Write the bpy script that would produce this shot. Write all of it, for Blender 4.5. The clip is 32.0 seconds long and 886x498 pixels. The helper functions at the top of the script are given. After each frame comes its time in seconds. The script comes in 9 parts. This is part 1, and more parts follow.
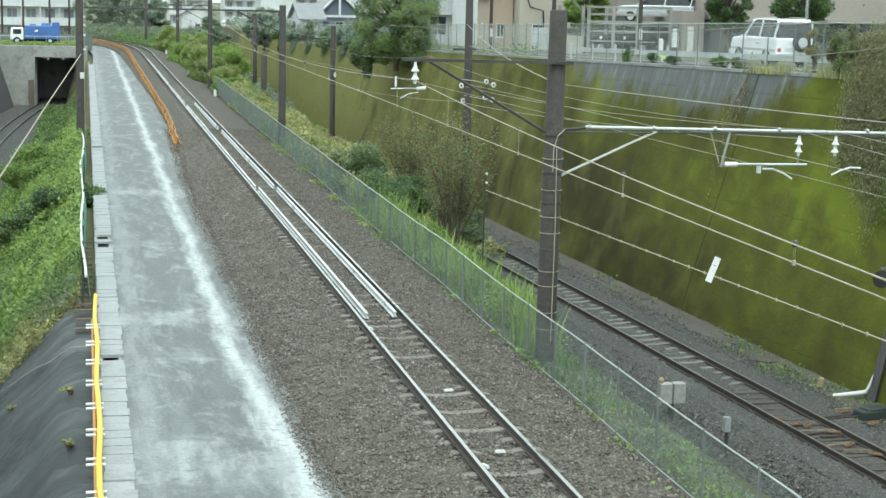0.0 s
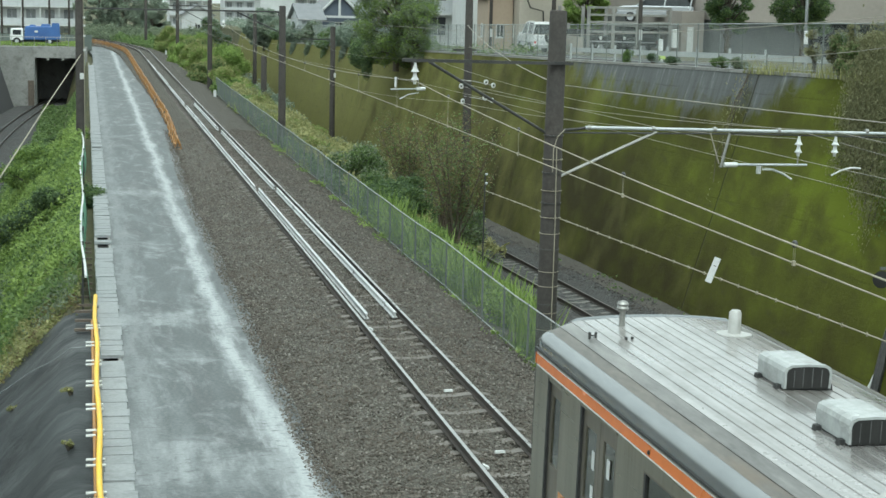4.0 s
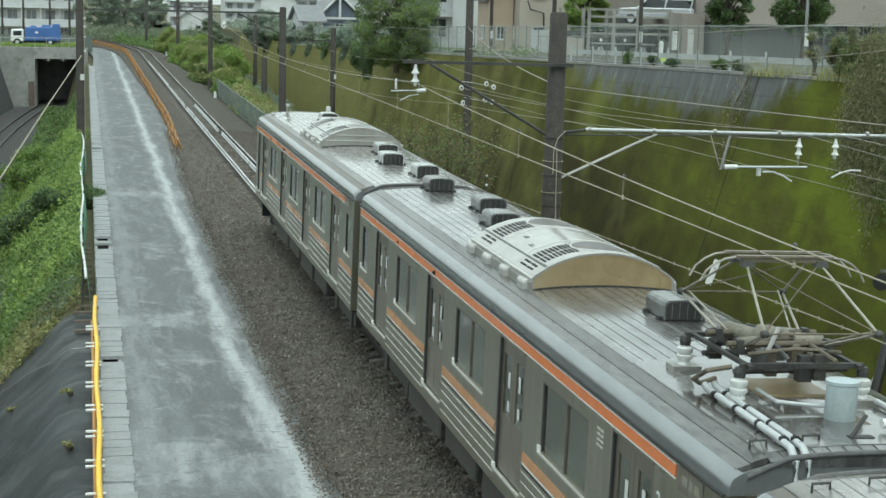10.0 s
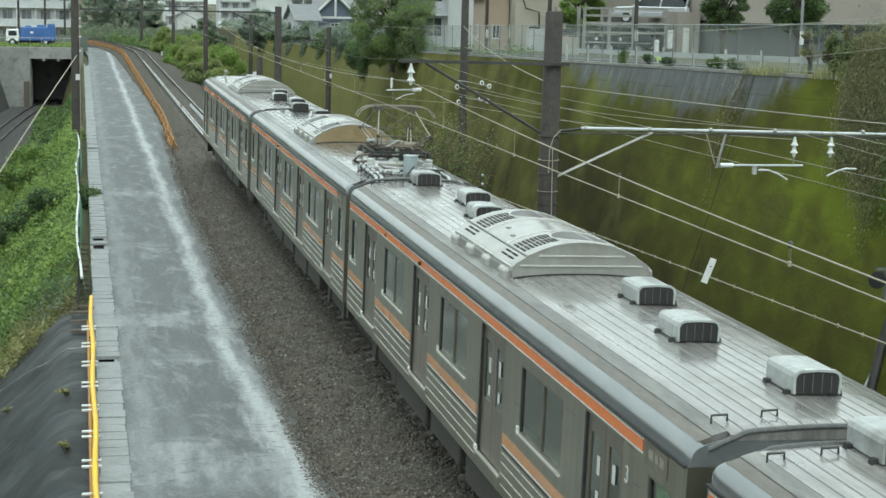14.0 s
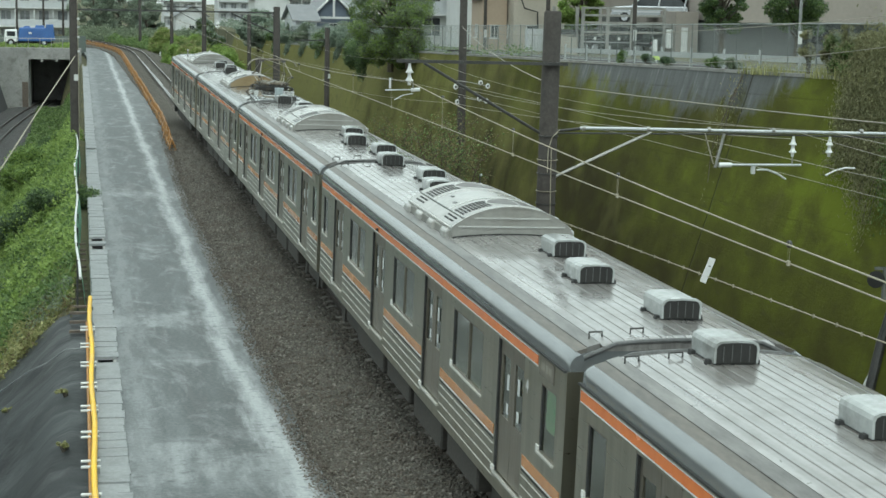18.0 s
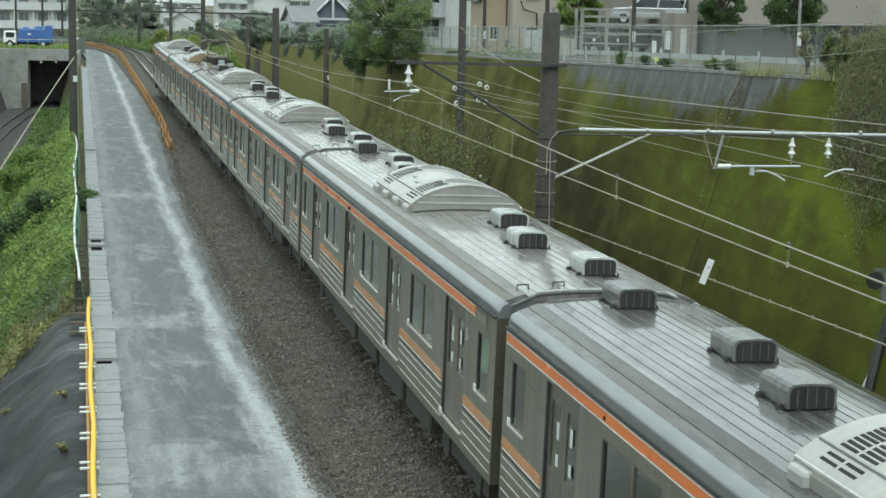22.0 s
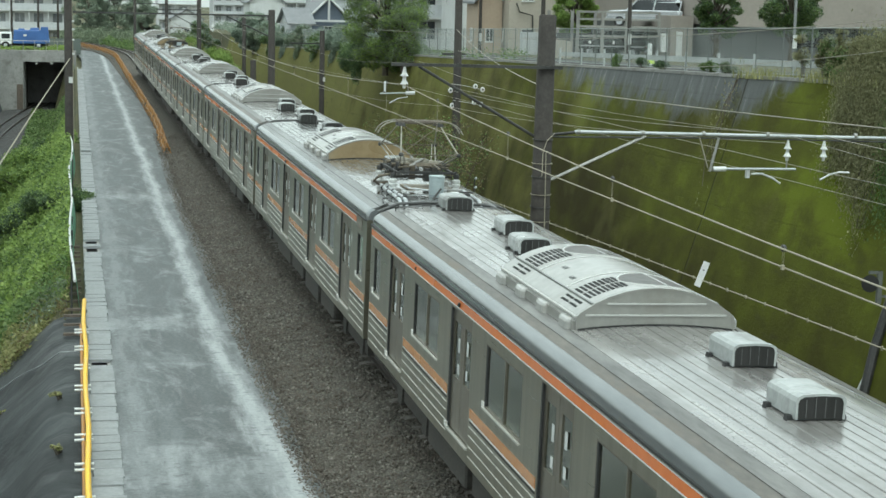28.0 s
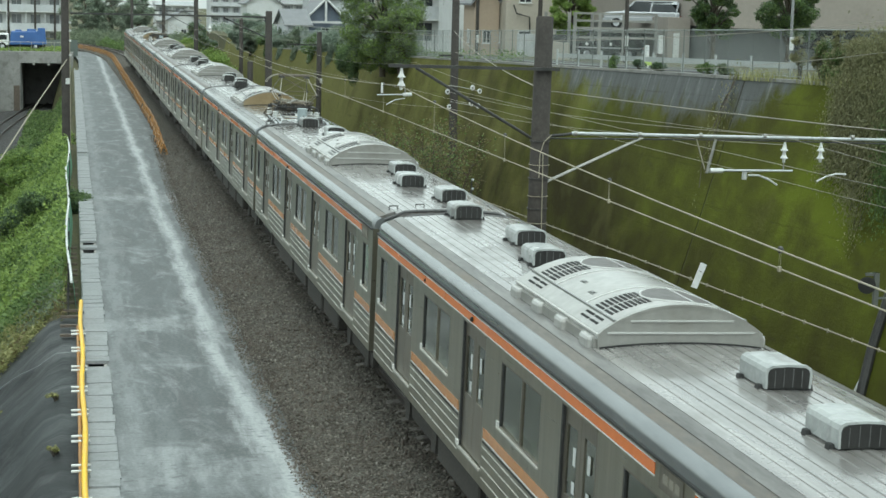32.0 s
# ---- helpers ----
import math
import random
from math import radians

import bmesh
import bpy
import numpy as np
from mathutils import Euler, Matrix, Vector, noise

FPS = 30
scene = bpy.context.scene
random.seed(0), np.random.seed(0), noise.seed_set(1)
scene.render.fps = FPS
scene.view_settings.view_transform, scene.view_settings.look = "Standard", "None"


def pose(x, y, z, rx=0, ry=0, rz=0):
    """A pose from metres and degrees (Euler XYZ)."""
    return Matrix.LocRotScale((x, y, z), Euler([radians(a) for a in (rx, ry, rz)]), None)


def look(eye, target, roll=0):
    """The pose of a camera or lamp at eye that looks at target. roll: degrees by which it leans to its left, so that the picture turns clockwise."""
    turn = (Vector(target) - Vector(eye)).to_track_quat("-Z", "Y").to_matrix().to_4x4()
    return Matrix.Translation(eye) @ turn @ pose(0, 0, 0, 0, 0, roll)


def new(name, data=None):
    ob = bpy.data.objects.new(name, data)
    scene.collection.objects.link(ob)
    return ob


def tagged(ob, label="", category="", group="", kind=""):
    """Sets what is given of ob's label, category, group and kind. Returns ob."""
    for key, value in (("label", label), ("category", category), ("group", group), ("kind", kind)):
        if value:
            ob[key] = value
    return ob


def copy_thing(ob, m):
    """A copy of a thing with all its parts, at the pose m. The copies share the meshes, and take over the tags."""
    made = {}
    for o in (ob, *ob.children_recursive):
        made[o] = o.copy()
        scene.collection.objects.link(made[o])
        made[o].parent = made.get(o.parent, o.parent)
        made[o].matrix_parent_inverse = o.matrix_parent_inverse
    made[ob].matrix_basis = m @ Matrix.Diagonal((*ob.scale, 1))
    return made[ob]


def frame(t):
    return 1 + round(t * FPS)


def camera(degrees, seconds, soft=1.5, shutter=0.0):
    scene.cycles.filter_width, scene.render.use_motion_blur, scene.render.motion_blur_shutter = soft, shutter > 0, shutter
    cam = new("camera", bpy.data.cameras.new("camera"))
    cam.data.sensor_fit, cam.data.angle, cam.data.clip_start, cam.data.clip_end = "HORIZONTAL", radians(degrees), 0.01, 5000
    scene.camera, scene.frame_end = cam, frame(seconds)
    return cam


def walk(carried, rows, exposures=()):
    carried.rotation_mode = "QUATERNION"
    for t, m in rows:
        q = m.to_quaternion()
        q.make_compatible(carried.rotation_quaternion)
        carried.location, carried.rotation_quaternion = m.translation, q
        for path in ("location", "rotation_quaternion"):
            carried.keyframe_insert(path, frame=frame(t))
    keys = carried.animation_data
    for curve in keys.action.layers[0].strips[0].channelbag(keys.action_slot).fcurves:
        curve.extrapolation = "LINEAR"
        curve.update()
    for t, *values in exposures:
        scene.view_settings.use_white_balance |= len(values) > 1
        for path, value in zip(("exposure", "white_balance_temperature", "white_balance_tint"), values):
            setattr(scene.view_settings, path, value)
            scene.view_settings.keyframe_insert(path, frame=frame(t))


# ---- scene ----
LENS = 30.345
cam = camera(LENS, 32.0, soft=1.55)
EYE = (-6.706, 0.000, 7.557)
PATH = (
    (0, 80.994, -1.272, -12.188), (1, 81.012, -1.253, -12.179), (2, 81.008, -1.233, -12.178),
    (3, 81.006, -1.243, -12.194), (3.5, 81.009, -1.244, -12.196), (5.5, 81.046, -1.349, -12.174),
    (6, 81.070, -1.389, -12.163), (7, 81.069, -1.369, -12.159), (8, 81.069, -1.369, -12.159),
    (9, 81.069, -1.369, -12.159), (9.5, 81.069, -1.369, -12.159), (10, 81.068, -1.353, -12.179),
    (11, 81.062, -1.323, -12.225), (12, 81.051, -1.306, -12.258), (13, 81.041, -1.237, -12.310),
    (14, 81.042, -1.244, -12.339), (14.5, 81.045, -1.255, -12.349), (16.5, 81.036, -1.154, -12.387),
    (17, 81.043, -1.190, -12.387), (18, 81.042, -1.166, -12.394), (19, 81.057, -1.190, -12.402),
    (20, 81.062, -1.164, -12.413), (21, 81.071, -1.184, -12.416), (22, 81.088, -1.187, -12.425),
    (23, 81.088, -1.181, -12.447), (24, 81.099, -1.177, -12.469), (25, 81.115, -1.228, -12.486),
    (25.5, 81.116, -1.234, -12.504), (27.5, 81.153, -1.257, -12.556), (28, 81.164, -1.310, -12.565),
    (29, 81.168, -1.327, -12.588), (30, 81.189, -1.268, -12.612), (31, 81.203, -1.322, -12.637),
    (32, 81.217, -1.357, -12.666),
)
# the exposure falls as the bright roofs come in
EXPOSURES = [(t, e + 0.42, 6040 if t < 4 else 6110, -7) for t, e in ((0, 0.1), (2.5, 0.1), (3, 0.02), (3.5, -0.18), (5.5, -0.45), (9, -0.46), (12, -0.38), (14, -0.41), (18, -0.51), (25, -0.41), (32, -0.47))]
walk(cam, [(t, pose(*EYE, rx, ry, rz)) for t, rx, ry, rz in PATH], EXPOSURES)

# ---- world, sun ----
world = bpy.data.worlds.new("overcast")
scene.world = world
world.use_nodes = True
wn, wl = world.node_tree.nodes, world.node_tree.links
sky = wn.new("ShaderNodeTexSky")
sky.sky_type = "NISHITA"
sky.sun_disc = False
sky.sun_elevation = radians(68)
sky.sun_rotation = radians(185)
sky.air_density, sky.dust_density, sky.ozone_density = 1.0, 6.0, 1.0
grey = wn.new("ShaderNodeHueSaturation")
grey.inputs["Saturation"].default_value = 0.22
wl.new(sky.outputs["Color"], grey.inputs["Color"])
# an even layer of cloud over half of the sky's own light
cloud = wn.new("ShaderNodeMix")
cloud.data_type = "RGBA"
cloud.inputs[0].default_value = 0.55
cloud.inputs[7].default_value = (5.5, 5.6, 5.6, 1)
wl.new(grey.outputs["Color"], cloud.inputs[6])
wl.new(cloud.outputs[2], wn["Background"].inputs["Color"])
wn["Background"].inputs["Strength"].default_value = 0.25
sun = new("sun", bpy.data.lights.new("sun", "SUN"))
sun.data.energy, sun.data.angle, sun.data.color = 0.45, radians(45), (0.98, 1.0, 0.98)
sun.matrix_world = look((0, 0, 60), (1, 14.5, 24))


# ---- materials ----
def shader(name, rough=0.7, metal=0.0, spec=0.5):
    m = bpy.data.materials.new(name)
    m.use_nodes = True
    b = m.node_tree.nodes["Principled BSDF"]
    b.inputs["Roughness"].default_value = rough
    b.inputs["Metallic"].default_value = metal
    b.inputs["Specular IOR Level"].default_value = spec
    return m, m.node_tree.nodes, m.node_tree.links, b


def coords(n, l, scale=(1, 1, 1), local=False):
    g = n.new("ShaderNodeTexCoord") if local else n.new("ShaderNodeNewGeometry")
    mp = n.new("ShaderNodeMapping")
    mp.inputs["Scale"].default_value = scale
    l.new(g.outputs["Object" if local else "Position"], mp.inputs["Vector"])
    return mp.outputs["Vector"]


def fuzz(n, l, vec, scale, detail=4.0, rough=0.6, dist=0.0):
    t = n.new("ShaderNodeTexNoise")
    t.inputs["Scale"].default_value = scale
    t.inputs["Detail"].default_value = detail
    t.inputs["Roughness"].default_value = rough
    t.inputs["Distortion"].default_value = dist
    l.new(vec, t.inputs["Vector"])
    return t.outputs["Fac"]


def ramp(n, l, fac, *stops):
    r = n.new("ShaderNodeValToRGB")
    while len(r.color_ramp.elements) < len(stops):
        r.color_ramp.elements.new(0.5)
    for e, (pos, c) in zip(r.color_ramp.elements, stops):
        e.position = pos
        e.color = (*c, 1) if isinstance(c, tuple) else (c, c, c, 1)
    l.new(fac, r.inputs["Fac"])
    return r.outputs["Color"]


def mix(n, l, fac, a, b, mode="MIX"):
    x = n.new("ShaderNodeMix")
    x.data_type, x.blend_type = "RGBA", mode
    for sock, v in ((x.inputs[0], fac), (x.inputs[6], a), (x.inputs[7], b)):
        if isinstance(v, (int, float)):
            sock.default_value = v
        elif isinstance(v, tuple):
            sock.default_value = (*v, 1)
        else:
            l.new(v, sock)
    return x.outputs[2]


def maths(n, l, op, a, b=0.5):
    x = n.new("ShaderNodeMath")
    x.operation = op
    for sock, v in ((x.inputs[0], a), (x.inputs[1], b)):
        if isinstance(v, (int, float)):
            sock.default_value = v
        else:
            l.new(v, sock)
    return x.outputs[0]


def relief(n, l, b, fac, strength=0.4, dist=0.02):
    k = n.new("ShaderNodeBump")
    k.inputs["Strength"].default_value = strength
    k.inputs["Distance"].default_value = dist
    l.new(fac, k.inputs["Height"])
    l.new(k.outputs["Normal"], b.inputs["Normal"])


def surf(name, dark, light, scale=8.0, rough=0.75, metal=0.0, bump=0.3, big=0.35, local=False, depth=0.01, stain=None, stretch=(1, 1, 1), spec=0.5):
    """A surface with grain and larger stains."""
    m, n, l, b = shader(name, rough, metal, spec)
    v = coords(n, l, stretch, local)
    fine = fuzz(n, l, v, scale * 6, 5)
    wide = fuzz(n, l, v, scale * big, 3)
    f = maths(n, l, "ADD", maths(n, l, "MULTIPLY", fine, 0.5), maths(n, l, "MULTIPLY", wide, 0.5))
    c = ramp(n, l, f, (0.36, dark), (0.64, light))
    if stain:
        c = mix(n, l, ramp(n, l, fuzz(n, l, v, scale * 0.9, 6, 0.7), (0.52, 0.0), (0.7, 0.75)), c, stain)
    l.new(c, b.inputs["Base Color"])
    l.new(ramp(n, l, wide, (0.3, max(rough - 0.12, 0.05)), (0.7, min(rough + 0.12, 1.0))), b.inputs["Roughness"])
    if bump:
        relief(n, l, b, fine, bump, depth)
    return m


def leafy(name, dark, mid, light, rough=0.55):
    """Foliage that differs leaf by leaf and clump by clump."""
    m, n, l, b = shader(name, rough, spec=0.3)
    g = n.new("ShaderNodeNewGeometry")
    v = coords(n, l)
    f = maths(n, l, "ADD", maths(n, l, "MULTIPLY", g.outputs["Random Per Island"], 0.5), maths(n, l, "MULTIPLY", fuzz(n, l, v, 0.9, 3), 0.5))
    l.new(ramp(n, l, f, (0.25, dark), (0.5, mid), (0.75, light)), b.inputs["Base Color"])
    tr = n.new("ShaderNodeBsdfTranslucent")
    l.new(b.inputs["Base Color"].links[0].from_socket, tr.inputs["Color"])
    mx = n.new("ShaderNodeMixShader")
    mx.inputs[0].default_value = 0.45
    l.new(b.outputs[0], mx.inputs[1])
    l.new(tr.outputs[0], mx.inputs[2])
    l.new(mx.outputs[0], n["Material Output"].inputs["Surface"])
    return m


def ballast_material(name, cols, scale=26.0):
    m, n, l, b = shader(name, 0.9, spec=0.25)
    v = coords(n, l)
    vo = n.new("ShaderNodeTexVoronoi")
    vo.inputs["Scale"].default_value = scale
    l.new(v, vo.inputs["Vector"])
    cell = n.new("ShaderNodeSeparateColor")
    l.new(vo.outputs["Color"], cell.inputs["Color"])
    wide = fuzz(n, l, v, 0.5, 5, 0.65)
    c = ramp(n, l, cell.outputs[0], (0.0, cols[0]), (0.45, cols[1]), (0.8, cols[2]), (1.0, cols[3]))
    c = mix(n, l, ramp(n, l, wide, (0.35, 0.0), (0.7, 0.55)), c, cols[4])
    # shade between the stones, multiplied into their colour
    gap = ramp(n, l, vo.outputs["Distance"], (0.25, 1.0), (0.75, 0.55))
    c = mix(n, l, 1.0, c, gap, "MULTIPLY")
    l.new(c, b.inputs["Base Color"])
    h = maths(n, l, "SUBTRACT", cell.outputs[1], vo.outputs["Distance"])
    relief(n, l, b, h, 0.9, 0.035)
    return m


M = {}
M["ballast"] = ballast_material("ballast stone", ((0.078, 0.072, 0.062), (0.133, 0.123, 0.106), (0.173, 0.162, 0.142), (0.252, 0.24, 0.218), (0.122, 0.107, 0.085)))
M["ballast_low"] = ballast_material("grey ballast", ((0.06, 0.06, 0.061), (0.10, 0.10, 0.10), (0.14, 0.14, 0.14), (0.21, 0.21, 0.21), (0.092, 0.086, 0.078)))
M["earth"] = surf("earth", (0.045, 0.05, 0.025), (0.13, 0.12, 0.06), 1.2, 0.95, bump=0.6, depth=0.05)
M["dirt"] = surf("brown dirt", (0.045, 0.041, 0.035), (0.095, 0.086, 0.072), 1.5, 0.95, bump=0.5, depth=0.03)
M["rail_side"] = surf("rusty rail side", (0.026, 0.022, 0.019), (0.06, 0.047, 0.039), 6, 0.75, bump=0.2)
M["rail_head"] = surf("worn rail head", (0.42, 0.41, 0.40), (0.62, 0.61, 0.60), 3, 0.32, 1.0, bump=0.05)
M["rail_dull"] = surf("dull rail head", (0.10, 0.09, 0.08), (0.2, 0.185, 0.17), 3, 0.45, 0.6, bump=0.05)
# part of this paleness is the sky's reflection along the rail
M["rail_spare"] = surf("pale spare rail", (0.42, 0.43, 0.435), (0.58, 0.59, 0.59), 2, 0.35, bump=0.05)
M["sleeper"] = surf("concrete sleeper", (0.115, 0.104, 0.093), (0.215, 0.198, 0.18), 4, 0.85, bump=0.3, stain=(0.10, 0.08, 0.064))
M["sleeper_low"] = surf("dull sleeper", (0.105, 0.10, 0.092), (0.205, 0.197, 0.182), 4, 0.85, bump=0.3, stain=(0.09, 0.07, 0.055))
M["rust"] = surf("orange rust", (0.085, 0.053, 0.03), (0.20, 0.122, 0.068), 6, 0.9, bump=0.3)
M["case_dark"] = surf("black green casing", (0.012, 0.018, 0.018), (0.035, 0.045, 0.044), 4, 0.5, bump=0.1)
M["timber_dark"] = surf("tarred timber", (0.03, 0.027, 0.024), (0.095, 0.083, 0.07), 3, 0.8, bump=0.4, stretch=(1, 8, 8), stain=(0.13, 0.085, 0.05))
M["timber"] = surf("weathered timber", (0.07, 0.055, 0.045), (0.19, 0.155, 0.125), 3, 0.85, bump=0.4, stretch=(8, 1, 8))
M["cover"] = surf("pale concrete cover", (0.22, 0.23, 0.235), (0.31, 0.32, 0.325), 2.2, 0.8, bump=0.15, stain=(0.18, 0.19, 0.19))
M["concrete"] = surf("old concrete", (0.20, 0.20, 0.19), (0.36, 0.355, 0.34), 1.6, 0.85, bump=0.25, stain=(0.13, 0.125, 0.11))
M["pole"] = surf("weathered concrete pole", (0.035, 0.031, 0.028), (0.068, 0.06, 0.054), 2.5, 0.85, bump=0.2, stain=(0.028, 0.024, 0.021))
M["steel_dark"] = surf("dark painted steel", (0.035, 0.035, 0.035), (0.09, 0.088, 0.085), 5, 0.55, 0.4, bump=0.1)
M["galvanised"] = surf("galvanised steel", (0.268, 0.265, 0.251), (0.412, 0.405, 0.381), 4, 0.45, 0.7, bump=0.05)
M["pipe_pale"] = surf("pale grey coated pipe", (0.42, 0.44, 0.45), (0.56, 0.58, 0.59), 3, 0.35, 0.3, bump=0.03)
M["porcelain"] = surf("white porcelain", (0.6, 0.61, 0.6), (0.72, 0.73, 0.72), 3, 0.2, bump=0.0)
M["wire"] = surf("catenary wire", (0.312, 0.29, 0.248), (0.478, 0.44, 0.377), 3, 0.45, 0.6, bump=0.0)
M["wire_pale"] = surf("pale cable", (0.257, 0.235, 0.176), (0.385, 0.35, 0.267), 3, 0.6, bump=0.0)
M["wire_dark"] = surf("dark cable", (0.05, 0.05, 0.05), (0.1, 0.1, 0.1), 3, 0.6, bump=0.0)
M["fence_green"] = surf("faded green fence wire", (0.09, 0.112, 0.10), (0.15, 0.176, 0.16), 2, 0.6, bump=0.0)
M["fence_pale"] = surf("pale weathered fence wire", (0.25, 0.28, 0.27), (0.36, 0.39, 0.38), 2, 0.6, bump=0.0)
M["galvanised_pale"] = surf("dull white painted steel", (0.36, 0.38, 0.385), (0.5, 0.52, 0.52), 2, 0.6, bump=0.05)
M["fence_rail"] = surf("pale fence rail", (0.30, 0.325, 0.315), (0.42, 0.445, 0.435), 2, 0.5, 0.3, bump=0.0)
M["yellow"] = surf("yellow plastic pipe", (0.72, 0.42, 0.02), (0.85, 0.55, 0.04), 2, 0.4, bump=0.02)
M["orange"] = surf("orange painted pipe", (0.29, 0.14, 0.035), (0.42, 0.205, 0.05), 2, 0.5, bump=0.05, stain=(0.24, 0.12, 0.05))
M["white"] = surf("white plastic", (0.56, 0.57, 0.56), (0.68, 0.69, 0.68), 3, 0.5, bump=0.02)
M["net_green"] = surf("green net", (0.10, 0.28, 0.17), (0.22, 0.42, 0.29), 3, 0.7, bump=0.0)
M["asphalt"] = surf("asphalt", (0.04, 0.04, 0.042), (0.075, 0.075, 0.076), 3, 0.9, bump=0.3)
M["bark"] = surf("bark", (0.05, 0.042, 0.033), (0.13, 0.11, 0.085), 5, 0.9, bump=0.5, stretch=(1, 1, 0.3))
M["black"] = surf("dark void", (0.006, 0.006, 0.006), (0.014, 0.014, 0.014), 2, 0.9, bump=0.0)
M["rubber"] = surf("black rubber", (0.012, 0.012, 0.012), (0.03, 0.03, 0.03), 6, 0.7, bump=0.05)
# foliage
M["leaf"] = leafy("green leaves", (0.08, 0.128, 0.045), (0.145, 0.217, 0.074), (0.225, 0.308, 0.115))
M["leaf_dark"] = leafy("dark leaves", (0.064, 0.10, 0.056), (0.112, 0.16, 0.085), (0.17, 0.23, 0.125))
M["leaf_lime"] = leafy("lime leaves", (0.138, 0.208, 0.055), (0.235, 0.33, 0.09), (0.34, 0.44, 0.13))
M["leaf_gold"] = leafy("golden grass", (0.20, 0.21, 0.085), (0.31, 0.31, 0.135), (0.43, 0.42, 0.20))
M["leaf_grey"] = leafy("greyish leaves", (0.13, 0.165, 0.11), (0.20, 0.24, 0.16), (0.28, 0.32, 0.215))
# these two far leaf colours have the haze of distance put into them
M["leaf_far"] = leafy("far leaves paled by haze", (0.25, 0.30, 0.23), (0.35, 0.40, 0.31), (0.45, 0.50, 0.40))
M["leaf_haze"] = leafy("leaves dulled by haze", (0.20, 0.25, 0.20), (0.265, 0.32, 0.255), (0.345, 0.40, 0.32))
M["leaf_dry"] = leafy("dry olive leaves", (0.105, 0.085, 0.042), (0.175, 0.145, 0.07), (0.25, 0.215, 0.105))
M["bark_pale"] = surf("grey brown bark", (0.065, 0.05, 0.038), (0.14, 0.112, 0.085), 5, 0.9, bump=0.4, stretch=(1, 1, 0.3))
M["vine"] = leafy("vine leaves", (0.16, 0.165, 0.085), (0.235, 0.235, 0.125), (0.32, 0.31, 0.18))


def sheet_material():
    """Black woven sheet: slack folds down the bank, dull sheen, fold crests painted paler as if lit."""
    m, n, l, b = shader("black weed sheet", 0.55, spec=0.35)
    v = coords(n, l)
    fold = fuzz(n, l, coords(n, l, (0.9, 1.2, 0.9)), 0.75, 5, 0.58, 1.2)
    wide = fuzz(n, l, v, 0.45, 4, 0.55, 0.5)
    weave = fuzz(n, l, v, 60, 3)
    c = ramp(n, l, wide, (0.34, (0.010, 0.0115, 0.012)), (0.52, (0.018, 0.021, 0.022)), (0.68, (0.036, 0.041, 0.042)))
    # sheen on the raised folds, mixed into the colour
    c = mix(n, l, ramp(n, l, fold, (0.58, 0.0), (0.74, 0.5)), c, (0.05, 0.055, 0.056))
    l.new(c, b.inputs["Base Color"])
    l.new(ramp(n, l, fold, (0.35, 0.42), (0.65, 0.7)), b.inputs["Roughness"])
    relief(n, l, b, maths(n, l, "ADD", fold, maths(n, l, "MULTIPLY", weave, 0.04)), 0.5, 0.14)
    return m


M["sheet"] = sheet_material()


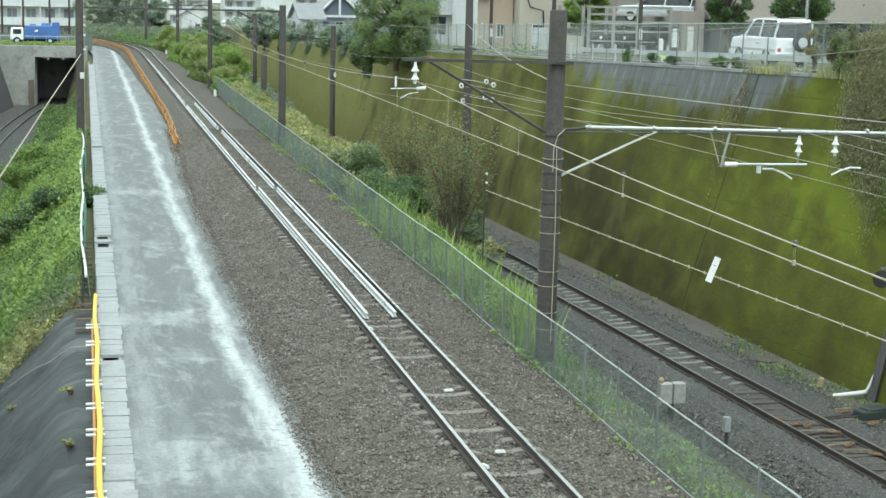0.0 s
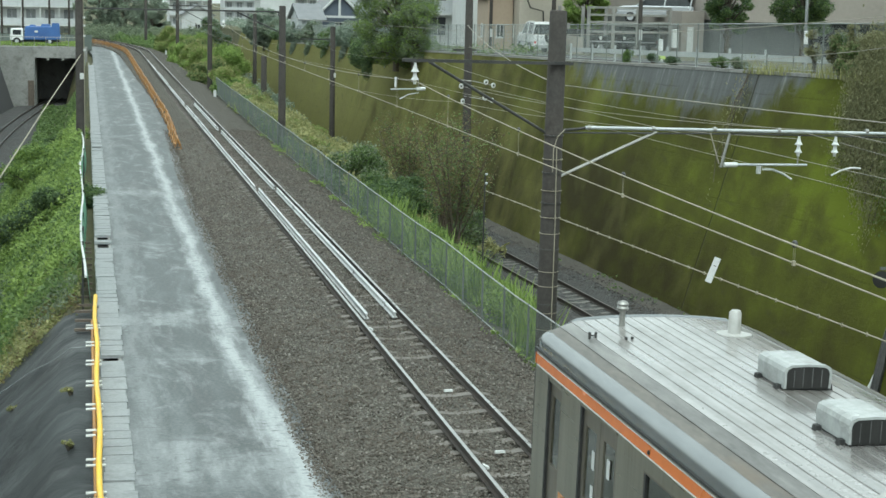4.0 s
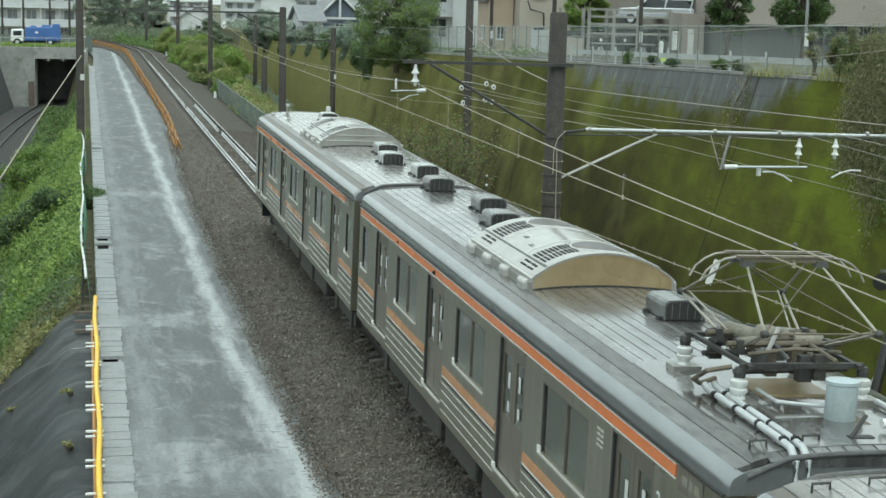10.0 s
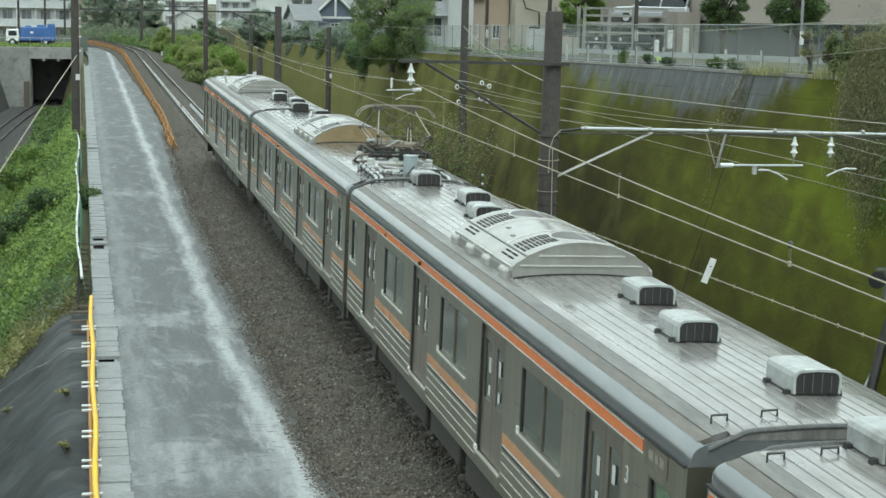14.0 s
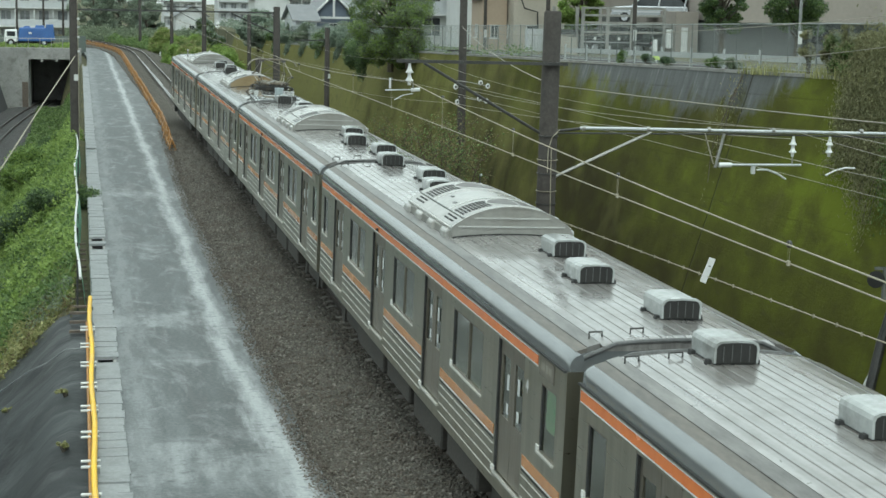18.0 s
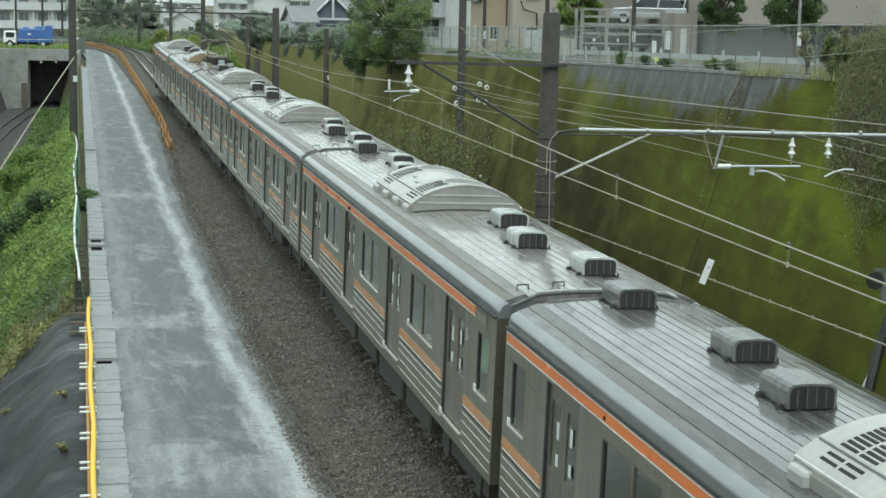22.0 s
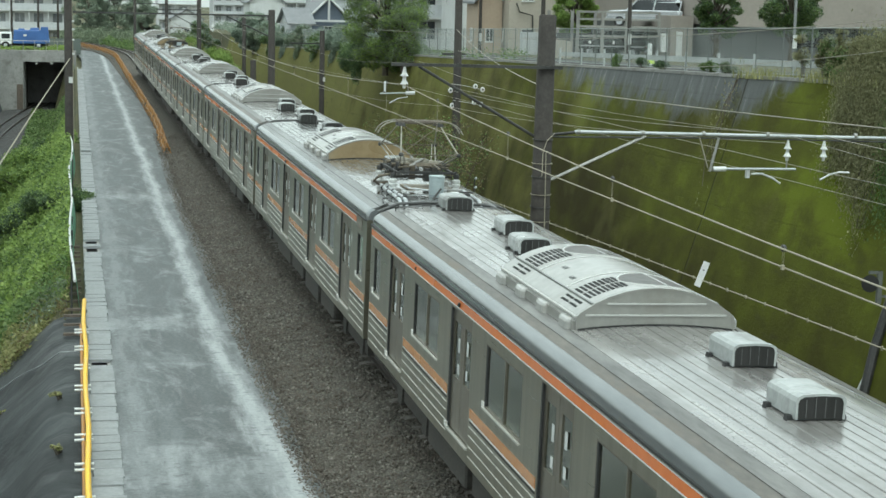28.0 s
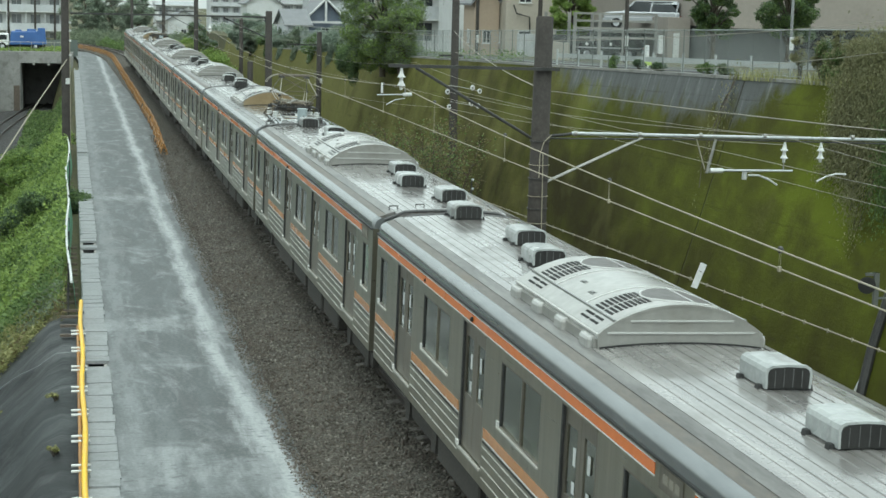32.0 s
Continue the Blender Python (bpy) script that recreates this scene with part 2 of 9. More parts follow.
def slab_material():
    """Wet concrete path with bands of pale slurry along it."""
    m, n, l, b = shader("concrete path", 0.6)
    v = coords(n, l)
    sep = n.new("ShaderNodeSeparateXYZ")
    l.new(v, sep.inputs[0])
    st = coords(n, l, (1, 0.22, 1))
    n1 = fuzz(n, l, st, 1.2, 7, 0.66, 0.9)
    n2 = fuzz(n, l, coords(n, l, (1, 0.14, 1)), 3.2, 7, 0.68)
    fine = fuzz(n, l, v, 14, 6)
    n2 = maths(n, l, "ADD", maths(n, l, "MULTIPLY", n2, 0.74), maths(n, l, "MULTIPLY", fuzz(n, l, coords(n, l, (1, 0.3, 1)), 11, 5, 0.7), 0.26))
    base = ramp(n, l, n1, (0.36, (0.031, 0.037, 0.039)), (0.5, (0.069, 0.079, 0.082)), (0.64, (0.143, 0.157, 0.162)))
    base = mix(n, l, 0.2, base, ramp(n, l, fine, (0.3, 0.06), (0.7, 0.3)))
    # a wandering band of white slurry near the track side
    wander = maths(n, l, "MULTIPLY", maths(n, l, "SUBTRACT", fuzz(n, l, coords(n, l, (0, 0.11, 0)), 1.0, 4), 0.5), 0.45)
    x1 = maths(n, l, "ADD", sep.outputs[0], wander)
    near = maths(n, l, "MULTIPLY", maths(n, l, "MAXIMUM", maths(n, l, "SUBTRACT", 37.0, maths(n, l, "MAXIMUM", sep.outputs[1], 19.0)), 0.0), 0.026)
    d1 = maths(n, l, "MULTIPLY", maths(n, l, "ABSOLUTE", maths(n, l, "ADD", x1, maths(n, l, "SUBTRACT", 3.72, near))), maths(n, l, "SUBTRACT", 1.1, near))
    band = ramp(n, l, maths(n, l, "ADD", d1, maths(n, l, "MULTIPLY", maths(n, l, "SUBTRACT", n2, 0.5), 1.3)), (0.0, 1.0), (0.36, 0.0))
    d2 = maths(n, l, "ABSOLUTE", maths(n, l, "ADD", x1, 5.75))
    band2 = ramp(n, l, maths(n, l, "ADD", d2, maths(n, l, "MULTIPLY", maths(n, l, "SUBTRACT", n2, 0.5), 2.6)), (0.0, 0.7), (0.36, 0.0))
    blot = ramp(n, l, n2, (0.54, 0.0), (0.7, 0.8))
    w = maths(n, l, "MAXIMUM", maths(n, l, "MULTIPLY", band, 0.95), maths(n, l, "MAXIMUM", maths(n, l, "MULTIPLY", band2, 0.38), maths(n, l, "MULTIPLY", blot, 0.5)))
    # slurry wiped across the path here and there, and worn pocks that show the concrete through it
    across = fuzz(n, l, coords(n, l, (0.8, 0.45, 1)), 0.9, 7, 0.68, 1.4)
    w = maths(n, l, "MAXIMUM", w, maths(n, l, "MULTIPLY", ramp(n, l, across, (0.52, 0.0), (0.68, 0.6)), ramp(n, l, n2, (0.36, 0.35), (0.6, 1.0))))
    # wide spills across it, ragged at their edges
    for at, wide_y in ((38.0, 1.1), (26.0, 1.7), (62.0, 1.6)):
        dy = maths(n, l, "DIVIDE", maths(n, l, "ABSOLUTE", maths(n, l, "SUBTRACT", sep.outputs[1], at)), wide_y)
        dy = maths(n, l, "ADD", dy, maths(n, l, "MULTIPLY", maths(n, l, "SUBTRACT", fuzz(n, l, coords(n, l, (0.55, 0.3, 1)), 1.1, 6, 0.65, 1.6), 0.5), 6.5))
        w = maths(n, l, "MAXIMUM", w, maths(n, l, "MULTIPLY", ramp(n, l, dy, (-0.2, 0.55), (1.3, 0.0)), ramp(n, l, n2, (0.36, 0.15), (0.58, 1.0))))
    pock = ramp(n, l, fuzz(n, l, coords(n, l, (0.55, 1, 1)), 7.5, 3, 0.55), (0.30, 0.25), (0.43, 1.0))
    w = maths(n, l, "MULTIPLY", w, pock)
    c = mix(n, l, w, base, mix(n, l, 0.3, (0.39, 0.412, 0.424), ramp(n, l, fine, (0.3, 0.2), (0.7, 0.5))))
    l.new(c, b.inputs["Base Color"])
    l.new(ramp(n, l, n1, (0.35, 0.45), (0.65, 0.8)), b.inputs["Roughness"])
    relief(n, l, b, fine, 0.2, 0.012)
    return m


def moss_material():
    """Retaining wall: grey concrete streaked from above, moss over most of it, cast joints."""
    m, n, l, b = shader("mossy wall", 0.9, spec=0.2)
    v = coords(n, l)
    sep = n.new("ShaderNodeSeparateXYZ")
    l.new(v, sep.inputs[0])
    drip = fuzz(n, l, coords(n, l, (0.05, 1.0, 0.05)), 0.75, 5, 0.65)
    dripf = fuzz(n, l, coords(n, l, (0.1, 1.0, 0.1)), 3.0, 4, 0.6)
    wide = fuzz(n, l, v, 0.16, 3, 0.5, 0.4)
    mid = fuzz(n, l, v, 0.9, 7, 0.75, 0.5)
    soft = fuzz(n, l, coords(n, l, (1, 0.8, 1.2)), 0.8, 4, 0.55, 0.3)
    fine = fuzz(n, l, v, 9, 6, 0.7)
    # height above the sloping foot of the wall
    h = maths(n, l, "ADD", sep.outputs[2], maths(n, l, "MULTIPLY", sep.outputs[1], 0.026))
    far = maths(n, l, "MAXIMUM", maths(n, l, "MULTIPLY", maths(n, l, "SUBTRACT", sep.outputs[1], 63.0), 0.16), maths(n, l, "MULTIPLY", maths(n, l, "SUBTRACT", 49.5, sep.outputs[1]), 0.45))
    lim = maths(n, l, "ADD", maths(n, l, "MULTIPLY", maths(n, l, "SUBTRACT", drip, 0.5), 2.2), maths(n, l, "MULTIPLY", maths(n, l, "SUBTRACT", mid, 0.5), 3.0))
    lim = maths(n, l, "ADD", lim, maths(n, l, "MAXIMUM", maths(n, l, "MINIMUM", far, 2.4), 0.0))
    g = maths(n, l, "ADD", maths(n, l, "SUBTRACT", 5.75, h), lim)
    moss = ramp(n, l, maths(n, l, "MULTIPLY", g, 0.35), (0.0, 0.0), (0.3, 1.0))
    # the moss is greenest near the creepers' end, browner far along; darkening towards the foot puts shade into the
    # colour
    growth_shade = maths(n, l, "ADD", maths(n, l, "MULTIPLY", maths(n, l, "SUBTRACT", 50.0, sep.outputs[1]), 0.007), maths(n, l, "MULTIPLY", maths(n, l, "SUBTRACT", h, 1.6), 0.035))
    growth_shade = maths(n, l, "MAXIMUM", maths(n, l, "MINIMUM", growth_shade, 0.035), -0.1)
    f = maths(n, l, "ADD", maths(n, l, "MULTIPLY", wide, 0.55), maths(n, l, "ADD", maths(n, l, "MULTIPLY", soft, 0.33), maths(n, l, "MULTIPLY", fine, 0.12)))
    f = maths(n, l, "ADD", f, growth_shade)
    # a fresh growth beside the creepers
    fy = maths(n, l, "ABSOLUTE", maths(n, l, "MULTIPLY", maths(n, l, "SUBTRACT", sep.outputs[1], 41.5), 0.22))
    fz = maths(n, l, "ABSOLUTE", maths(n, l, "MULTIPLY", maths(n, l, "SUBTRACT", sep.outputs[2], 2.2), 0.38))
    fresh = maths(n, l, "SUBTRACT", maths(n, l, "ADD", maths(n, l, "MULTIPLY", soft, 1.4), 0.3), maths(n, l, "ADD", fy, fz))
    f = maths(n, l, "ADD", f, ramp(n, l, fresh, (0.0, 0.0), (0.8, 0.16)))
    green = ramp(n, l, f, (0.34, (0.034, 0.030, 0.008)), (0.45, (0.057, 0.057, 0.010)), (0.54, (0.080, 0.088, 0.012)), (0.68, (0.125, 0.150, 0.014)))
    # tan patches, more of them far along, lightened further to carry the haze
    tan = maths(n, l, "ADD", maths(n, l, "MULTIPLY", maths(n, l, "SUBTRACT", sep.outputs[1], 62.0), 0.02), maths(n, l, "MULTIPLY", maths(n, l, "SUBTRACT", fuzz(n, l, v, 0.3, 3, 0.55), 0.5), 3.0))
    green = mix(n, l, ramp(n, l, tan, (0.0, 0.0), (0.9, 0.7)), green, ramp(n, l, fine, (0.3, (0.15, 0.145, 0.045)), (0.7, (0.215, 0.212, 0.07))))
    green = mix(n, l, ramp(n, l, dripf, (0.56, 0.0), (0.76, 0.28)), green, (0.05, 0.044, 0.017))
    green = mix(n, l, ramp(n, l, fuzz(n, l, coords(n, l, (1, 0.5, 1.6)), 1.6, 5, 0.6), (0.6, 0.0), (0.72, 0.5)), green, (0.05, 0.043, 0.02))
    # courses of cast joints and one open joint up the wall
    lift = maths(n, l, "FRACT", maths(n, l, "MULTIPLY", maths(n, l, "ADD", h, maths(n, l, "MULTIPLY", soft, 0.12)), 0.86))
    course = ramp(n, l, lift, (0.0, 0.3), (0.05, 0.0))
    up = maths(n, l, "ABSOLUTE", maths(n, l, "SUBTRACT", maths(n, l, "ADD", sep.outputs[1], maths(n, l, "MULTIPLY", soft, 0.16)), 50.36))
    crack = ramp(n, l, up, (0.02, 0.85), (0.06, 0.0))
    joint = maths(n, l, "MAXIMUM", maths(n, l, "MULTIPLY", course, ramp(n, l, soft, (0.4, 0.0), (0.6, 1.0))), crack)
    stone = ramp(n, l, maths(n, l, "ADD", maths(n, l, "MULTIPLY", dripf, 0.7), maths(n, l, "MULTIPLY", mid, 0.3)), (0.35, (0.10, 0.104, 0.104)), (0.57, (0.135, 0.14, 0.14)), (0.68, (0.26, 0.268, 0.27)))
    c = mix(n, l, moss, stone, green)
    c = mix(n, l, joint, c, (0.028, 0.026, 0.012))
    l.new(c, b.inputs["Base Color"])
    relief(n, l, b, maths(n, l, "SUBTRACT", maths(n, l, "ADD", fine, mid), joint), 0.5, 0.04)
    return m


M["slab"] = slab_material()
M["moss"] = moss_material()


# ---- mesh helpers ----
class Build:
    """Collects vertices and faces of one mesh."""

    def __init__(self):
        self.v, self.f, self.mi = [], [], []
        self.cur = 0

    def add(self, vs, fs):
        k = len(self.v)
        self.v.extend([tuple(a) for a in vs])
        self.f.extend([tuple(i + k for i in f) for f in fs])
        self.mi.extend([self.cur] * len(fs))
        return self

    def box(self, x0, y0, z0, x1, y1, z1, m=None, taper=0.0):
        t = taper
        vs = [(x0, y0, z0), (x1, y0, z0), (x1, y1, z0), (x0, y1, z0), (x0 + t, y0 + t, z1), (x1 - t, y0 + t, z1), (x1 - t, y1 - t, z1), (x0 + t, y1 - t, z1)]
        if m is not None:
            vs = [m @ Vector(a) for a in vs]
        return self.add(vs, [(3, 2, 1, 0), (4, 5, 6, 7), (0, 1, 5, 4), (1, 2, 6, 5), (2, 3, 7, 6), (3, 0, 4, 7)])

    def tube(self, pts, r, n=8, r1=None, caps=True):
        """A round tube along points; r may taper to r1."""
        pts = [Vector(a) for a in pts]
        cnt = len(pts)
        vs, fs = [], []
        for i, a in enumerate(pts):
            d = (pts[min(i + 1, cnt - 1)] - pts[max(i - 1, 0)]).normalized()
            u = d.cross(Vector((0, 0, 1)) if abs(d.z) < 0.9 else Vector((0, 1, 0))).normalized()
            w = d.cross(u)
            rr = r if r1 is None else r + (r1 - r) * i / (cnt - 1)
            vs += [a + (u * math.cos(q) + w * math.sin(q)) * rr for q in (2 * math.pi * j / n for j in range(n))]
        for i in range(cnt - 1):
            for j in range(n):
                a, b2 = i * n + j, i * n + (j + 1) % n
                fs.append((a, b2, b2 + n, a + n))
        if caps:
            fs += [tuple(range(n - 1, -1, -1)), tuple(range((cnt - 1) * n, cnt * n))]
        return self.add(vs, fs)

    def lathe(self, base, axis, prof, n=12):
        """Rings of (distance along axis, radius)."""
        base, d = Vector(base), Vector(axis).normalized()
        u = d.cross(Vector((0, 0, 1)) if abs(d.z) < 0.9 else Vector((0, 1, 0))).normalized()
        w = d.cross(u)
        vs, fs = [], []
        for h, r in prof:
            vs += [base + d * h + (u * math.cos(q) + w * math.sin(q)) * r for q in (2 * math.pi * j / n for j in range(n))]
        for i in range(len(prof) - 1):
            for j in range(n):
                a, b2 = i * n + j, i * n + (j + 1) % n
                fs.append((a, b2, b2 + n, a + n))
        fs += [tuple(range(n - 1, -1, -1)), tuple(range((len(prof) - 1) * n, len(prof) * n))]
        return self.add(vs, fs)

    def prism(self, prof, y0, y1, closed=True):
        """A profile of (x, z) points drawn along y."""
        n = len(prof)
        vs = [(x, y0, z) for x, z in prof] + [(x, y1, z) for x, z in prof]
        fs = [(i, (i + 1) % n, (i + 1) % n + n, i + n) for i in range(n if closed else n - 1)]
        if closed:
            fs += [tuple(range(n - 1, -1, -1)), tuple(range(n, 2 * n))]
        return self.add(vs, fs)

    def sweep(self, prof, path, closed=True):
        """A profile of (x, z) offsets along stations (x, y, z, heading)."""
        n = len(prof)
        vs, fs = [], []
        for x, y, z, a in path:
            c, s = math.cos(a), math.sin(a)
            vs += [(x + px * c, y + px * s, z + pz) for px, pz in prof]
        for i in range(len(path) - 1):
            for j in range(n if closed else n - 1):
                a, b2 = i * n + j, i * n + (j + 1) % n
                fs.append((a, b2, b2 + n, a + n))
        if closed:
            fs += [tuple(range(n - 1, -1, -1)), tuple(range((len(path) - 1) * n, len(path) * n))]
        return self.add(vs, fs)

    def mesh(self, name, *mats, smooth=False):
        me = bpy.data.meshes.new(name)
        me.from_pydata(self.v, [], self.f)
        for m in mats:
            me.materials.append(m)
        if len(mats) > 1:
            me.polygons.foreach_set("material_index", self.mi)
        bm = bmesh.new()
        bm.from_mesh(me)
        bmesh.ops.recalc_face_normals(bm, faces=bm.faces)
        bm.to_mesh(me)
        bm.free()
        if smooth:
            me.polygons.foreach_set("use_smooth", [True] * len(me.polygons))
            me.set_sharp_from_angle(angle=radians(40))
        return me


def thing(name, label, category, m=None, group="", kind=""):
    ob = new(name)
    ob.empty_display_size = 0.3
    if m is not None:
        ob.matrix_basis = m
    return tagged(ob, label, category, group, kind)


def part(name, b, material, parent, label="", smooth=False, at=None, kind=""):
    me = b if isinstance(b, bpy.types.Mesh) else b.mesh(name, *(material if isinstance(material, (list, tuple)) else (material,)), smooth=smooth)
    ob = new(name, me)
    ob.parent = parent
    if at is not None:
        ob.matrix_basis = at
    return tagged(ob, label, kind=kind)


def solid(name, b, material, label="", category="", group="", kind="", smooth=False):
    me = b if isinstance(b, bpy.types.Mesh) else b.mesh(name, *(material if isinstance(material, (list, tuple)) else (material,)), smooth=smooth)
    return tagged(new(name, me), label, category, group, kind)


def bevel(ob, width=0.02, seg=2):
    k = ob.modifiers.new("bevel", "BEVEL")
    k.width, k.segments, k.limit_method, k.angle_limit = width, seg, "ANGLE", radians(40)
    return ob


def cards(name, pts, size, up=0.25, long=1.6, rng=None, lean=None):
    """A mesh of small folded leaves at the points (n x 3 array)."""
    rng = rng or np.random.default_rng(1)
    n = len(pts)
    d = rng.normal(size=(n, 3))
    d[:, 2] = d[:, 2] * 0.6 + up * 0.7
    if lean is not None:
        d = d * 0.45 + lean
    d /= np.linalg.norm(d, axis=1)[:, None] + 1e-9
    s = np.cross(d, rng.normal(size=(n, 3)) * 0.75 + np.array([0, 0, 1.0]))
    s /= np.linalg.norm(s, axis=1)[:, None] + 1e-9
    u = np.cross(d, s)
    k = (size * rng.uniform(0.55, 1.35, n))[:, None]
    a = pts - d * k * long * 0.5
    c = pts + d * k * long * 0.5
    b1 = pts + s * k * 0.5 + u * k * 0.18
    b2 = pts - s * k * 0.5 + u * k * 0.18
    v = np.stack([a, b1, c, b2], 1).reshape(-1, 3)
    i = np.arange(n) * 4
    f = np.concatenate([np.stack([i, i + 1, i + 2], 1), np.stack([i, i + 2, i + 3], 1)])
    me = bpy.data.meshes.new(name)
    me.vertices.add(len(v))
    me.vertices.foreach_set("co", v.astype(np.float32).ravel())
    me.loops.add(f.size)
    me.loops.foreach_set("vertex_index", f.ravel().astype(np.int32))
    me.polygons.add(len(f))
    me.polygons.foreach_set("loop_start", (np.arange(len(f)) * 3).astype(np.int32))
    me.polygons.foreach_set("loop_total", np.full(len(f), 3, np.int32))
    me.update(calc_edges=True)
    return me


def blades(name, pts, height, width, rng, bend=0.35):
    """Grass blades rising from the points."""
    n = len(pts)
    h = height * rng.uniform(0.5, 1.25, n)
    a = rng.uniform(0, 2 * np.pi, n)
    dx, dy = np.cos(a), np.sin(a)
    w = width * rng.uniform(0.6, 1.4, n)
    side = np.stack([-dy * w, dx * w, np.zeros(n)], 1)
    mid = pts + np.stack([dx * h * bend * 0.3, dy * h * bend * 0.3, h * 0.6], 1)
    tip = pts + np.stack([dx * h * bend, dy * h * bend, h], 1)
    v = np.stack([pts - side, pts + side, mid + side * 0.7, mid - side * 0.7, tip], 1).reshape(-1, 3)
    i = np.arange(n) * 5
    f = np.concatenate([np.stack([i, i + 1, i + 2], 1), np.stack([i, i + 2, i + 3], 1), np.stack([i + 3, i + 2, i + 4], 1)])
    me = bpy.data.meshes.new(name)
    me.vertices.add(len(v))
    me.vertices.foreach_set("co", v.astype(np.float32).ravel())
    me.loops.add(f.size)
    me.loops.foreach_set("vertex_index", f.ravel().astype(np.int32))
    me.polygons.add(len(f))
    me.polygons.foreach_set("loop_start", (np.arange(len(f)) * 3).astype(np.int32))
    me.polygons.foreach_set("loop_total", np.full(len(f), 3, np.int32))
    me.update(calc_edges=True)
    return me


# ---- the plan: track lines and levels ----
CANT = 0.0225


def smooth01(a, lo, hi):
    t = min(max((a - lo) / (hi - lo), 0.0), 1.0)
    return t * t * (3 - 2 * t)


def main_x(y):
    """Centre line of the main track: straight, then a curve to the west far off."""
    x = -0.15 * smooth01(y, 40, 110)
    if y > 186:
        x -= min((y - 186) ** 2 / 380, 200)
    return x


def station(y, off=0.0, line=main_x, z=0.0):
    a = -math.atan(line(y + 0.5) - line(y - 0.5))
    return (line(y) + off * math.cos(a), y + off * math.sin(a), z, a)


def low_x(y):
    return 9.45 - 0.026 * (y - 50)


def low_z(y):
    return -2.56 - 0.015 * (y - 50)


def wall_foot(y):
    return 12.45 - 0.026 * (y - 50), -2.8 - 0.015 * (y - 50)


def top_z(y):
    """Ground behind the retaining wall."""
    return 5.15 - 0.026 * (min(y, 150) - 50) - 0.004 * max(y - 150, 0) - 5.5 * smooth01(y, 225, 330)


BATTER = 0.30


def wall_at(y, z):
    fx, fz = wall_foot(y)
    return fx + BATTER * (z - fz)


def west_x(y):
    """Centre line of the sunken western track."""
    d = y - 130
    return -13.95 + 0.03 * d + (0.00075 * d * d if d > 0 else 0.0)


WEST_Z = -5.0


def bank_z(x, y=60.0):
    """Western bank below the path, cut steeper towards the tunnel."""
    if x > -7.15:
        return -0.62
    z = -0.62 + (x + 7.15) * (2.4 - 0.62) / 1.75 if x > -8.9 else max(-2.4 + (x + 8.9) * 1.25, WEST_Z - 0.35)
    k = smooth01(y, 84, 128)
    steep = max(-2.5 + (x + 7.15) * 1.9, WEST_Z - 0.35)
    return z + (steep - z) * k


def slope_z(x, y):
    """Eastern side of the main track down to the sunken track."""
    s = smooth01(y, 48, 66)
    pts = [(3.0, -0.62), (3.6, -0.75 + 0.05 * s), (5.0, -1.5 + 0.65 * s), (6.6, low_z(y) - 0.35 + 1.5 * s), (7.4, low_z(y) - 0.35 + 0.3 * s), (9.0, low_z(y) - 0.35)]
    for (xa, za), (xb, zb) in zip(pts, pts[1:]):
        if x <= xb:
            return za + (zb - za) * max(x - xa, 0) / (xb - xa)
    return low_z(y) - 0.35


# ---- ground ----
def sheet(name, xs_of, ys, material, label, kind="structure", bump=0.0, cell=0.3, smooth=True):
    """A grid: for each y a row of (x, z)."""
    vs, rows = [], None
    for y in ys:
        row = xs_of(y)
        rows = len(row)
        for x, z in row:
            h = bump * noise.noise(Vector((x / cell, y / cell, 0.3))) if bump else 0.0
            vs.append((x, y, z + h))
    fs = []
    for i in range(len(ys) - 1):
        for j in range(rows - 1):
            a = i * rows + j
            fs.append((a, a + 1, a + rows + 1, a + rows))
    b = Build().add(vs, fs)
    return solid(name, b, material, label, kind=kind, smooth=smooth)


def land(y):
    fx, fz = wall_foot(y)
    t = top_z(y)
    w = smooth01(y, 176, 177)
    e = smooth01(y, 200, 210)
    deep = WEST_Z - 0.35
    floor_w = deep + (0.85 - deep) * w - 1.25 * e
    plat = 1.6 + (0.85 - 1.6) * w - 1.25 * e
    wx = min(west_x(y), -10.2)
    cut = smooth01(y, 190, 215)
    lo = low_z(y) - 0.35
    lo = lo + (-0.6 - lo) * cut

    w2 = smooth01(y, 214, 215)

    def bank(x):
        z = bank_z(x, y)
        k = w2 if -12 < x < -7.6 else w
        return z + (0.85 - z) * k - 1.25 * e * k if x < -7 else z
    east = [(x, max(slope_z(x, y), lo)) for x in (3.0, 3.6, 5.0, 6.6, 7.4, 9.0)]
    return [(-900, plat), (-60, plat), (min(wx - 6.6, -21), plat), (min(wx - 5.6, -19), plat - 0.2), (min(wx - 3.4, -14.5), floor_w), (min(wx - 1, -12.3), floor_w), (min(wx - 0.9, -12.1), bank(-11.9)), (-11.6, bank(-11.6)), (-10.4, bank(-10.4)), (-8.9, bank(-8.9)), (-7.15, bank(-7.15)), (-6.7, -0.62)] + east + \
        [(fx - 0.6, lo), (fx + 0.45, lo), (wall_at(y, t - 1.2) + 0.6, t - 1.2), (wall_at(y, t) + 0.3, t - 0.06), (wall_at(y, t) + 1.2, t), (30, t + 0.1), (60, t), (900, t)]


ys_land = [-900, -300, -100, -50] + list(range(-30, 172, 4)) + [174, 175.9, 176.4, 177.2, 180, 188, 194, 199, 203, 206, 211, 213.9, 215.1, 220, 240, 280, 340, 450, 700, 1500]
sheet("ground", land, ys_land, M["earth"], "dark earth and weeds of the railway cutting")

# ---- main track ----
REACH = [-40 + 2.5 * i for i in range(90)] + [185 + 3 * i for i in range(28)]


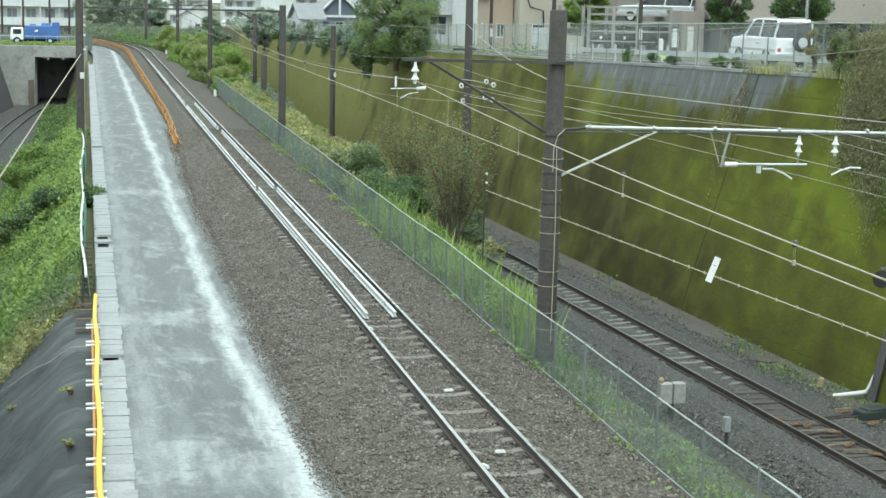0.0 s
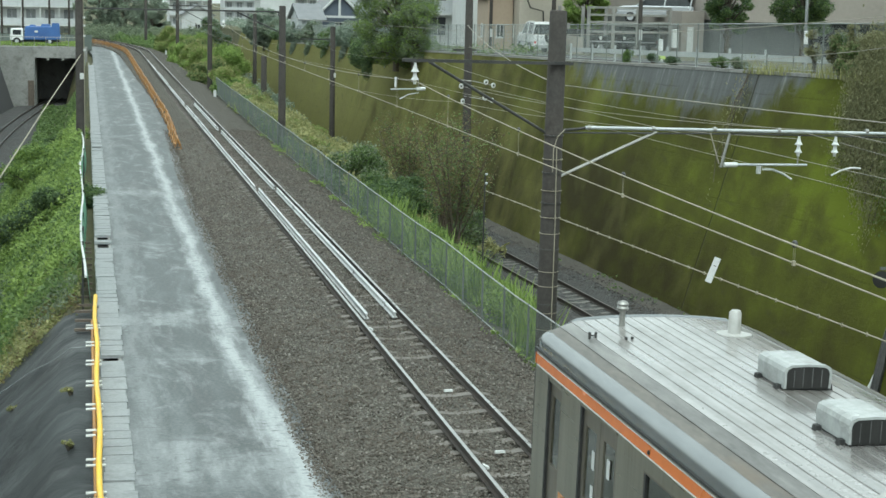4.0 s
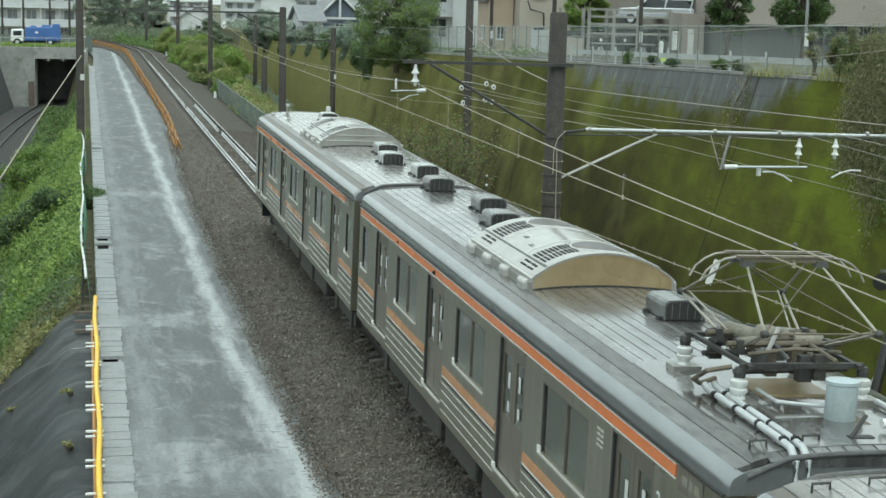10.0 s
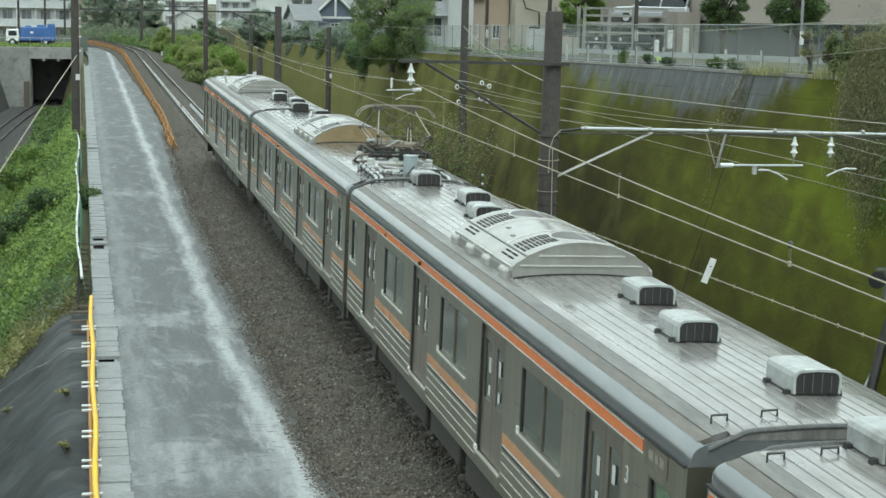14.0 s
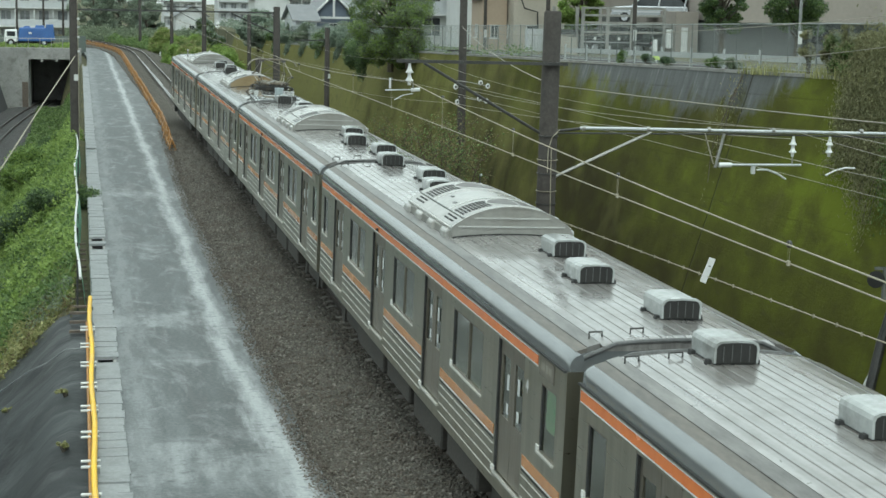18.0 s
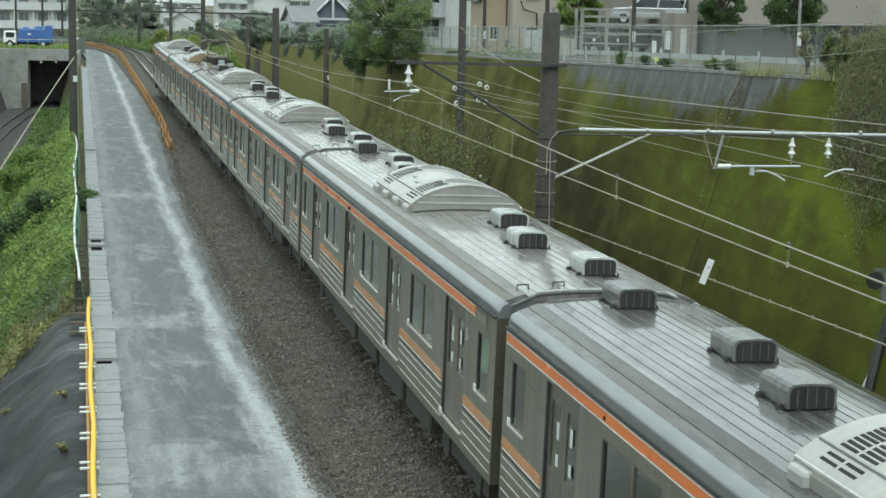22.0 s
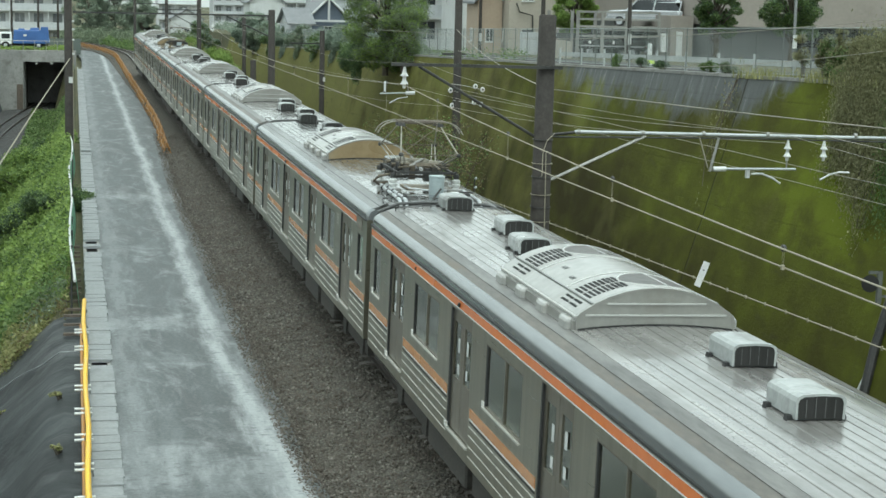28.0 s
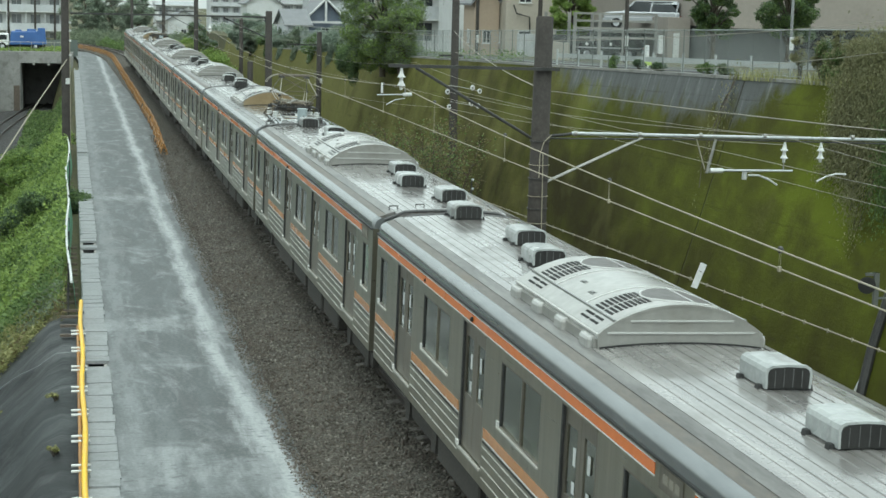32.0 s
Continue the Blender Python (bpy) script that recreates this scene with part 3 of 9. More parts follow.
def rail(parent, line, gauge_side, zf, ys, head, name="rail"):
    b = Build()
    prof = [(-0.062, -0.153), (0.062, -0.153), (0.062, -0.142), (0.012, -0.125), (0.012, -0.045), (0.033, -0.036), (0.033, -0.006), (0.026, 0.0), (-0.026, 0.0), (-0.033, -0.006), (-0.033, -0.036), (-0.012, -0.045), (-0.012, -0.125), (-0.062, -0.142)]
    path = [station(y, gauge_side * 0.5665, line, zf(y)) for y in ys]
    b.sweep(prof, path)
    n = len(prof)
    b.mi = [1 if (k % n) in (6, 7, 8) and k < n * (len(path) - 1) else 0 for k in range(len(b.f))]
    return part(name, b, (M["rail_side"], head), parent)


track = thing("track_main", "single railway track with worn shiny rails on brown ballast", "railway track", kind="structure")
rail(track, main_x, -1, lambda y: 0.0125, REACH, M["rail_head"])
rail(track, main_x, 1, lambda y: -0.0125, REACH, M["rail_head"])


def edge_x(y):
    """Where the path ends against the ballast."""
    return -2.93 + 0.6 * smooth01(y, 55, 95) - 0.4 * smooth01(y, 110, 150)


def bed_main(y):
    s = 0.17
    e = edge_x(y) - 0.04 + 0.06 * noise.noise(Vector((y * 0.7, 3, 0)))
    c = main_x(y)
    row = [(e - 0.12, -0.55), (e, -0.36)]
    xs = [e + 0.2 + (2.45 - e - 0.2) * k / 34 for k in range(35)]
    for x in xs:
        d = abs(x)
        z = -s - 0.03 if d < 1.15 else -s - 0.03 - (d - 1.15) * 0.11
        if 0.42 < d < 0.72:
            z -= 0.02
        row.append((x, z))
    row += [(2.75, -0.47), (3.3, -0.66)]
    return [(x + c, z) for x, z in row]


ys_bed = [-40, -20, 0, 10] + [14 + 0.22 * i for i in range(210)] + [60.5 + 1.0 * i for i in range(60)] + [121 + 4 * i for i in range(30)]
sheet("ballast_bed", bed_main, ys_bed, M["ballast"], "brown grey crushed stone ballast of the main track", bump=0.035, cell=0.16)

# sleepers of the main track
sl = Build()
sl.prism([(-0.9, -0.24), (0.9, -0.24), (0.9, -0.16), (0.75, -0.125), (0.45, -0.12), (0.2, -0.15), (-0.2, -0.15), (-0.45, -0.12), (-0.75, -0.125), (-0.9, -0.16)], -0.11, 0.11)
sleeper_mesh = sl.mesh("sleeper", M["sleeper"])
rng = random.Random(4)
y = 15.0
while y < 128:
    part("sleeper", sleeper_mesh, None, track, at=pose(main_x(y) + rng.uniform(-0.03, 0.03), y, -0.045 + rng.uniform(-0.028, 0.014), 0, rng.uniform(-0.6, 0.6), rng.uniform(-1.2, 1.2)))
    y += 0.655

# ---- concrete path beside the track ----
def path_row(y):
    e = edge_x(y) + 0.1 * noise.noise(Vector((y * 0.35, 7, 0))) + 0.07 * noise.noise(Vector((y * 2.1, 9, 0)))
    c = main_x(y) if y > 186 else 0.0
    if y > 150:
        e -= 0.012 * (y - 150)
    return [(-6.06 + c, -0.6), (-6.06 + c, -0.2), (-5.2 + c, -0.205), (-4.4 + c, -0.215), (e - 0.3 + c, -0.24), (e + c, -0.285), (e + c + 0.02, -0.6)]


sheet("pavement", path_row, [-40, -10, 5] + [12 + 0.5 * i for i in range(180)] + [103 + 3 * i for i in range(36)], M["slab"], "grey concrete service path with white slurry stains", smooth=False)

# ---- lower track in the cutting ----
low_track = thing("track_lower", "sunken single railway track with dull rusty rails", "railway track", kind="structure")
LOW_REACH = [-30 + 4 * i for i in range(52)]
rail(low_track, low_x, -1, low_z, LOW_REACH, M["rail_dull"])
rail(low_track, low_x, 1, low_z, LOW_REACH, M["rail_dull"])


def bed_low(y):
    c, z = low_x(y), low_z(y)
    fx, fz = wall_foot(y)
    row = [(c - 3.6, z - 0.5), (c - 2.9, z - 0.33), (c - 2.2, z - 0.24)]
    row += [(c - 2.0 + 4.0 * k / 20, z - 0.19 + (0.075 if 3.4 < abs(k - 10) < 7.5 else -0.03 if abs(k - 10) > 7.5 else 0.0)) for k in range(21)]
    row += [(c + 2.4, z - 0.25), (fx - 0.1, z - 0.27), (fx + 0.1, z - 0.28)]
    return row


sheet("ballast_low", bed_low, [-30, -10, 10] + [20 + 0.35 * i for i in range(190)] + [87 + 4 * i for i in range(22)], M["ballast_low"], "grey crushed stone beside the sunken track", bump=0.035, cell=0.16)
sleeper_low_mesh = sl.mesh("sleeper", M["sleeper_low"])
timber_sleeper_mesh = Build().box(-1.15, -0.1, -0.26, 1.3, 0.1, -0.125, taper=0.008).mesh("sleeper", M["timber_dark"])
sheet("wall_foot_dirt", lambda y: [(wall_foot(y)[0] - 1.0 + 0.12 * noise.noise(Vector((y * 0.6, 2, 0))), low_z(y) - 0.27), (wall_foot(y)[0] - 0.75, low_z(y) - 0.21), (wall_foot(y)[0] - 0.3, low_z(y) - 0.2), (wall_foot(y)[0] + 0.15, low_z(y) - 0.17)], [14 + 0.6 * i for i in range(140)], M["dirt"], "strip of brown dirt along the wall foot", bump=0.05, cell=0.4)
rng = random.Random(5)
y = 24.0
while y < 92:
    wooden = y < 39.6
    part("sleeper", timber_sleeper_mesh if wooden else sleeper_low_mesh, None, low_track, "dark wooden sleeper" if wooden else "", at=pose(low_x(y) + rng.uniform(-0.03, 0.03) + (0.18 if wooden else 0), y, low_z(y) - 0.038 + rng.uniform(-0.022, 0.014), 0, 0, 1.5 + rng.uniform(-1, 1)))
    y += 0.56 if wooden else 0.655

# ---- western sunken track ----
west_track = thing("track_west", "sunken curved railway track leading into a tunnel", "railway track", kind="structure")
WEST_REACH = [0 + 4 * i for i in range(58)]
rail(west_track, west_x, -1, lambda y: WEST_Z, WEST_REACH, M["rail_dull"])
rail(west_track, west_x, 1, lambda y: WEST_Z, WEST_REACH, M["rail_dull"])
sheet("ballast_west", lambda y: [(west_x(y) + d, WEST_Z - 0.18 - h) for d, h in ((-3.2, 0.2), (-2.2, 0.05), (-1, 0), (0, 0), (1, 0), (2, 0.05), (3, 0.2))], WEST_REACH, M["ballast_low"], "grey ballast of the western track")

# ---- retaining wall ----
def wall_row(y):
    fx, fz = wall_foot(y)
    t = top_z(y) - 0.02
    return [(fx + BATTER * (z - fz), z) for z in [fz - 0.5 + (t - fz + 0.5) * k / 16 for k in range(17)]]


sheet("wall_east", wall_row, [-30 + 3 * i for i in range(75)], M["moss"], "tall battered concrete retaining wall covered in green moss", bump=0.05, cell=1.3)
cop = Build()
cop.sweep([(-0.04, -0.05), (0.5, -0.05), (0.5, 0.05), (-0.04, 0.05)], [(wall_at(y, top_z(y)), y, top_z(y), 0.026) for y in [-30 + 3 * i for i in range(75)]])
solid("wall_coping", cop, M["concrete"], "grey concrete coping on the retaining wall", kind="structure")


# ---- train ----
def train_materials():
    m, n, l, b = shader("stainless side", 0.3, 0.85)
    v = coords(n, l, (1, 1, 1), True)
    streak = fuzz(n, l, coords(n, l, (1, 2.5, 0.15), True), 2.2, 5, 0.6)
    fine = fuzz(n, l, coords(n, l, (1, 0.15, 8), True), 6, 4)
    l.new(ramp(n, l, streak, (0.35, (0.295, 0.28, 0.222)), (0.65, (0.38, 0.362, 0.293))), b.inputs["Base Color"])
    l.new(ramp(n, l, fine, (0.3, 0.27), (0.7, 0.33)), b.inputs["Roughness"])
    M["steel_side"] = m
    def wet_roof(name, dark, mid, pale, grime, film=1.7):
        """Painted roof under a film of rain, streaked along the car."""
        m, n, l, b = shader(name, 0.3, 0.0)
        b.inputs["Coat Weight"].default_value = 1.0
        b.inputs["Coat IOR"].default_value = film
        long = fuzz(n, l, coords(n, l, (5, 0.1, 1), True), 1.4, 4, 0.6)
        spot = fuzz(n, l, coords(n, l, (1, 0.6, 1), True), 1.3, 6, 0.7)
        rain = fuzz(n, l, coords(n, l, (2, 0.8, 1), True), 2.6, 5, 0.6)
        c = ramp(n, l, long, (0.33, dark), (0.52, mid), (0.7, pale))
        c = mix(n, l, ramp(n, l, spot, (0.5, 0.0), (0.7, 0.6)), c, grime)
        l.new(c, b.inputs["Base Color"])
        l.new(ramp(n, l, spot, (0.35, 0.2), (0.65, 0.42)), b.inputs["Roughness"])
        l.new(ramp(n, l, rain, (0.38, 0.03), (0.62, 0.2)), b.inputs["Coat Roughness"])
        return m
    M["roof"] = wet_roof("grey painted roof", (0.148, 0.14, 0.135), (0.226, 0.215, 0.206), (0.325, 0.312, 0.30), (0.125, 0.108, 0.09))
    M["roof_grimy"] = wet_roof("grimy wet roof", (0.045, 0.046, 0.046), (0.092, 0.092, 0.09), (0.17, 0.169, 0.164), (0.05, 0.043, 0.036), 1.5)
    m, n, l, b = shader("wet roof plate", 0.2, 0.2)
    b.inputs["Coat Weight"].default_value = 0.9
    b.inputs["Coat Roughness"].default_value = 0.06
    spot = fuzz(n, l, coords(n, l, (1.2, 0.5, 1), True), 1.3, 6, 0.62, 0.6)
    l.new(ramp(n, l, spot, (0.36, (0.065, 0.054, 0.042)), (0.5, (0.12, 0.118, 0.114)), (0.66, (0.24, 0.243, 0.243))), b.inputs["Base Color"])
    l.new(ramp(n, l, spot, (0.4, 0.1), (0.6, 0.36)), b.inputs["Roughness"])
    M["roof_plate"] = m
    m, n, l, b = shader("stained roof edge", 0.3, 0.3)
    long = fuzz(n, l, coords(n, l, (3, 0.5, 1), True), 1.2, 6, 0.7)
    l.new(ramp(n, l, long, (0.34, (0.09, 0.086, 0.082)), (0.5, (0.175, 0.169, 0.162)), (0.66, (0.27, 0.26, 0.247))), b.inputs["Base Color"])
    M["roof_edge"] = m
    M["roof_edge_wet"] = surf("wet dark roof edge", (0.045, 0.044, 0.043), (0.14, 0.138, 0.134), 0.9, 0.2, 0.2, bump=0.0, local=True, stretch=(2, 0.4, 1), stain=(0.08, 0.068, 0.055))
    M["roof_mossy"] = surf("mottled brown roof gully", (0.082, 0.075, 0.068), (0.18, 0.163, 0.142), 1.1, 0.4, 0.1, bump=0.1, local=True, stretch=(2, 0.5, 1), stain=(0.15, 0.115, 0.082))
    M["shoulder"] = surf("pale roof shoulder", (0.25, 0.262, 0.27), (0.35, 0.362, 0.37), 1.0, 0.2, 0.5, bump=0.0, local=True, stretch=(1, 0.2, 1))
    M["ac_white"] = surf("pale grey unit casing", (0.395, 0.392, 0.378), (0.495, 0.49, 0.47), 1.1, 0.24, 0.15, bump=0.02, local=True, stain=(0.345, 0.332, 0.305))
    # darker tone for the unit's skirt, end rim and plain end panel
    M["ac_side"] = surf("darker casing side", (0.25, 0.246, 0.23), (0.335, 0.328, 0.306), 1.2, 0.35, 0.1, bump=0.03, local=True, stain=(0.22, 0.205, 0.18))
    M["ac_bright"] = surf("white moulded casing", (0.45, 0.448, 0.435), (0.55, 0.546, 0.53), 1.4, 0.28, bump=0.02, local=True)
    M["ac_grey"] = surf("grey unit casing", (0.24, 0.242, 0.235), (0.32, 0.322, 0.312), 1.1, 0.22, bump=0.02, local=True, stain=(0.22, 0.21, 0.19))
    M["roof_edge_dark"] = surf("dark damp roof edge", (0.08, 0.08, 0.08), (0.19, 0.188, 0.184), 0.9, 0.22, 0.2, bump=0.0, local=True, stretch=(2, 0.4, 1), stain=(0.105, 0.085, 0.068))
    M["vent_grey"] = surf("grey ventilator casing", (0.31, 0.325, 0.322), (0.45, 0.465, 0.46), 1.6, 0.2, bump=0.03, local=True, stain=(0.2, 0.2, 0.19))
    M["vent_dull"] = surf("sooty ventilator casing", (0.09, 0.094, 0.093), (0.175, 0.18, 0.178), 1.8, 0.2, bump=0.03, local=True, stain=(0.1, 0.1, 0.097))
    M["can_blue"] = surf("pale blue grey paint", (0.36, 0.42, 0.44), (0.46, 0.52, 0.54), 3, 0.4, bump=0.02, local=True, stain=(0.27, 0.29, 0.29))
    M["fan_dark"] = surf("dim fan mesh", (0.06, 0.054, 0.05), (0.115, 0.104, 0.097), 2, 0.35, 0.0, bump=0.1, local=True)
    M["vent_face"] = surf("dim ventilator face", (0.012, 0.012, 0.011), (0.032, 0.031, 0.03), 5, 0.5, bump=0.1, local=True, stretch=(6, 1, 0.4))
    M["panto_tan"] = surf("dull tan casting", (0.13, 0.12, 0.095), (0.27, 0.25, 0.2), 4, 0.6, bump=0.15, local=True)
    M["arm_tube"] = surf("weathered pale tube", (0.24, 0.222, 0.185), (0.39, 0.37, 0.32), 5, 0.4, 0.3, bump=0.05, local=True, stain=(0.16, 0.14, 0.11))
    M["strip"] = surf("worn brown strip", (0.16, 0.13, 0.10), (0.34, 0.3, 0.26), 4, 0.45, 0.3, bump=0.05, local=True)
    M["ac_rust"] = surf("rust stained casing", (0.25, 0.185, 0.10), (0.36, 0.28, 0.165), 0.7, 0.35, bump=0.03, local=True, stain=(0.36, 0.335, 0.28))
    M["stripe"] = surf("orange band", (0.66, 0.17, 0.035), (0.76, 0.215, 0.05), 1.0, 0.22, bump=0.0, local=True)
    M["band"] = surf("amber band", (0.44, 0.195, 0.065), (0.54, 0.25, 0.09), 1.0, 0.22, bump=0.0, local=True)
    # side beads are lightened to carry the sky's glint on their upper edges
    M["bead_glint"] = surf("pressed bead with painted glint", (0.4, 0.385, 0.335), (0.5, 0.48, 0.43), 2, 0.3, 0.5, bump=0.0, local=True)
    M["floor_pale"] = surf("pale car floor", (0.3, 0.31, 0.28), (0.4, 0.41, 0.37), 3, 0.5, bump=0.0)
    M["stripe_white"] = surf("white line", (0.68, 0.67, 0.64), (0.8, 0.79, 0.76), 2, 0.5, bump=0.0, local=True)
    M["door_skin"] = surf("brushed door skin", (0.21, 0.19, 0.155), (0.30, 0.275, 0.235), 1.5, 0.42, 0.7, bump=0.02, local=True, stretch=(1, 3, 0.2))
    M["seal"] = surf("dark window seal", (0.02, 0.02, 0.02), (0.05, 0.05, 0.05), 4, 0.6, bump=0.0)
    M["frame_pale"] = surf("pale window frame", (0.62, 0.6, 0.56), (0.75, 0.73, 0.69), 2, 0.4, 0.5, bump=0.0)
    M["inside"] = surf("cream interior panel", (0.55, 0.56, 0.5), (0.66, 0.66, 0.6), 2, 0.6, bump=0.0)
    M["seat_cloth"] = surf("dull seat cloth", (0.12, 0.16, 0.12), (0.22, 0.27, 0.2), 4, 0.9, bump=0.1)
    M["under"] = surf("grimy underframe", (0.025, 0.023, 0.021), (0.075, 0.068, 0.06), 3, 0.8, bump=0.3)
    M["wheel"] = surf("worn wheel steel", (0.08, 0.07, 0.06), (0.2, 0.18, 0.16), 4, 0.55, 0.7, bump=0.05)
    M["grille"] = surf("dark vent grille", (0.018, 0.018, 0.018), (0.05, 0.05, 0.05), 6, 0.6, 0.1, bump=0.1)
    M["slot"] = surf("black slot", (0.008, 0.008, 0.008), (0.02, 0.02, 0.02), 6, 0.8, bump=0.0)
    M["bellows"] = surf("grey bellows", (0.07, 0.07, 0.07), (0.15, 0.15, 0.15), 3, 0.8, bump=0.2)
    M["curtain"] = surf("green blind", (0.06, 0.34, 0.17), (0.42, 0.55, 0.5), 2.2, 0.7, bump=0.0)
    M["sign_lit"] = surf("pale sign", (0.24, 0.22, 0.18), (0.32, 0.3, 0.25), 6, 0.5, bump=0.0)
    M["bronze"] = surf("brown weathered metal", (0.08, 0.068, 0.05), (0.19, 0.16, 0.12), 5, 0.6, 0.3, bump=0.1)
    m, n, l, b = shader("window glass", 0.03)
    b.inputs["Transmission Weight"].default_value = 1.0
    b.inputs["Base Color"].default_value = (0.72, 0.72, 0.56, 1)
    b.inputs["IOR"].default_value = 1.5
    v = coords(n, l)
    l.new(ramp(n, l, fuzz(n, l, v, 1.5, 4), (0.3, 0.02), (0.7, 0.1)), b.inputs["Roughness"])
    M["glass"] = m


train_materials()
DOORS = [10 - u for u in (2.77, 7.59, 12.41, 17.23)]
WINDOWS = [10 - u for u in (5.18, 10.0, 14.82)]
HALF = 9.75


def setback(cab):
    """How far doors and windows lie behind those of the leading car."""
    return 0.0 if cab == 1 else 0.08


def side_openings(cab):
    """Rows of (y0, y1, z0, z1, kind) for one side."""
    k = setback(cab)
    o = [(d - k - 0.65, d - k + 0.65, 1.20, 3.02, "door") for d in DOORS]
    o += [(w - k - 0.93, w - k + 0.93, 2.02, 2.90, "window") for w in WINDOWS]
    o += [(-9.39, -8.73, 2.05, 2.90, "end")] if cab != -1 else [(-9.2, -8.62, 1.2, 2.98, "crew")]
    o += [(8.73, 9.39, 2.05, 2.90, "end")] if cab != 1 else [(8.62, 9.2, 1.2, 2.98, "crew")]
    return sorted(o)


def holed_wall(openings, sx):
    """One connected side sheet with its door and window openings."""
    ys = sorted({-HALF, HALF} | {v for o in openings for v in o[:2]})
    zs = sorted({0.97, 3.26} | {v for o in openings for v in o[2:4]})
    full = {}
    for i in range(len(ys) - 1):
        for j in range(len(zs) - 1):
            yc, zc = (ys[i] + ys[i + 1]) / 2, (zs[j] + zs[j + 1]) / 2
            full[i, j] = not any(o[0] < yc < o[1] and o[2] < zc < o[3] for o in openings)
    b = Build()
    nz = len(zs)
    vs = [(sx * x, y, z) for x in (1.40, 1.34) for y in ys for z in zs]
    k = len(ys) * nz
    fs = []
    for (i, j), on in full.items():
        if not on:
            continue
        c = [i * nz + j, (i + 1) * nz + j, (i + 1) * nz + j + 1, i * nz + j + 1]
        fs += [tuple(c), tuple(q + k for q in reversed(c))]
        for (di, dj), (p, q) in (((-1, 0), (3, 0)), ((1, 0), (1, 2)), ((0, -1), (0, 1)), ((0, 1), (2, 3))):
            if not full.get((i + di, j + dj), False):
                fs.append((c[p], c[q], c[q] + k, c[p] + k))
    return b.add(vs, fs)


def make_car(cab, panto):
    """One stainless commuter car; its nose points to +y."""
    car = thing("train_car", "stainless steel commuter train car with orange stripe", "train car")
    for sx in (-1, 1):
        part("side_wall", holed_wall(side_openings(cab), sx), M["steel_side"], car)
    shell = Build()
    shell.box(-1.34, -HALF, 0.97, -0.45, -HALF + 0.06, 3.26)
    shell.box(0.45, -HALF, 0.97, 1.34, -HALF + 0.06, 3.26)
    shell.box(-0.45, -HALF, 2.95, 0.45, -HALF + 0.06, 3.26)
    if cab != 1:
        shell.box(-1.34, HALF - 0.06, 0.97, -0.45, HALF, 3.26)
        shell.box(0.45, HALF - 0.06, 0.97, 1.34, HALF, 3.26)
        shell.box(-0.45, HALF - 0.06, 2.95, 0.45, HALF, 3.26)
    part("end_wall", shell, M["steel_side"], car, kind="stuff")
    cap = [(-1.33, 3.262), (1.33, 3.262), (1.33, 3.43), (1.1, 3.5), (0.6, 3.58), (0, 3.61), (-0.6, 3.58), (-1.1, 3.5), (-1.33, 3.43)]
    for ye in (-HALF + 0.025,) if cab == 1 else (-HALF + 0.025, HALF - 0.065):
        part("roof_end", Build().prism(cap, ye, ye + 0.04), M["shoulder"], car)
    deck = Build().box(-1.33, -HALF + 0.07, 1.0, 1.33, HALF - 0.07, 1.18)
    part("floor_panel", deck, M["floor_pale"], car)
    inner = Build().box(-1.33, -HALF + 0.07, 3.06, 1.33, HALF - 0.07, 3.12)
    part("ceiling_panel", inner, M["inside"], car)
    # long bench seats between the doors
    for sx in (-1, 1):
        for w in WINDOWS:
            s = Build().box(sx * 1.31 if sx < 0 else 0.85, w - 1.6, 1.5, -0.85 if sx < 0 else 1.31, w + 1.6, 1.66)
            s.box(*((-1.32, w - 1.6, 1.66, -1.2, w + 1.6, 2.02) if sx < 0 else (1.2, w - 1.6, 1.66, 1.32, w + 1.6, 2.02)))
            part("bench_seat", s, M["seat_cloth"], car)
    # roof
    def arc(t):
        return 3.645 - 0.075 * (t / 1.12) ** 2 - 0.01 * (t / 1.12) ** 4
    for sx in (-1, 1):
        sh = Build()
        prof = [(1.405, 3.262), (1.405, 3.335), (1.395, 3.39), (1.37, 3.43), (1.33, 3.46), (1.285, 3.482), (1.25, 3.46), (1.25, 3.262)]
        ends = [(HALF, 0.93), (HALF - 0.03, 0.965), (HALF - 0.10, 0.99), (HALF - 0.22, 1.0)]
        sts = [(-y, k) for y, k in ends] + [(y, k) for y, k in reversed(ends)]
        n = len(prof)
        vs = [(sx * px * (0.35 * k + 0.65), y, 3.262 + (pz - 3.262) * (k - 0.0)) for y, k in sts for px, pz in prof]
        fs = [(i * n + j, i * n + (j + 1) % n, (i + 1) * n + (j + 1) % n, (i + 1) * n + j) for i in range(len(sts) - 1) for j in range(n)]
        fs += [tuple(range(n)), tuple(range((len(sts) - 1) * n, len(sts) * n))]
        part("roof_shoulder", sh.add(vs, fs), M["shoulder"], car, smooth=True)
        ed = Build()
        ed.prism([(sx * a, b2) for a, b2 in [(1.30, 3.44), (1.29, 3.482), (1.165, 3.524), (1.16, 3.45)]], -HALF + 0.09, HALF - 0.09)
        part("roof_gully", ed, M["roof_edge_dark" if panto else "roof_mossy"], car, "" if panto else "mottled brown gully")
        ed = Build()
        ed.prism([(sx * a, b2) for a, b2 in [(1.163, 3.45), (1.163, 3.534), (1.12, 3.549), (1.02, 3.579), (1.01, 3.5)]], -HALF + 0.09, HALF - 0.09)
        part("roof_edge", ed, M["roof_edge_wet" if panto else "roof_edge"], car)
    prof = []
    k = -1.01
    while k < 1.0:
        z = arc(k)
        prof += [(k, z), (k + 0.122, arc(k + 0.122)), (k + 0.127, arc(k + 0.127) - 0.012), (k + 0.139, arc(k + 0.139) - 0.012)]
        k += 0.144
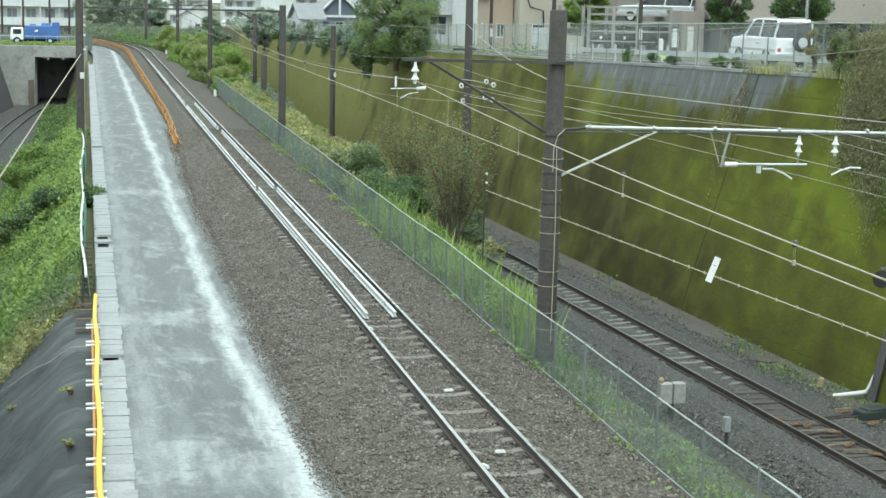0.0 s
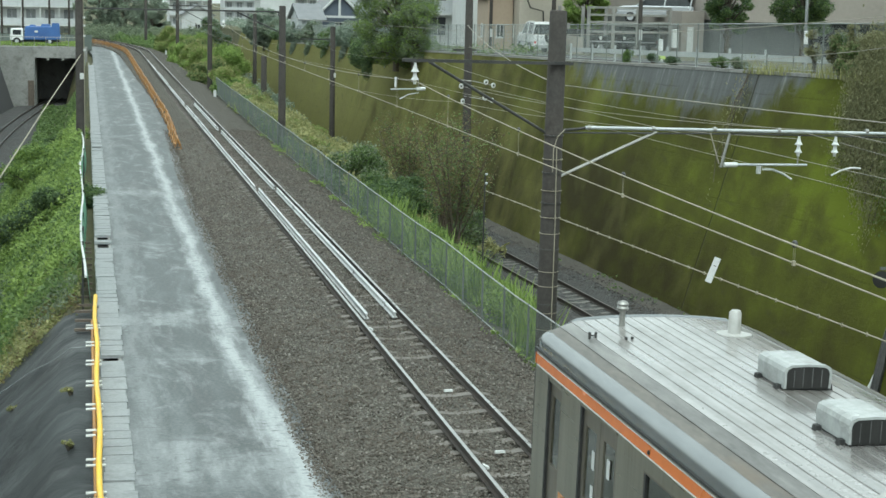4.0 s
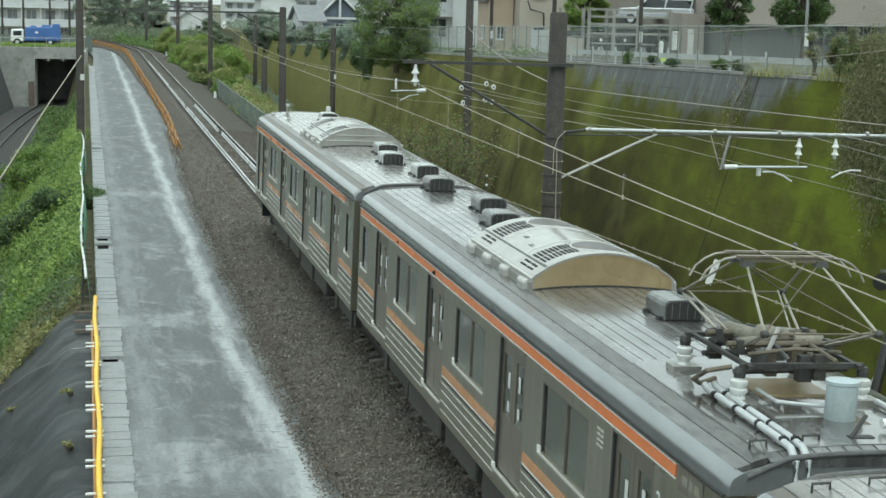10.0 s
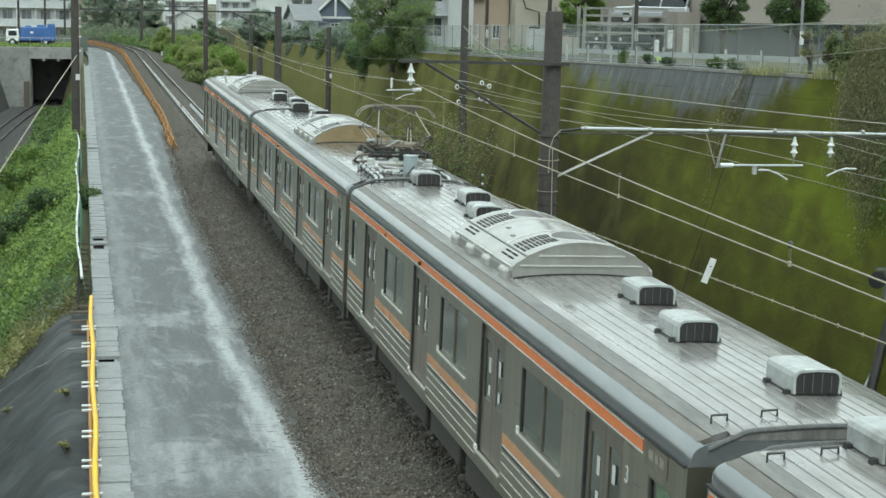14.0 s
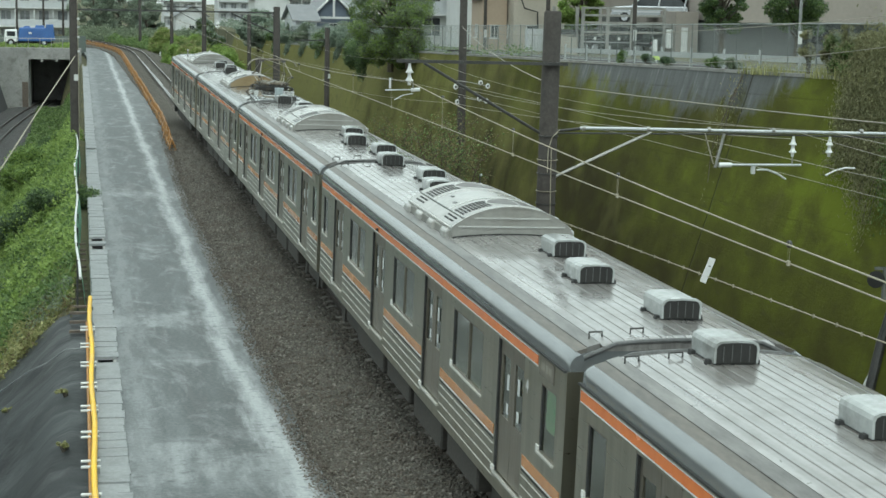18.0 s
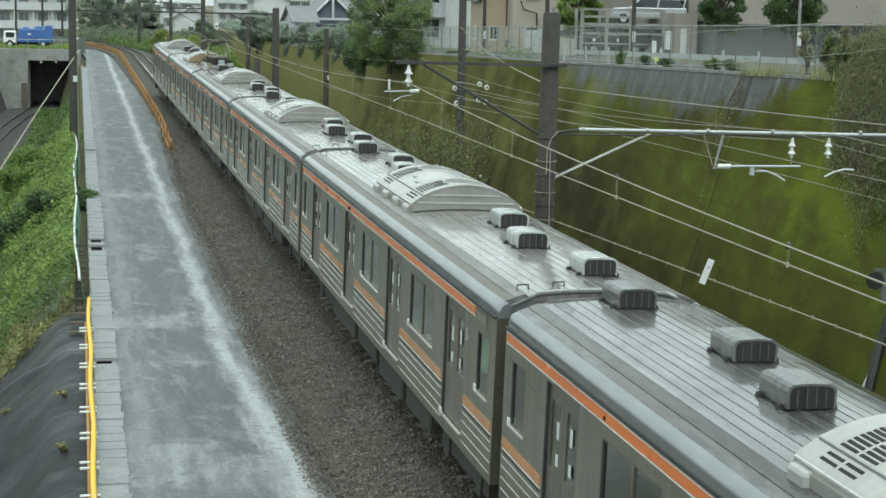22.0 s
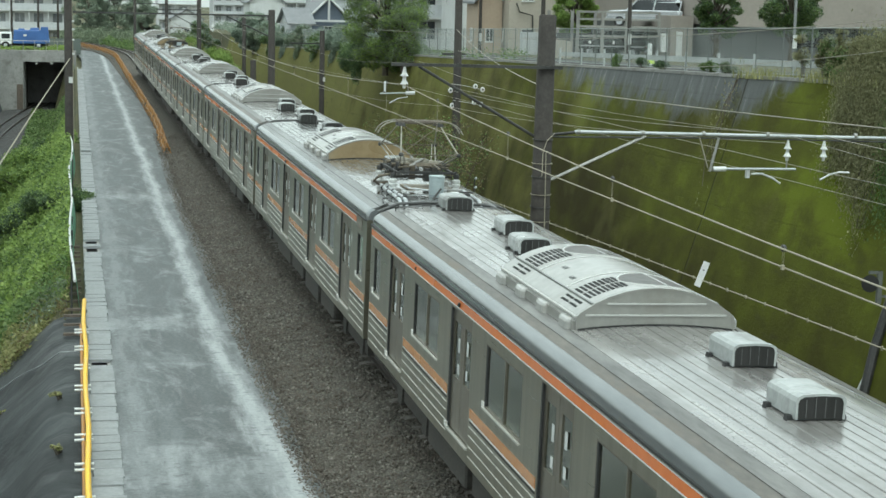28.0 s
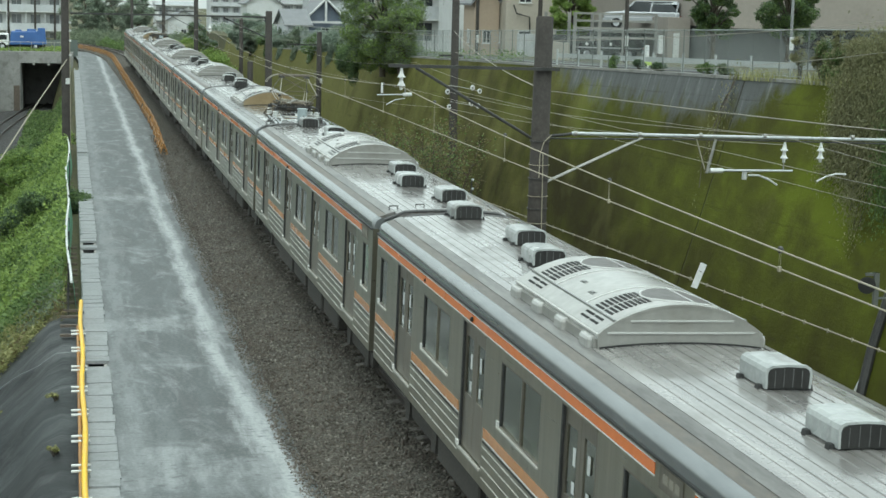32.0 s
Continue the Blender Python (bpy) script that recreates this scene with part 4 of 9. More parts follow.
    prof += [(1.01, arc(1.01)), (1.01, 3.5), (-1.01, 3.5)]
    rb = Build()
    n = len(prof)
    sts = [(-HALF + 0.02, 0.72), (-HALF + 0.08, 0.88), (-HALF + 0.2, 1.0)] + ([(HALF - 0.05, 1.0), (HALF + 0.01, 0.94), (HALF + 0.05, 0.8)] if cab == 1 else [(HALF - 0.2, 1.0), (HALF - 0.08, 0.88), (HALF - 0.02, 0.72)])
    vs = [(px, y, 3.5 + (pz - 3.5) * k) for y, k in sts for px, pz in prof]
    fs = [(i * n + j, i * n + (j + 1) % n, (i + 1) * n + (j + 1) % n, (i + 1) * n + j) for i in range(len(sts) - 1) for j in range(n)]
    fs += [tuple(range(n)), tuple(range((len(sts) - 1) * n, len(sts) * n))]
    part("roof", rb.add(vs, fs), M["roof_grimy" if panto else "roof"], car, "ribbed grey roof with damp stains")
    if panto:
        # smooth plate under the current collector, and a small louvre below it
        pr2 = [(-1.0 + 0.1 * i, arc(-1.0 + 0.1 * i) + 0.007) for i in range(21)]
        part("roof_plate", Build().prism(pr2 + [(a, b2 - 0.03) for a, b2 in reversed(pr2)], -HALF + 0.22, -5.97), M["roof_plate"], car, "smooth grey plate, wet and stained", smooth=True)
        for sx in (-1, 1):
            lv = Build()
            for i in range(4):
                for k2 in range(2):
                    z = 2.90 - i * 0.06
                    lv.box(min(sx * 1.397, sx * 1.407), -6.36 + k2 * 0.12, z, max(sx * 1.397, sx * 1.407), -6.27 + k2 * 0.12, z + 0.022)
            part("side_louvre", lv, M["frame_pale"], car, "pale louvre slits")
    # dark rim where the roof meets each end
    for sy in (-1, 1):
        g = Build()
        nose = cab == 1 and sy == 1
        g.tube([(x, sy * (HALF + (0.05 if nose else -0.03)), 3.5 + (arc(min(abs(x), 1.12)) - 3.5) * 0.86 if abs(x) < 1.0 else 3.52 - (abs(x) - 1.0) * 0.45) for x in [(-1.22 + 0.1525 * i) if nose else (-1.36 + 0.17 * i) for i in range(17)]], 0.034 if nose else 0.028, 8)
        part("roof_rim", g, M["shoulder" if nose else "bellows"], car, "pale rounded rim over the cab" if nose else "")
    gut = Build().box(-1.432, -HALF + 0.02, 3.246, -1.395, HALF - 0.02, 3.272).box(1.395, -HALF + 0.02, 3.246, 1.432, HALF - 0.02, 3.272)
    part("gutter", gut, M["seal"], car)
    # coloured bands
    for sx in (-1, 1):
        lo, hi = -8.55, HALF - 0.05
        spans = [(lo, hi)] if cab != -1 else [(-4.86, hi), (-HALF + 0.02, -5.9)]
        for a, b2 in spans:
            xa, xb = sorted((sx * 1.398, sx * 1.406))
            part("orange_stripe", Build().box(xa, a, 3.072, xb, b2, 3.19), M["stripe"], car, "orange painted stripe")
            xa, xb = sorted((sx * 1.398, sx * 1.405))
            part("white_line", Build().box(xa, a, 3.052, xb, b2, 3.071).box(xa, a, 3.191, xb, b2, 3.206), M["stripe_white"], car)
        edges = [-HALF] + [q for d in sorted(DOORS) for q in (d - setback(cab) - 0.65, d - setback(cab) + 0.65)] + [HALF]
        for a, b2 in zip(edges[::2], edges[1::2]):
            a, b2 = a + 0.07, b2 - 0.07
            if cab == 1 and b2 > 9:
                b2 = 8.55
            if cab == -1 and a < -9:
                a = -8.55
            xa, xb = sorted((sx * 1.398, sx * 1.405))
            part("amber_band", Build().box(xa, a, 1.668, xb, b2, 1.808), M["band"], car, "amber painted band")
            part("white_line", Build().box(xa, a, 1.642, xb, b2, 1.664), M["stripe_white"], car)
            bead = Build()
            for z in (1.11, 1.26, 1.41, 1.54):
                bead.prism([(sx * 1.399, z - 0.012), (sx * 1.409, z - 0.004), (sx * 1.409, z + 0.002), (sx * 1.399, z + 0.008)], a, b2)
            part("bead_groove", Build().box(xa, a, 1.60, xb - 0.003, b2, 1.628), M["seal"], car)
            part("side_bead", bead, M["bead_glint"], car)
    # doors and windows
    def window(y0, y1, z0, z1, sx, split, sill=True):
        w = Build()
        xa, xb = sorted((sx * 1.352, sx * 1.398))
        t = 0.022
        w.box(xa, y0, z0, xb, y0 + t, z1).box(xa, y1 - t, z0, xb, y1, z1).box(xa, y0 + t, z0, xb, y1 - t, z0 + t).box(xa, y0 + t, z1 - t, xb, y1 - t, z1)
        if split:
            c = y0 + (y1 - y0) * 0.46
            w.box(xa, c - 0.018, z0 + t, xb, c + 0.018, z1 - t)
        win = part("window", w, M["door_skin"], car)
        # dark strip on one side only, the recess's shade put into its colour
        part("window_jamb_shade", Build().box(xa, y1 - t - 0.045, z0 + t, xb + (0.002 if sx > 0 else 0), y1 - t, z1 - t), M["seal"], win)
        xg = sx * 1.372
        p = Build().box(min(xg, xg + sx * 0.006), y0 + t, z0 + t, max(xg, xg + sx * 0.006), y1 - t, z1 - t)
        o = part("pane", p, M["glass"], win)
        o.visible_shadow = False
        if sill:
            # pale sill and white corner block stand in for sky reflected by the frame
            xa, xb = sorted((sx * 1.396, sx * 1.425))
            part("sill", Build().box(xa, y0 - 0.01, z0 - 0.028, xb, y1 + 0.02, z0 - 0.002), M["frame_pale"], win)
            xa, xb = sorted((sx * 1.398, sx * 1.418))
            part("corner_glint", Build().box(xa, y1 - 0.03, z0 - 0.03, xb, y1 + 0.07, z0 + 0.07), M["stripe_white"], win)
    for sx in (-1, 1):
        for y0, y1, z0, z1, kind in side_openings(cab):
            if kind == "window":
                window(y0, y1, z0, z1, sx, True)
            elif kind == "end":
                window(y0, y1, z0, z1, sx, False)
                if y0 < 0:
                    xa, xb = sorted((sx * 1.352, sx * 1.356))
                    part("window_blind", Build().box(sx * 1.345 if sx < 0 else 1.335, y0 + 0.1, z0 + 0.3, -1.335 if sx < 0 else 1.345, y1 - 0.1, z1 - 0.06), M["curtain"], car, "green printed blind")
            else:
                yc = (y0 + y1) / 2
                leaves = [(y0 + 0.012, yc - 0.006), (yc + 0.006, y1 - 0.012)] if kind == "door" else [(y0 + 0.01, y1 - 0.01)]
                for li, (a, b2) in enumerate(leaves):
                    wa, wb, za, zb = a + 0.12, b2 - 0.12, 2.0, 2.82
                    d = Build()
                    xa, xb = sorted((sx * 1.335, sx * 1.37))
                    d.box(xa, a, 1.21, xb, wa, 3.01).box(xa, wb, 1.21, xb, b2, 3.01).box(xa, wa, 1.21, xb, wb, za).box(xa, wa, zb, xb, wb, 3.01)
                    leaf = part("door", d, M["door_skin"], car, "sliding door leaf with a narrow window")
                    xg = sx * 1.352
                    o = part("pane", Build().box(min(xg, xg + sx * 0.006), wa, za, max(xg, xg + sx * 0.006), wb, zb), M["glass"], leaf)
                    o.visible_shadow = False
                    xs0, xs1 = sorted((sx * 1.3705, sx * 1.3735))
                    spots = [(-0.37, -0.27, 2.45, 2.66), (-0.37, -0.27, 2.10, 2.24)] if li == 0 else ([(0.15, 0.25, 2.40, 2.61), (0.15, 0.25, 2.08, 2.22)] if kind == "door" else [])
                    for p0, p1, q0, q1 in spots:
                        part("sticker", Build().box(xs0, yc + p0, q0, xs1, yc + p1, q1), M["white"], leaf, "small white notice")
                xa, xb = sorted((sx * 1.395, sx * 1.43))
                part("door_sill", Build().box(xa, y0, 1.175, xb, y1, 1.205), M["frame_pale"], car)
                # dark lintel; side strip and white corner put the recess's shade and lit edge into colour
                xa, xb = sorted((sx * 1.396, sx * 1.412))
                part("door_frame", Build().box(xa, y0, 3.02, xb, y1, 3.045), M["door_skin"], car)
                xa, xb = sorted((sx * 1.372, sx * 1.403))
                part("door_jamb_shade", Build().box(xa, y1 - 0.05, 1.21, xb, y1 - 0.002, 3.015), M["seal"], car)
                part("sill_corner", Build().box(*sorted((sx * 1.396, sx * 1.434))[:1], y1 - 0.05, 1.206, sorted((sx * 1.396, sx * 1.434))[1], y1 + 0.04, 1.27), M["stripe_white"], car)
    # destination panel and lamp on each side
    for sx in (-1, 1):
        yy = -9.25 if cab != -1 else -5.62
        xa, xb = sorted((sx * 1.398, sx * 1.408))
        sg = part("destination_sign", Build().box(xa, yy, 2.985, xb, yy + 0.62, 3.215), M["door_skin"], car, "destination panel with unreadable marks")
        xa, xb = sorted((sx * 1.4085, sx * 1.4105))
        part("sign_mark", Build().box(xa, yy + 0.08, 3.06, xb, yy + 0.2, 3.15).box(xa, yy + 0.24, 3.06, xb, yy + 0.34, 3.15).box(xa, yy + 0.38, 3.06, xb, yy + 0.52, 3.15), M["sign_lit"], sg, kind="stuff")
        xa, xb = sorted((sx * 1.406, sx * 1.44))
        part("side_lamp", Build().lathe((sx * 1.406, 2.45, 3.12), (sx, 0, 0), [(0, 0.035), (0.02, 0.035), (0.035, 0.02)], 10), M["slot"], car)
        part("side_lamp", Build().lathe((sx * 1.406, 5.6, 3.12), (sx, 0, 0), [(0, 0.025), (0.015, 0.022)], 10), M["slot"], car)
    # roof ventilators: (rear face, sideways)
    vents = [(1.0, 0.0), (4.05, 0.28), (6.1, 0.0), (13.8, 0.28), (16.05, 0.0), (18.55, 0.28)]
    if panto:
        vents = vents[:4]
        vents[3] = (13.9, 0.25)
    if cab == 1:
        vents = vents[1:]
    if cab == -1:
        vents = vents[:-1]
    casing = M["vent_dull" if panto else "vent_grey"]
    for u, xc in vents:
        yb = 10 - u - setback(cab)
        vt = Build()
        prof = [(-0.235, 0.0), (-0.24, 0.165), (-0.225, 0.21), (-0.18, 0.235), (0, 0.245), (0.18, 0.235), (0.225, 0.21), (0.24, 0.165), (0.235, 0.0)]
        vt.prism([(xc + a, 3.66 + b2) for a, b2 in prof], yb + 0.05, yb + 0.68)
        v = part("roof_ventilator", vt, casing, car, "pale roof ventilator box")
        for yy in (yb - 0.006, yb + 0.68):
            part("vent_grille", Build().prism([(xc + a * 0.96, 3.66 + b2 * 0.93) for a, b2 in prof], yy, yy + 0.02), M["vent_face"], v)
        part("vent_hood", Build().prism([(xc + a * 1.03, 3.66 + b2 * 1.03) for a, b2 in prof] + [(xc + a * 0.93, 3.66 + b2 * 0.93) for a, b2 in reversed(prof)], yb - 0.012, yb + 0.055), casing, v)
        part("vent_slats", Build().box(xc - 0.146, yb - 0.011, 3.675, xc - 0.138, yb - 0.005, 3.85).box(xc - 0.052, yb - 0.011, 3.675, xc - 0.044, yb - 0.005, 3.87).box(xc + 0.044, yb - 0.011, 3.675, xc + 0.052, yb - 0.005, 3.87).box(xc + 0.138, yb - 0.011, 3.675, xc + 0.146, yb - 0.005, 3.85), M["bellows"], v)
        for sx2 in (-1, 1):
            for yf in (yb + 0.05, yb + 0.54):
                part("vent_foot", Build().box(xc + sx2 * 0.265 - 0.035, yf, 3.585, xc + sx2 * 0.265 + 0.035, yf + 0.1, 3.685, taper=0.012), M["grille"], v)
        part("vent_plinth", Build().box(xc - 0.22, yb + 0.03, 3.57, xc + 0.22, yb + 0.66, 3.659), M["grille"], v)
    # air conditioner
    ya, yb = 10 - 11.58, 10 - 8.0
    half = [(a * 0.955, c) for a, c in ((0.0, 4.10), (0.2, 4.09), (0.4, 4.055), (0.6, 3.99), (0.79, 3.905), (0.80, 3.893), (0.96, 3.79), (1.0, 3.745), (1.01, 3.70), (1.0, 3.5))]
    cprof = [(-a, b2) for a, b2 in reversed(half[1:])] + half
    ac = part("air_conditioner", Build().prism(cprof, ya, yb), M["ac_white"], car, "pale domed roof air conditioner", smooth=True)
    def on_dome(x):
        for (xa, za), (xb, zb) in zip(half, half[1:]):
            if xa <= abs(x) <= xb:
                k = (abs(x) - xa) / (xb - xa)
                return za + (zb - za) * k, math.atan2(zb - za, xb - xa)
        return 4.1, 0
    # end panel set inside a raised rim
    rim = [(a * 1.004, b2 + 0.006) for a, b2 in cprof]
    inner = [(a * 0.975, 3.5 + (b2 - 3.5) * 0.965) for a, b2 in cprof]
    rb2 = Build()
    n = len(rim)
    rb2.add([(a, y, b2) for y in (ya - 0.024, ya + 0.02) for ring in (rim, inner) for a, b2 in ring],
            [(k + j, k + j + 1, k + j + 1 + n, k + j + n) for k in (0, 2 * n) for j in range(n - 1)] + [(k + j, k + j + 1, k + j + 1 + 2 * n, k + j + 2 * n) for k in (0, n) for j in range(n - 1)])
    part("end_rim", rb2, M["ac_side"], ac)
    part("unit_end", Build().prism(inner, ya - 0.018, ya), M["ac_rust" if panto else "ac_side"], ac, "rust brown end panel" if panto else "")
    # dark line along the foot of the unit's end
    part("base_line", Build().tube([(a, ya - 0.03, arc(a) + 0.004) for a in [-0.945 + 0.135 * i for i in range(15)]], 0.014, 6), M["slot"], ac)
    bead = Build()
    for z, w2 in ((3.76, 0.86), (3.90, 0.60)):
        bead.box(-w2, ya - 0.034, z, w2, ya - 0.017, z + 0.02)
    if not panto:
        part("end_bead", bead, M["ac_bright"], ac)
    # seams across and along the casing
    for yy in (ya + 1.16, yb - 1.16):
        part("casing_seam", Build().prism([(a * 1.003, b2 + 0.007) for a, b2 in cprof[4:-4]] + [(a, b2 - 0.03) for a, b2 in reversed(cprof[4:-4])], yy - 0.014, yy + 0.014), M["ac_bright"], ac)
    for sx in (-1, 1):
        part("long_seam", Build().box(min(sx * 0.75, sx * 0.778), ya + 0.04, 3.88, max(sx * 0.75, sx * 0.778), yb - 0.04, 3.912), M["ac_grey"], ac)
        part("casing_ledge", Build().box(min(sx * 0.935, sx * 0.978), ya + 0.02, 3.735, max(sx * 0.935, sx * 0.978), yb - 0.02, 3.752), M["ac_bright"], ac)
    for yc in (ya + 0.62, yb - 0.62):
        slots = Build()
        for row in (-0.19, 0.15):
            for i in range(9):
                x = -0.71 + i * 0.054
                z, a = on_dome(x)
                slope = math.atan2(on_dome(x + 0.02)[0] - on_dome(x - 0.02)[0], 0.04)
                mm = Matrix.Translation((x, yc + row, z)) @ Matrix.Rotation(-slope, 4, "Y")
                slots.box(-0.017, -0.14, -0.02, 0.017, 0.14, 0.006, mm)
            for i in range(2):
                x = -0.88 + i * 0.06
                z, a = on_dome(x)
                mm = Matrix.Translation((x, yc + row, z)) @ Matrix.Rotation(radians(-32), 4, "Y")
                slots.box(-0.016, -0.14, -0.02, 0.016, 0.14, 0.006, mm)
        part("air_slot_grid", slots, M["slot"], ac, "rows of black air slots", kind="stuff")
        def lay(r, h, q):
            x, y = 0.18 + 0.44 * math.cos(q) * r, yc + 0.46 * math.sin(q) * r
            return (x, y, on_dome(x)[0] + h)
        turn = [2 * math.pi * j / 32 for j in range(32)]
        ring = Build().add([lay(r, h, q) for r, h in ((1.06, -0.02), (1.04, 0.012), (1.0, 0.014), (0.98, 0.004)) for q in turn], [(k * 32 + j, k * 32 + (j + 1) % 32, (k + 1) * 32 + (j + 1) % 32, (k + 1) * 32 + j) for k in range(3) for j in range(32)])
        part("fan_ring", ring, M["ac_bright"], ac)
        disc = Build()
        disc.add([lay(r, 0.009, q) for r in (1.0, 0.75, 0.5, 0.25) for q in turn] + [lay(0, 0.009, 0)], [(k * 32 + j, k * 32 + (j + 1) % 32, (k + 1) * 32 + (j + 1) % 32, (k + 1) * 32 + j) for k in range(3) for j in range(32)] + [(96 + j, 96 + (j + 1) % 32, 128) for j in range(32)])
        part("fan_mesh", disc, M["fan_dark"], ac, "brown grey round fan mesh")
        if not panto:
            part("fan_rib", Build().tube([lay(0.98 * k / 4, 0.013, math.pi / 2) for k in range(-4, 5)], 0.011, 6), M["ac_bright"], ac)
    for sx in (-1, 1):
        for i in range(4):
            yy = ya + 0.26 + i * (yb - ya - 0.5) / 3
            bx = Build().box(sx * 0.985 - 0.075, yy - 0.18, 3.53, sx * 0.985 + 0.075, yy + 0.18, 3.715)
            bevel(part("casing_latch", bx, M["ac_white"], ac, "pale moulded latch cover"), 0.05, 2)
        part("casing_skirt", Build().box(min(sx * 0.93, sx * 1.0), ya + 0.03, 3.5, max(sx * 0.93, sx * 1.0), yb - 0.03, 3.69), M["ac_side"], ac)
    for x, dy in ((-0.60, -0.35), (-0.52, 0.25)):
        z, a = on_dome(x)
        mm = Matrix.Translation((x, (ya + yb) / 2 + dy, z)) @ Matrix.Rotation(radians(-22), 4, "Y")
        part("data_plate", Build().box(-0.03, -0.09, -0.01, 0.03, 0.09, 0.006, mm), M["ac_grey"], ac)
        part("plate_mark", Build().box(-0.022, -0.07, 0.0, 0.022, -0.01, 0.008, mm).box(-0.022, 0.01, 0.0, 0.0, 0.07, 0.008, mm), M["grille"], ac)
    # grab handles by the ends of the roof
    for sy in () if cab else (-1,) if panto else (-1, 1):
        for x in (-0.98, -0.5):
            z = 3.56 if x < -0.8 else 3.60
            part("grab_handle", Build().tube([(x - 0.075, sy * 9.35, z), (x - 0.075, sy * 9.35, z + 0.085), (x + 0.075, sy * 9.35, z + 0.092), (x + 0.075, sy * 9.35, z + 0.02)], 0.013, 6), M["steel_dark"], car)
    # underframe and bogies
    for k, (a, b2, z) in enumerate(((-5.2, -3.2, 0.42), (-2.8, -0.6, 0.36), (-0.2, 1.9, 0.45), (2.3, 4.9, 0.4))):
        ub = Build().box(-1.25, a, z, 1.25, b2, 0.98)
        bevel(part("equipment_box", ub, M["under"], car), 0.03, 1)
    part("underframe", Build().box(-1.2, -HALF + 0.1, 0.86, -1.05, HALF - 0.1, 0.99).box(1.05, -HALF + 0.1, 0.86, 1.2, HALF - 0.1, 0.99), M["under"], car)
    for sy in (-1, 1):
        yc = sy * 6.9
        bf = Build()
        for sx in (-1, 1):
            bf.prism([(sx * 0.95, 0.34), (sx * 1.07, 0.34), (sx * 1.07, 0.62), (sx * 0.95, 0.62)], yc - 1.55, yc + 1.55)
            for a in (-1.05, 1.05):
                bf.box(min(sx * 0.94, sx * 1.12), yc + a - 0.17, 0.28, max(sx * 0.94, sx * 1.12), yc + a + 0.17, 0.72, taper=0.03)
        bf.box(-1.0, yc - 0.25, 0.4, 1.0, yc + 0.25, 0.85)
        bogie = part("bogie", bf, M["under"], car)
        for a in (-1.05, 1.05):
            for sx in (-1, 1):
                part("wheel", Build().lathe((sx * 0.50, yc + a, 0.43), (sx, 0, 0), [(-0.03, 0.456), (0.0, 0.456), (0.005, 0.43), (0.1, 0.42), (0.1, 0.34), (0.06, 0.3), (0.06, 0.1), (0.12, 0.1)], 20), M["wheel"], bogie, smooth=True)
    # gangway bellows and coupler at the rear
    gb = Build()
    for i in range(7):
        yy = -HALF - 0.04 - i * 0.07
        k = 0.02 if i % 2 else 0.0
        gb.box(-0.62 + k, yy - 0.05, 1.05, 0.62 - k, yy, 3.18 - k)
    part("gangway_bellows", gb, M["bellows"], car)
    part("coupler", Build().box(-0.16, -10.1, 0.72, 0.16, -HALF + 0.2, 1.0), M["under"], car)
    part("end_conduit", Build().tube([(-1.2, -HALF - 0.03, 1.0), (-1.2, -HALF - 0.03, 3.1)], 0.022, 6), M["steel_dark"], car)
    return car


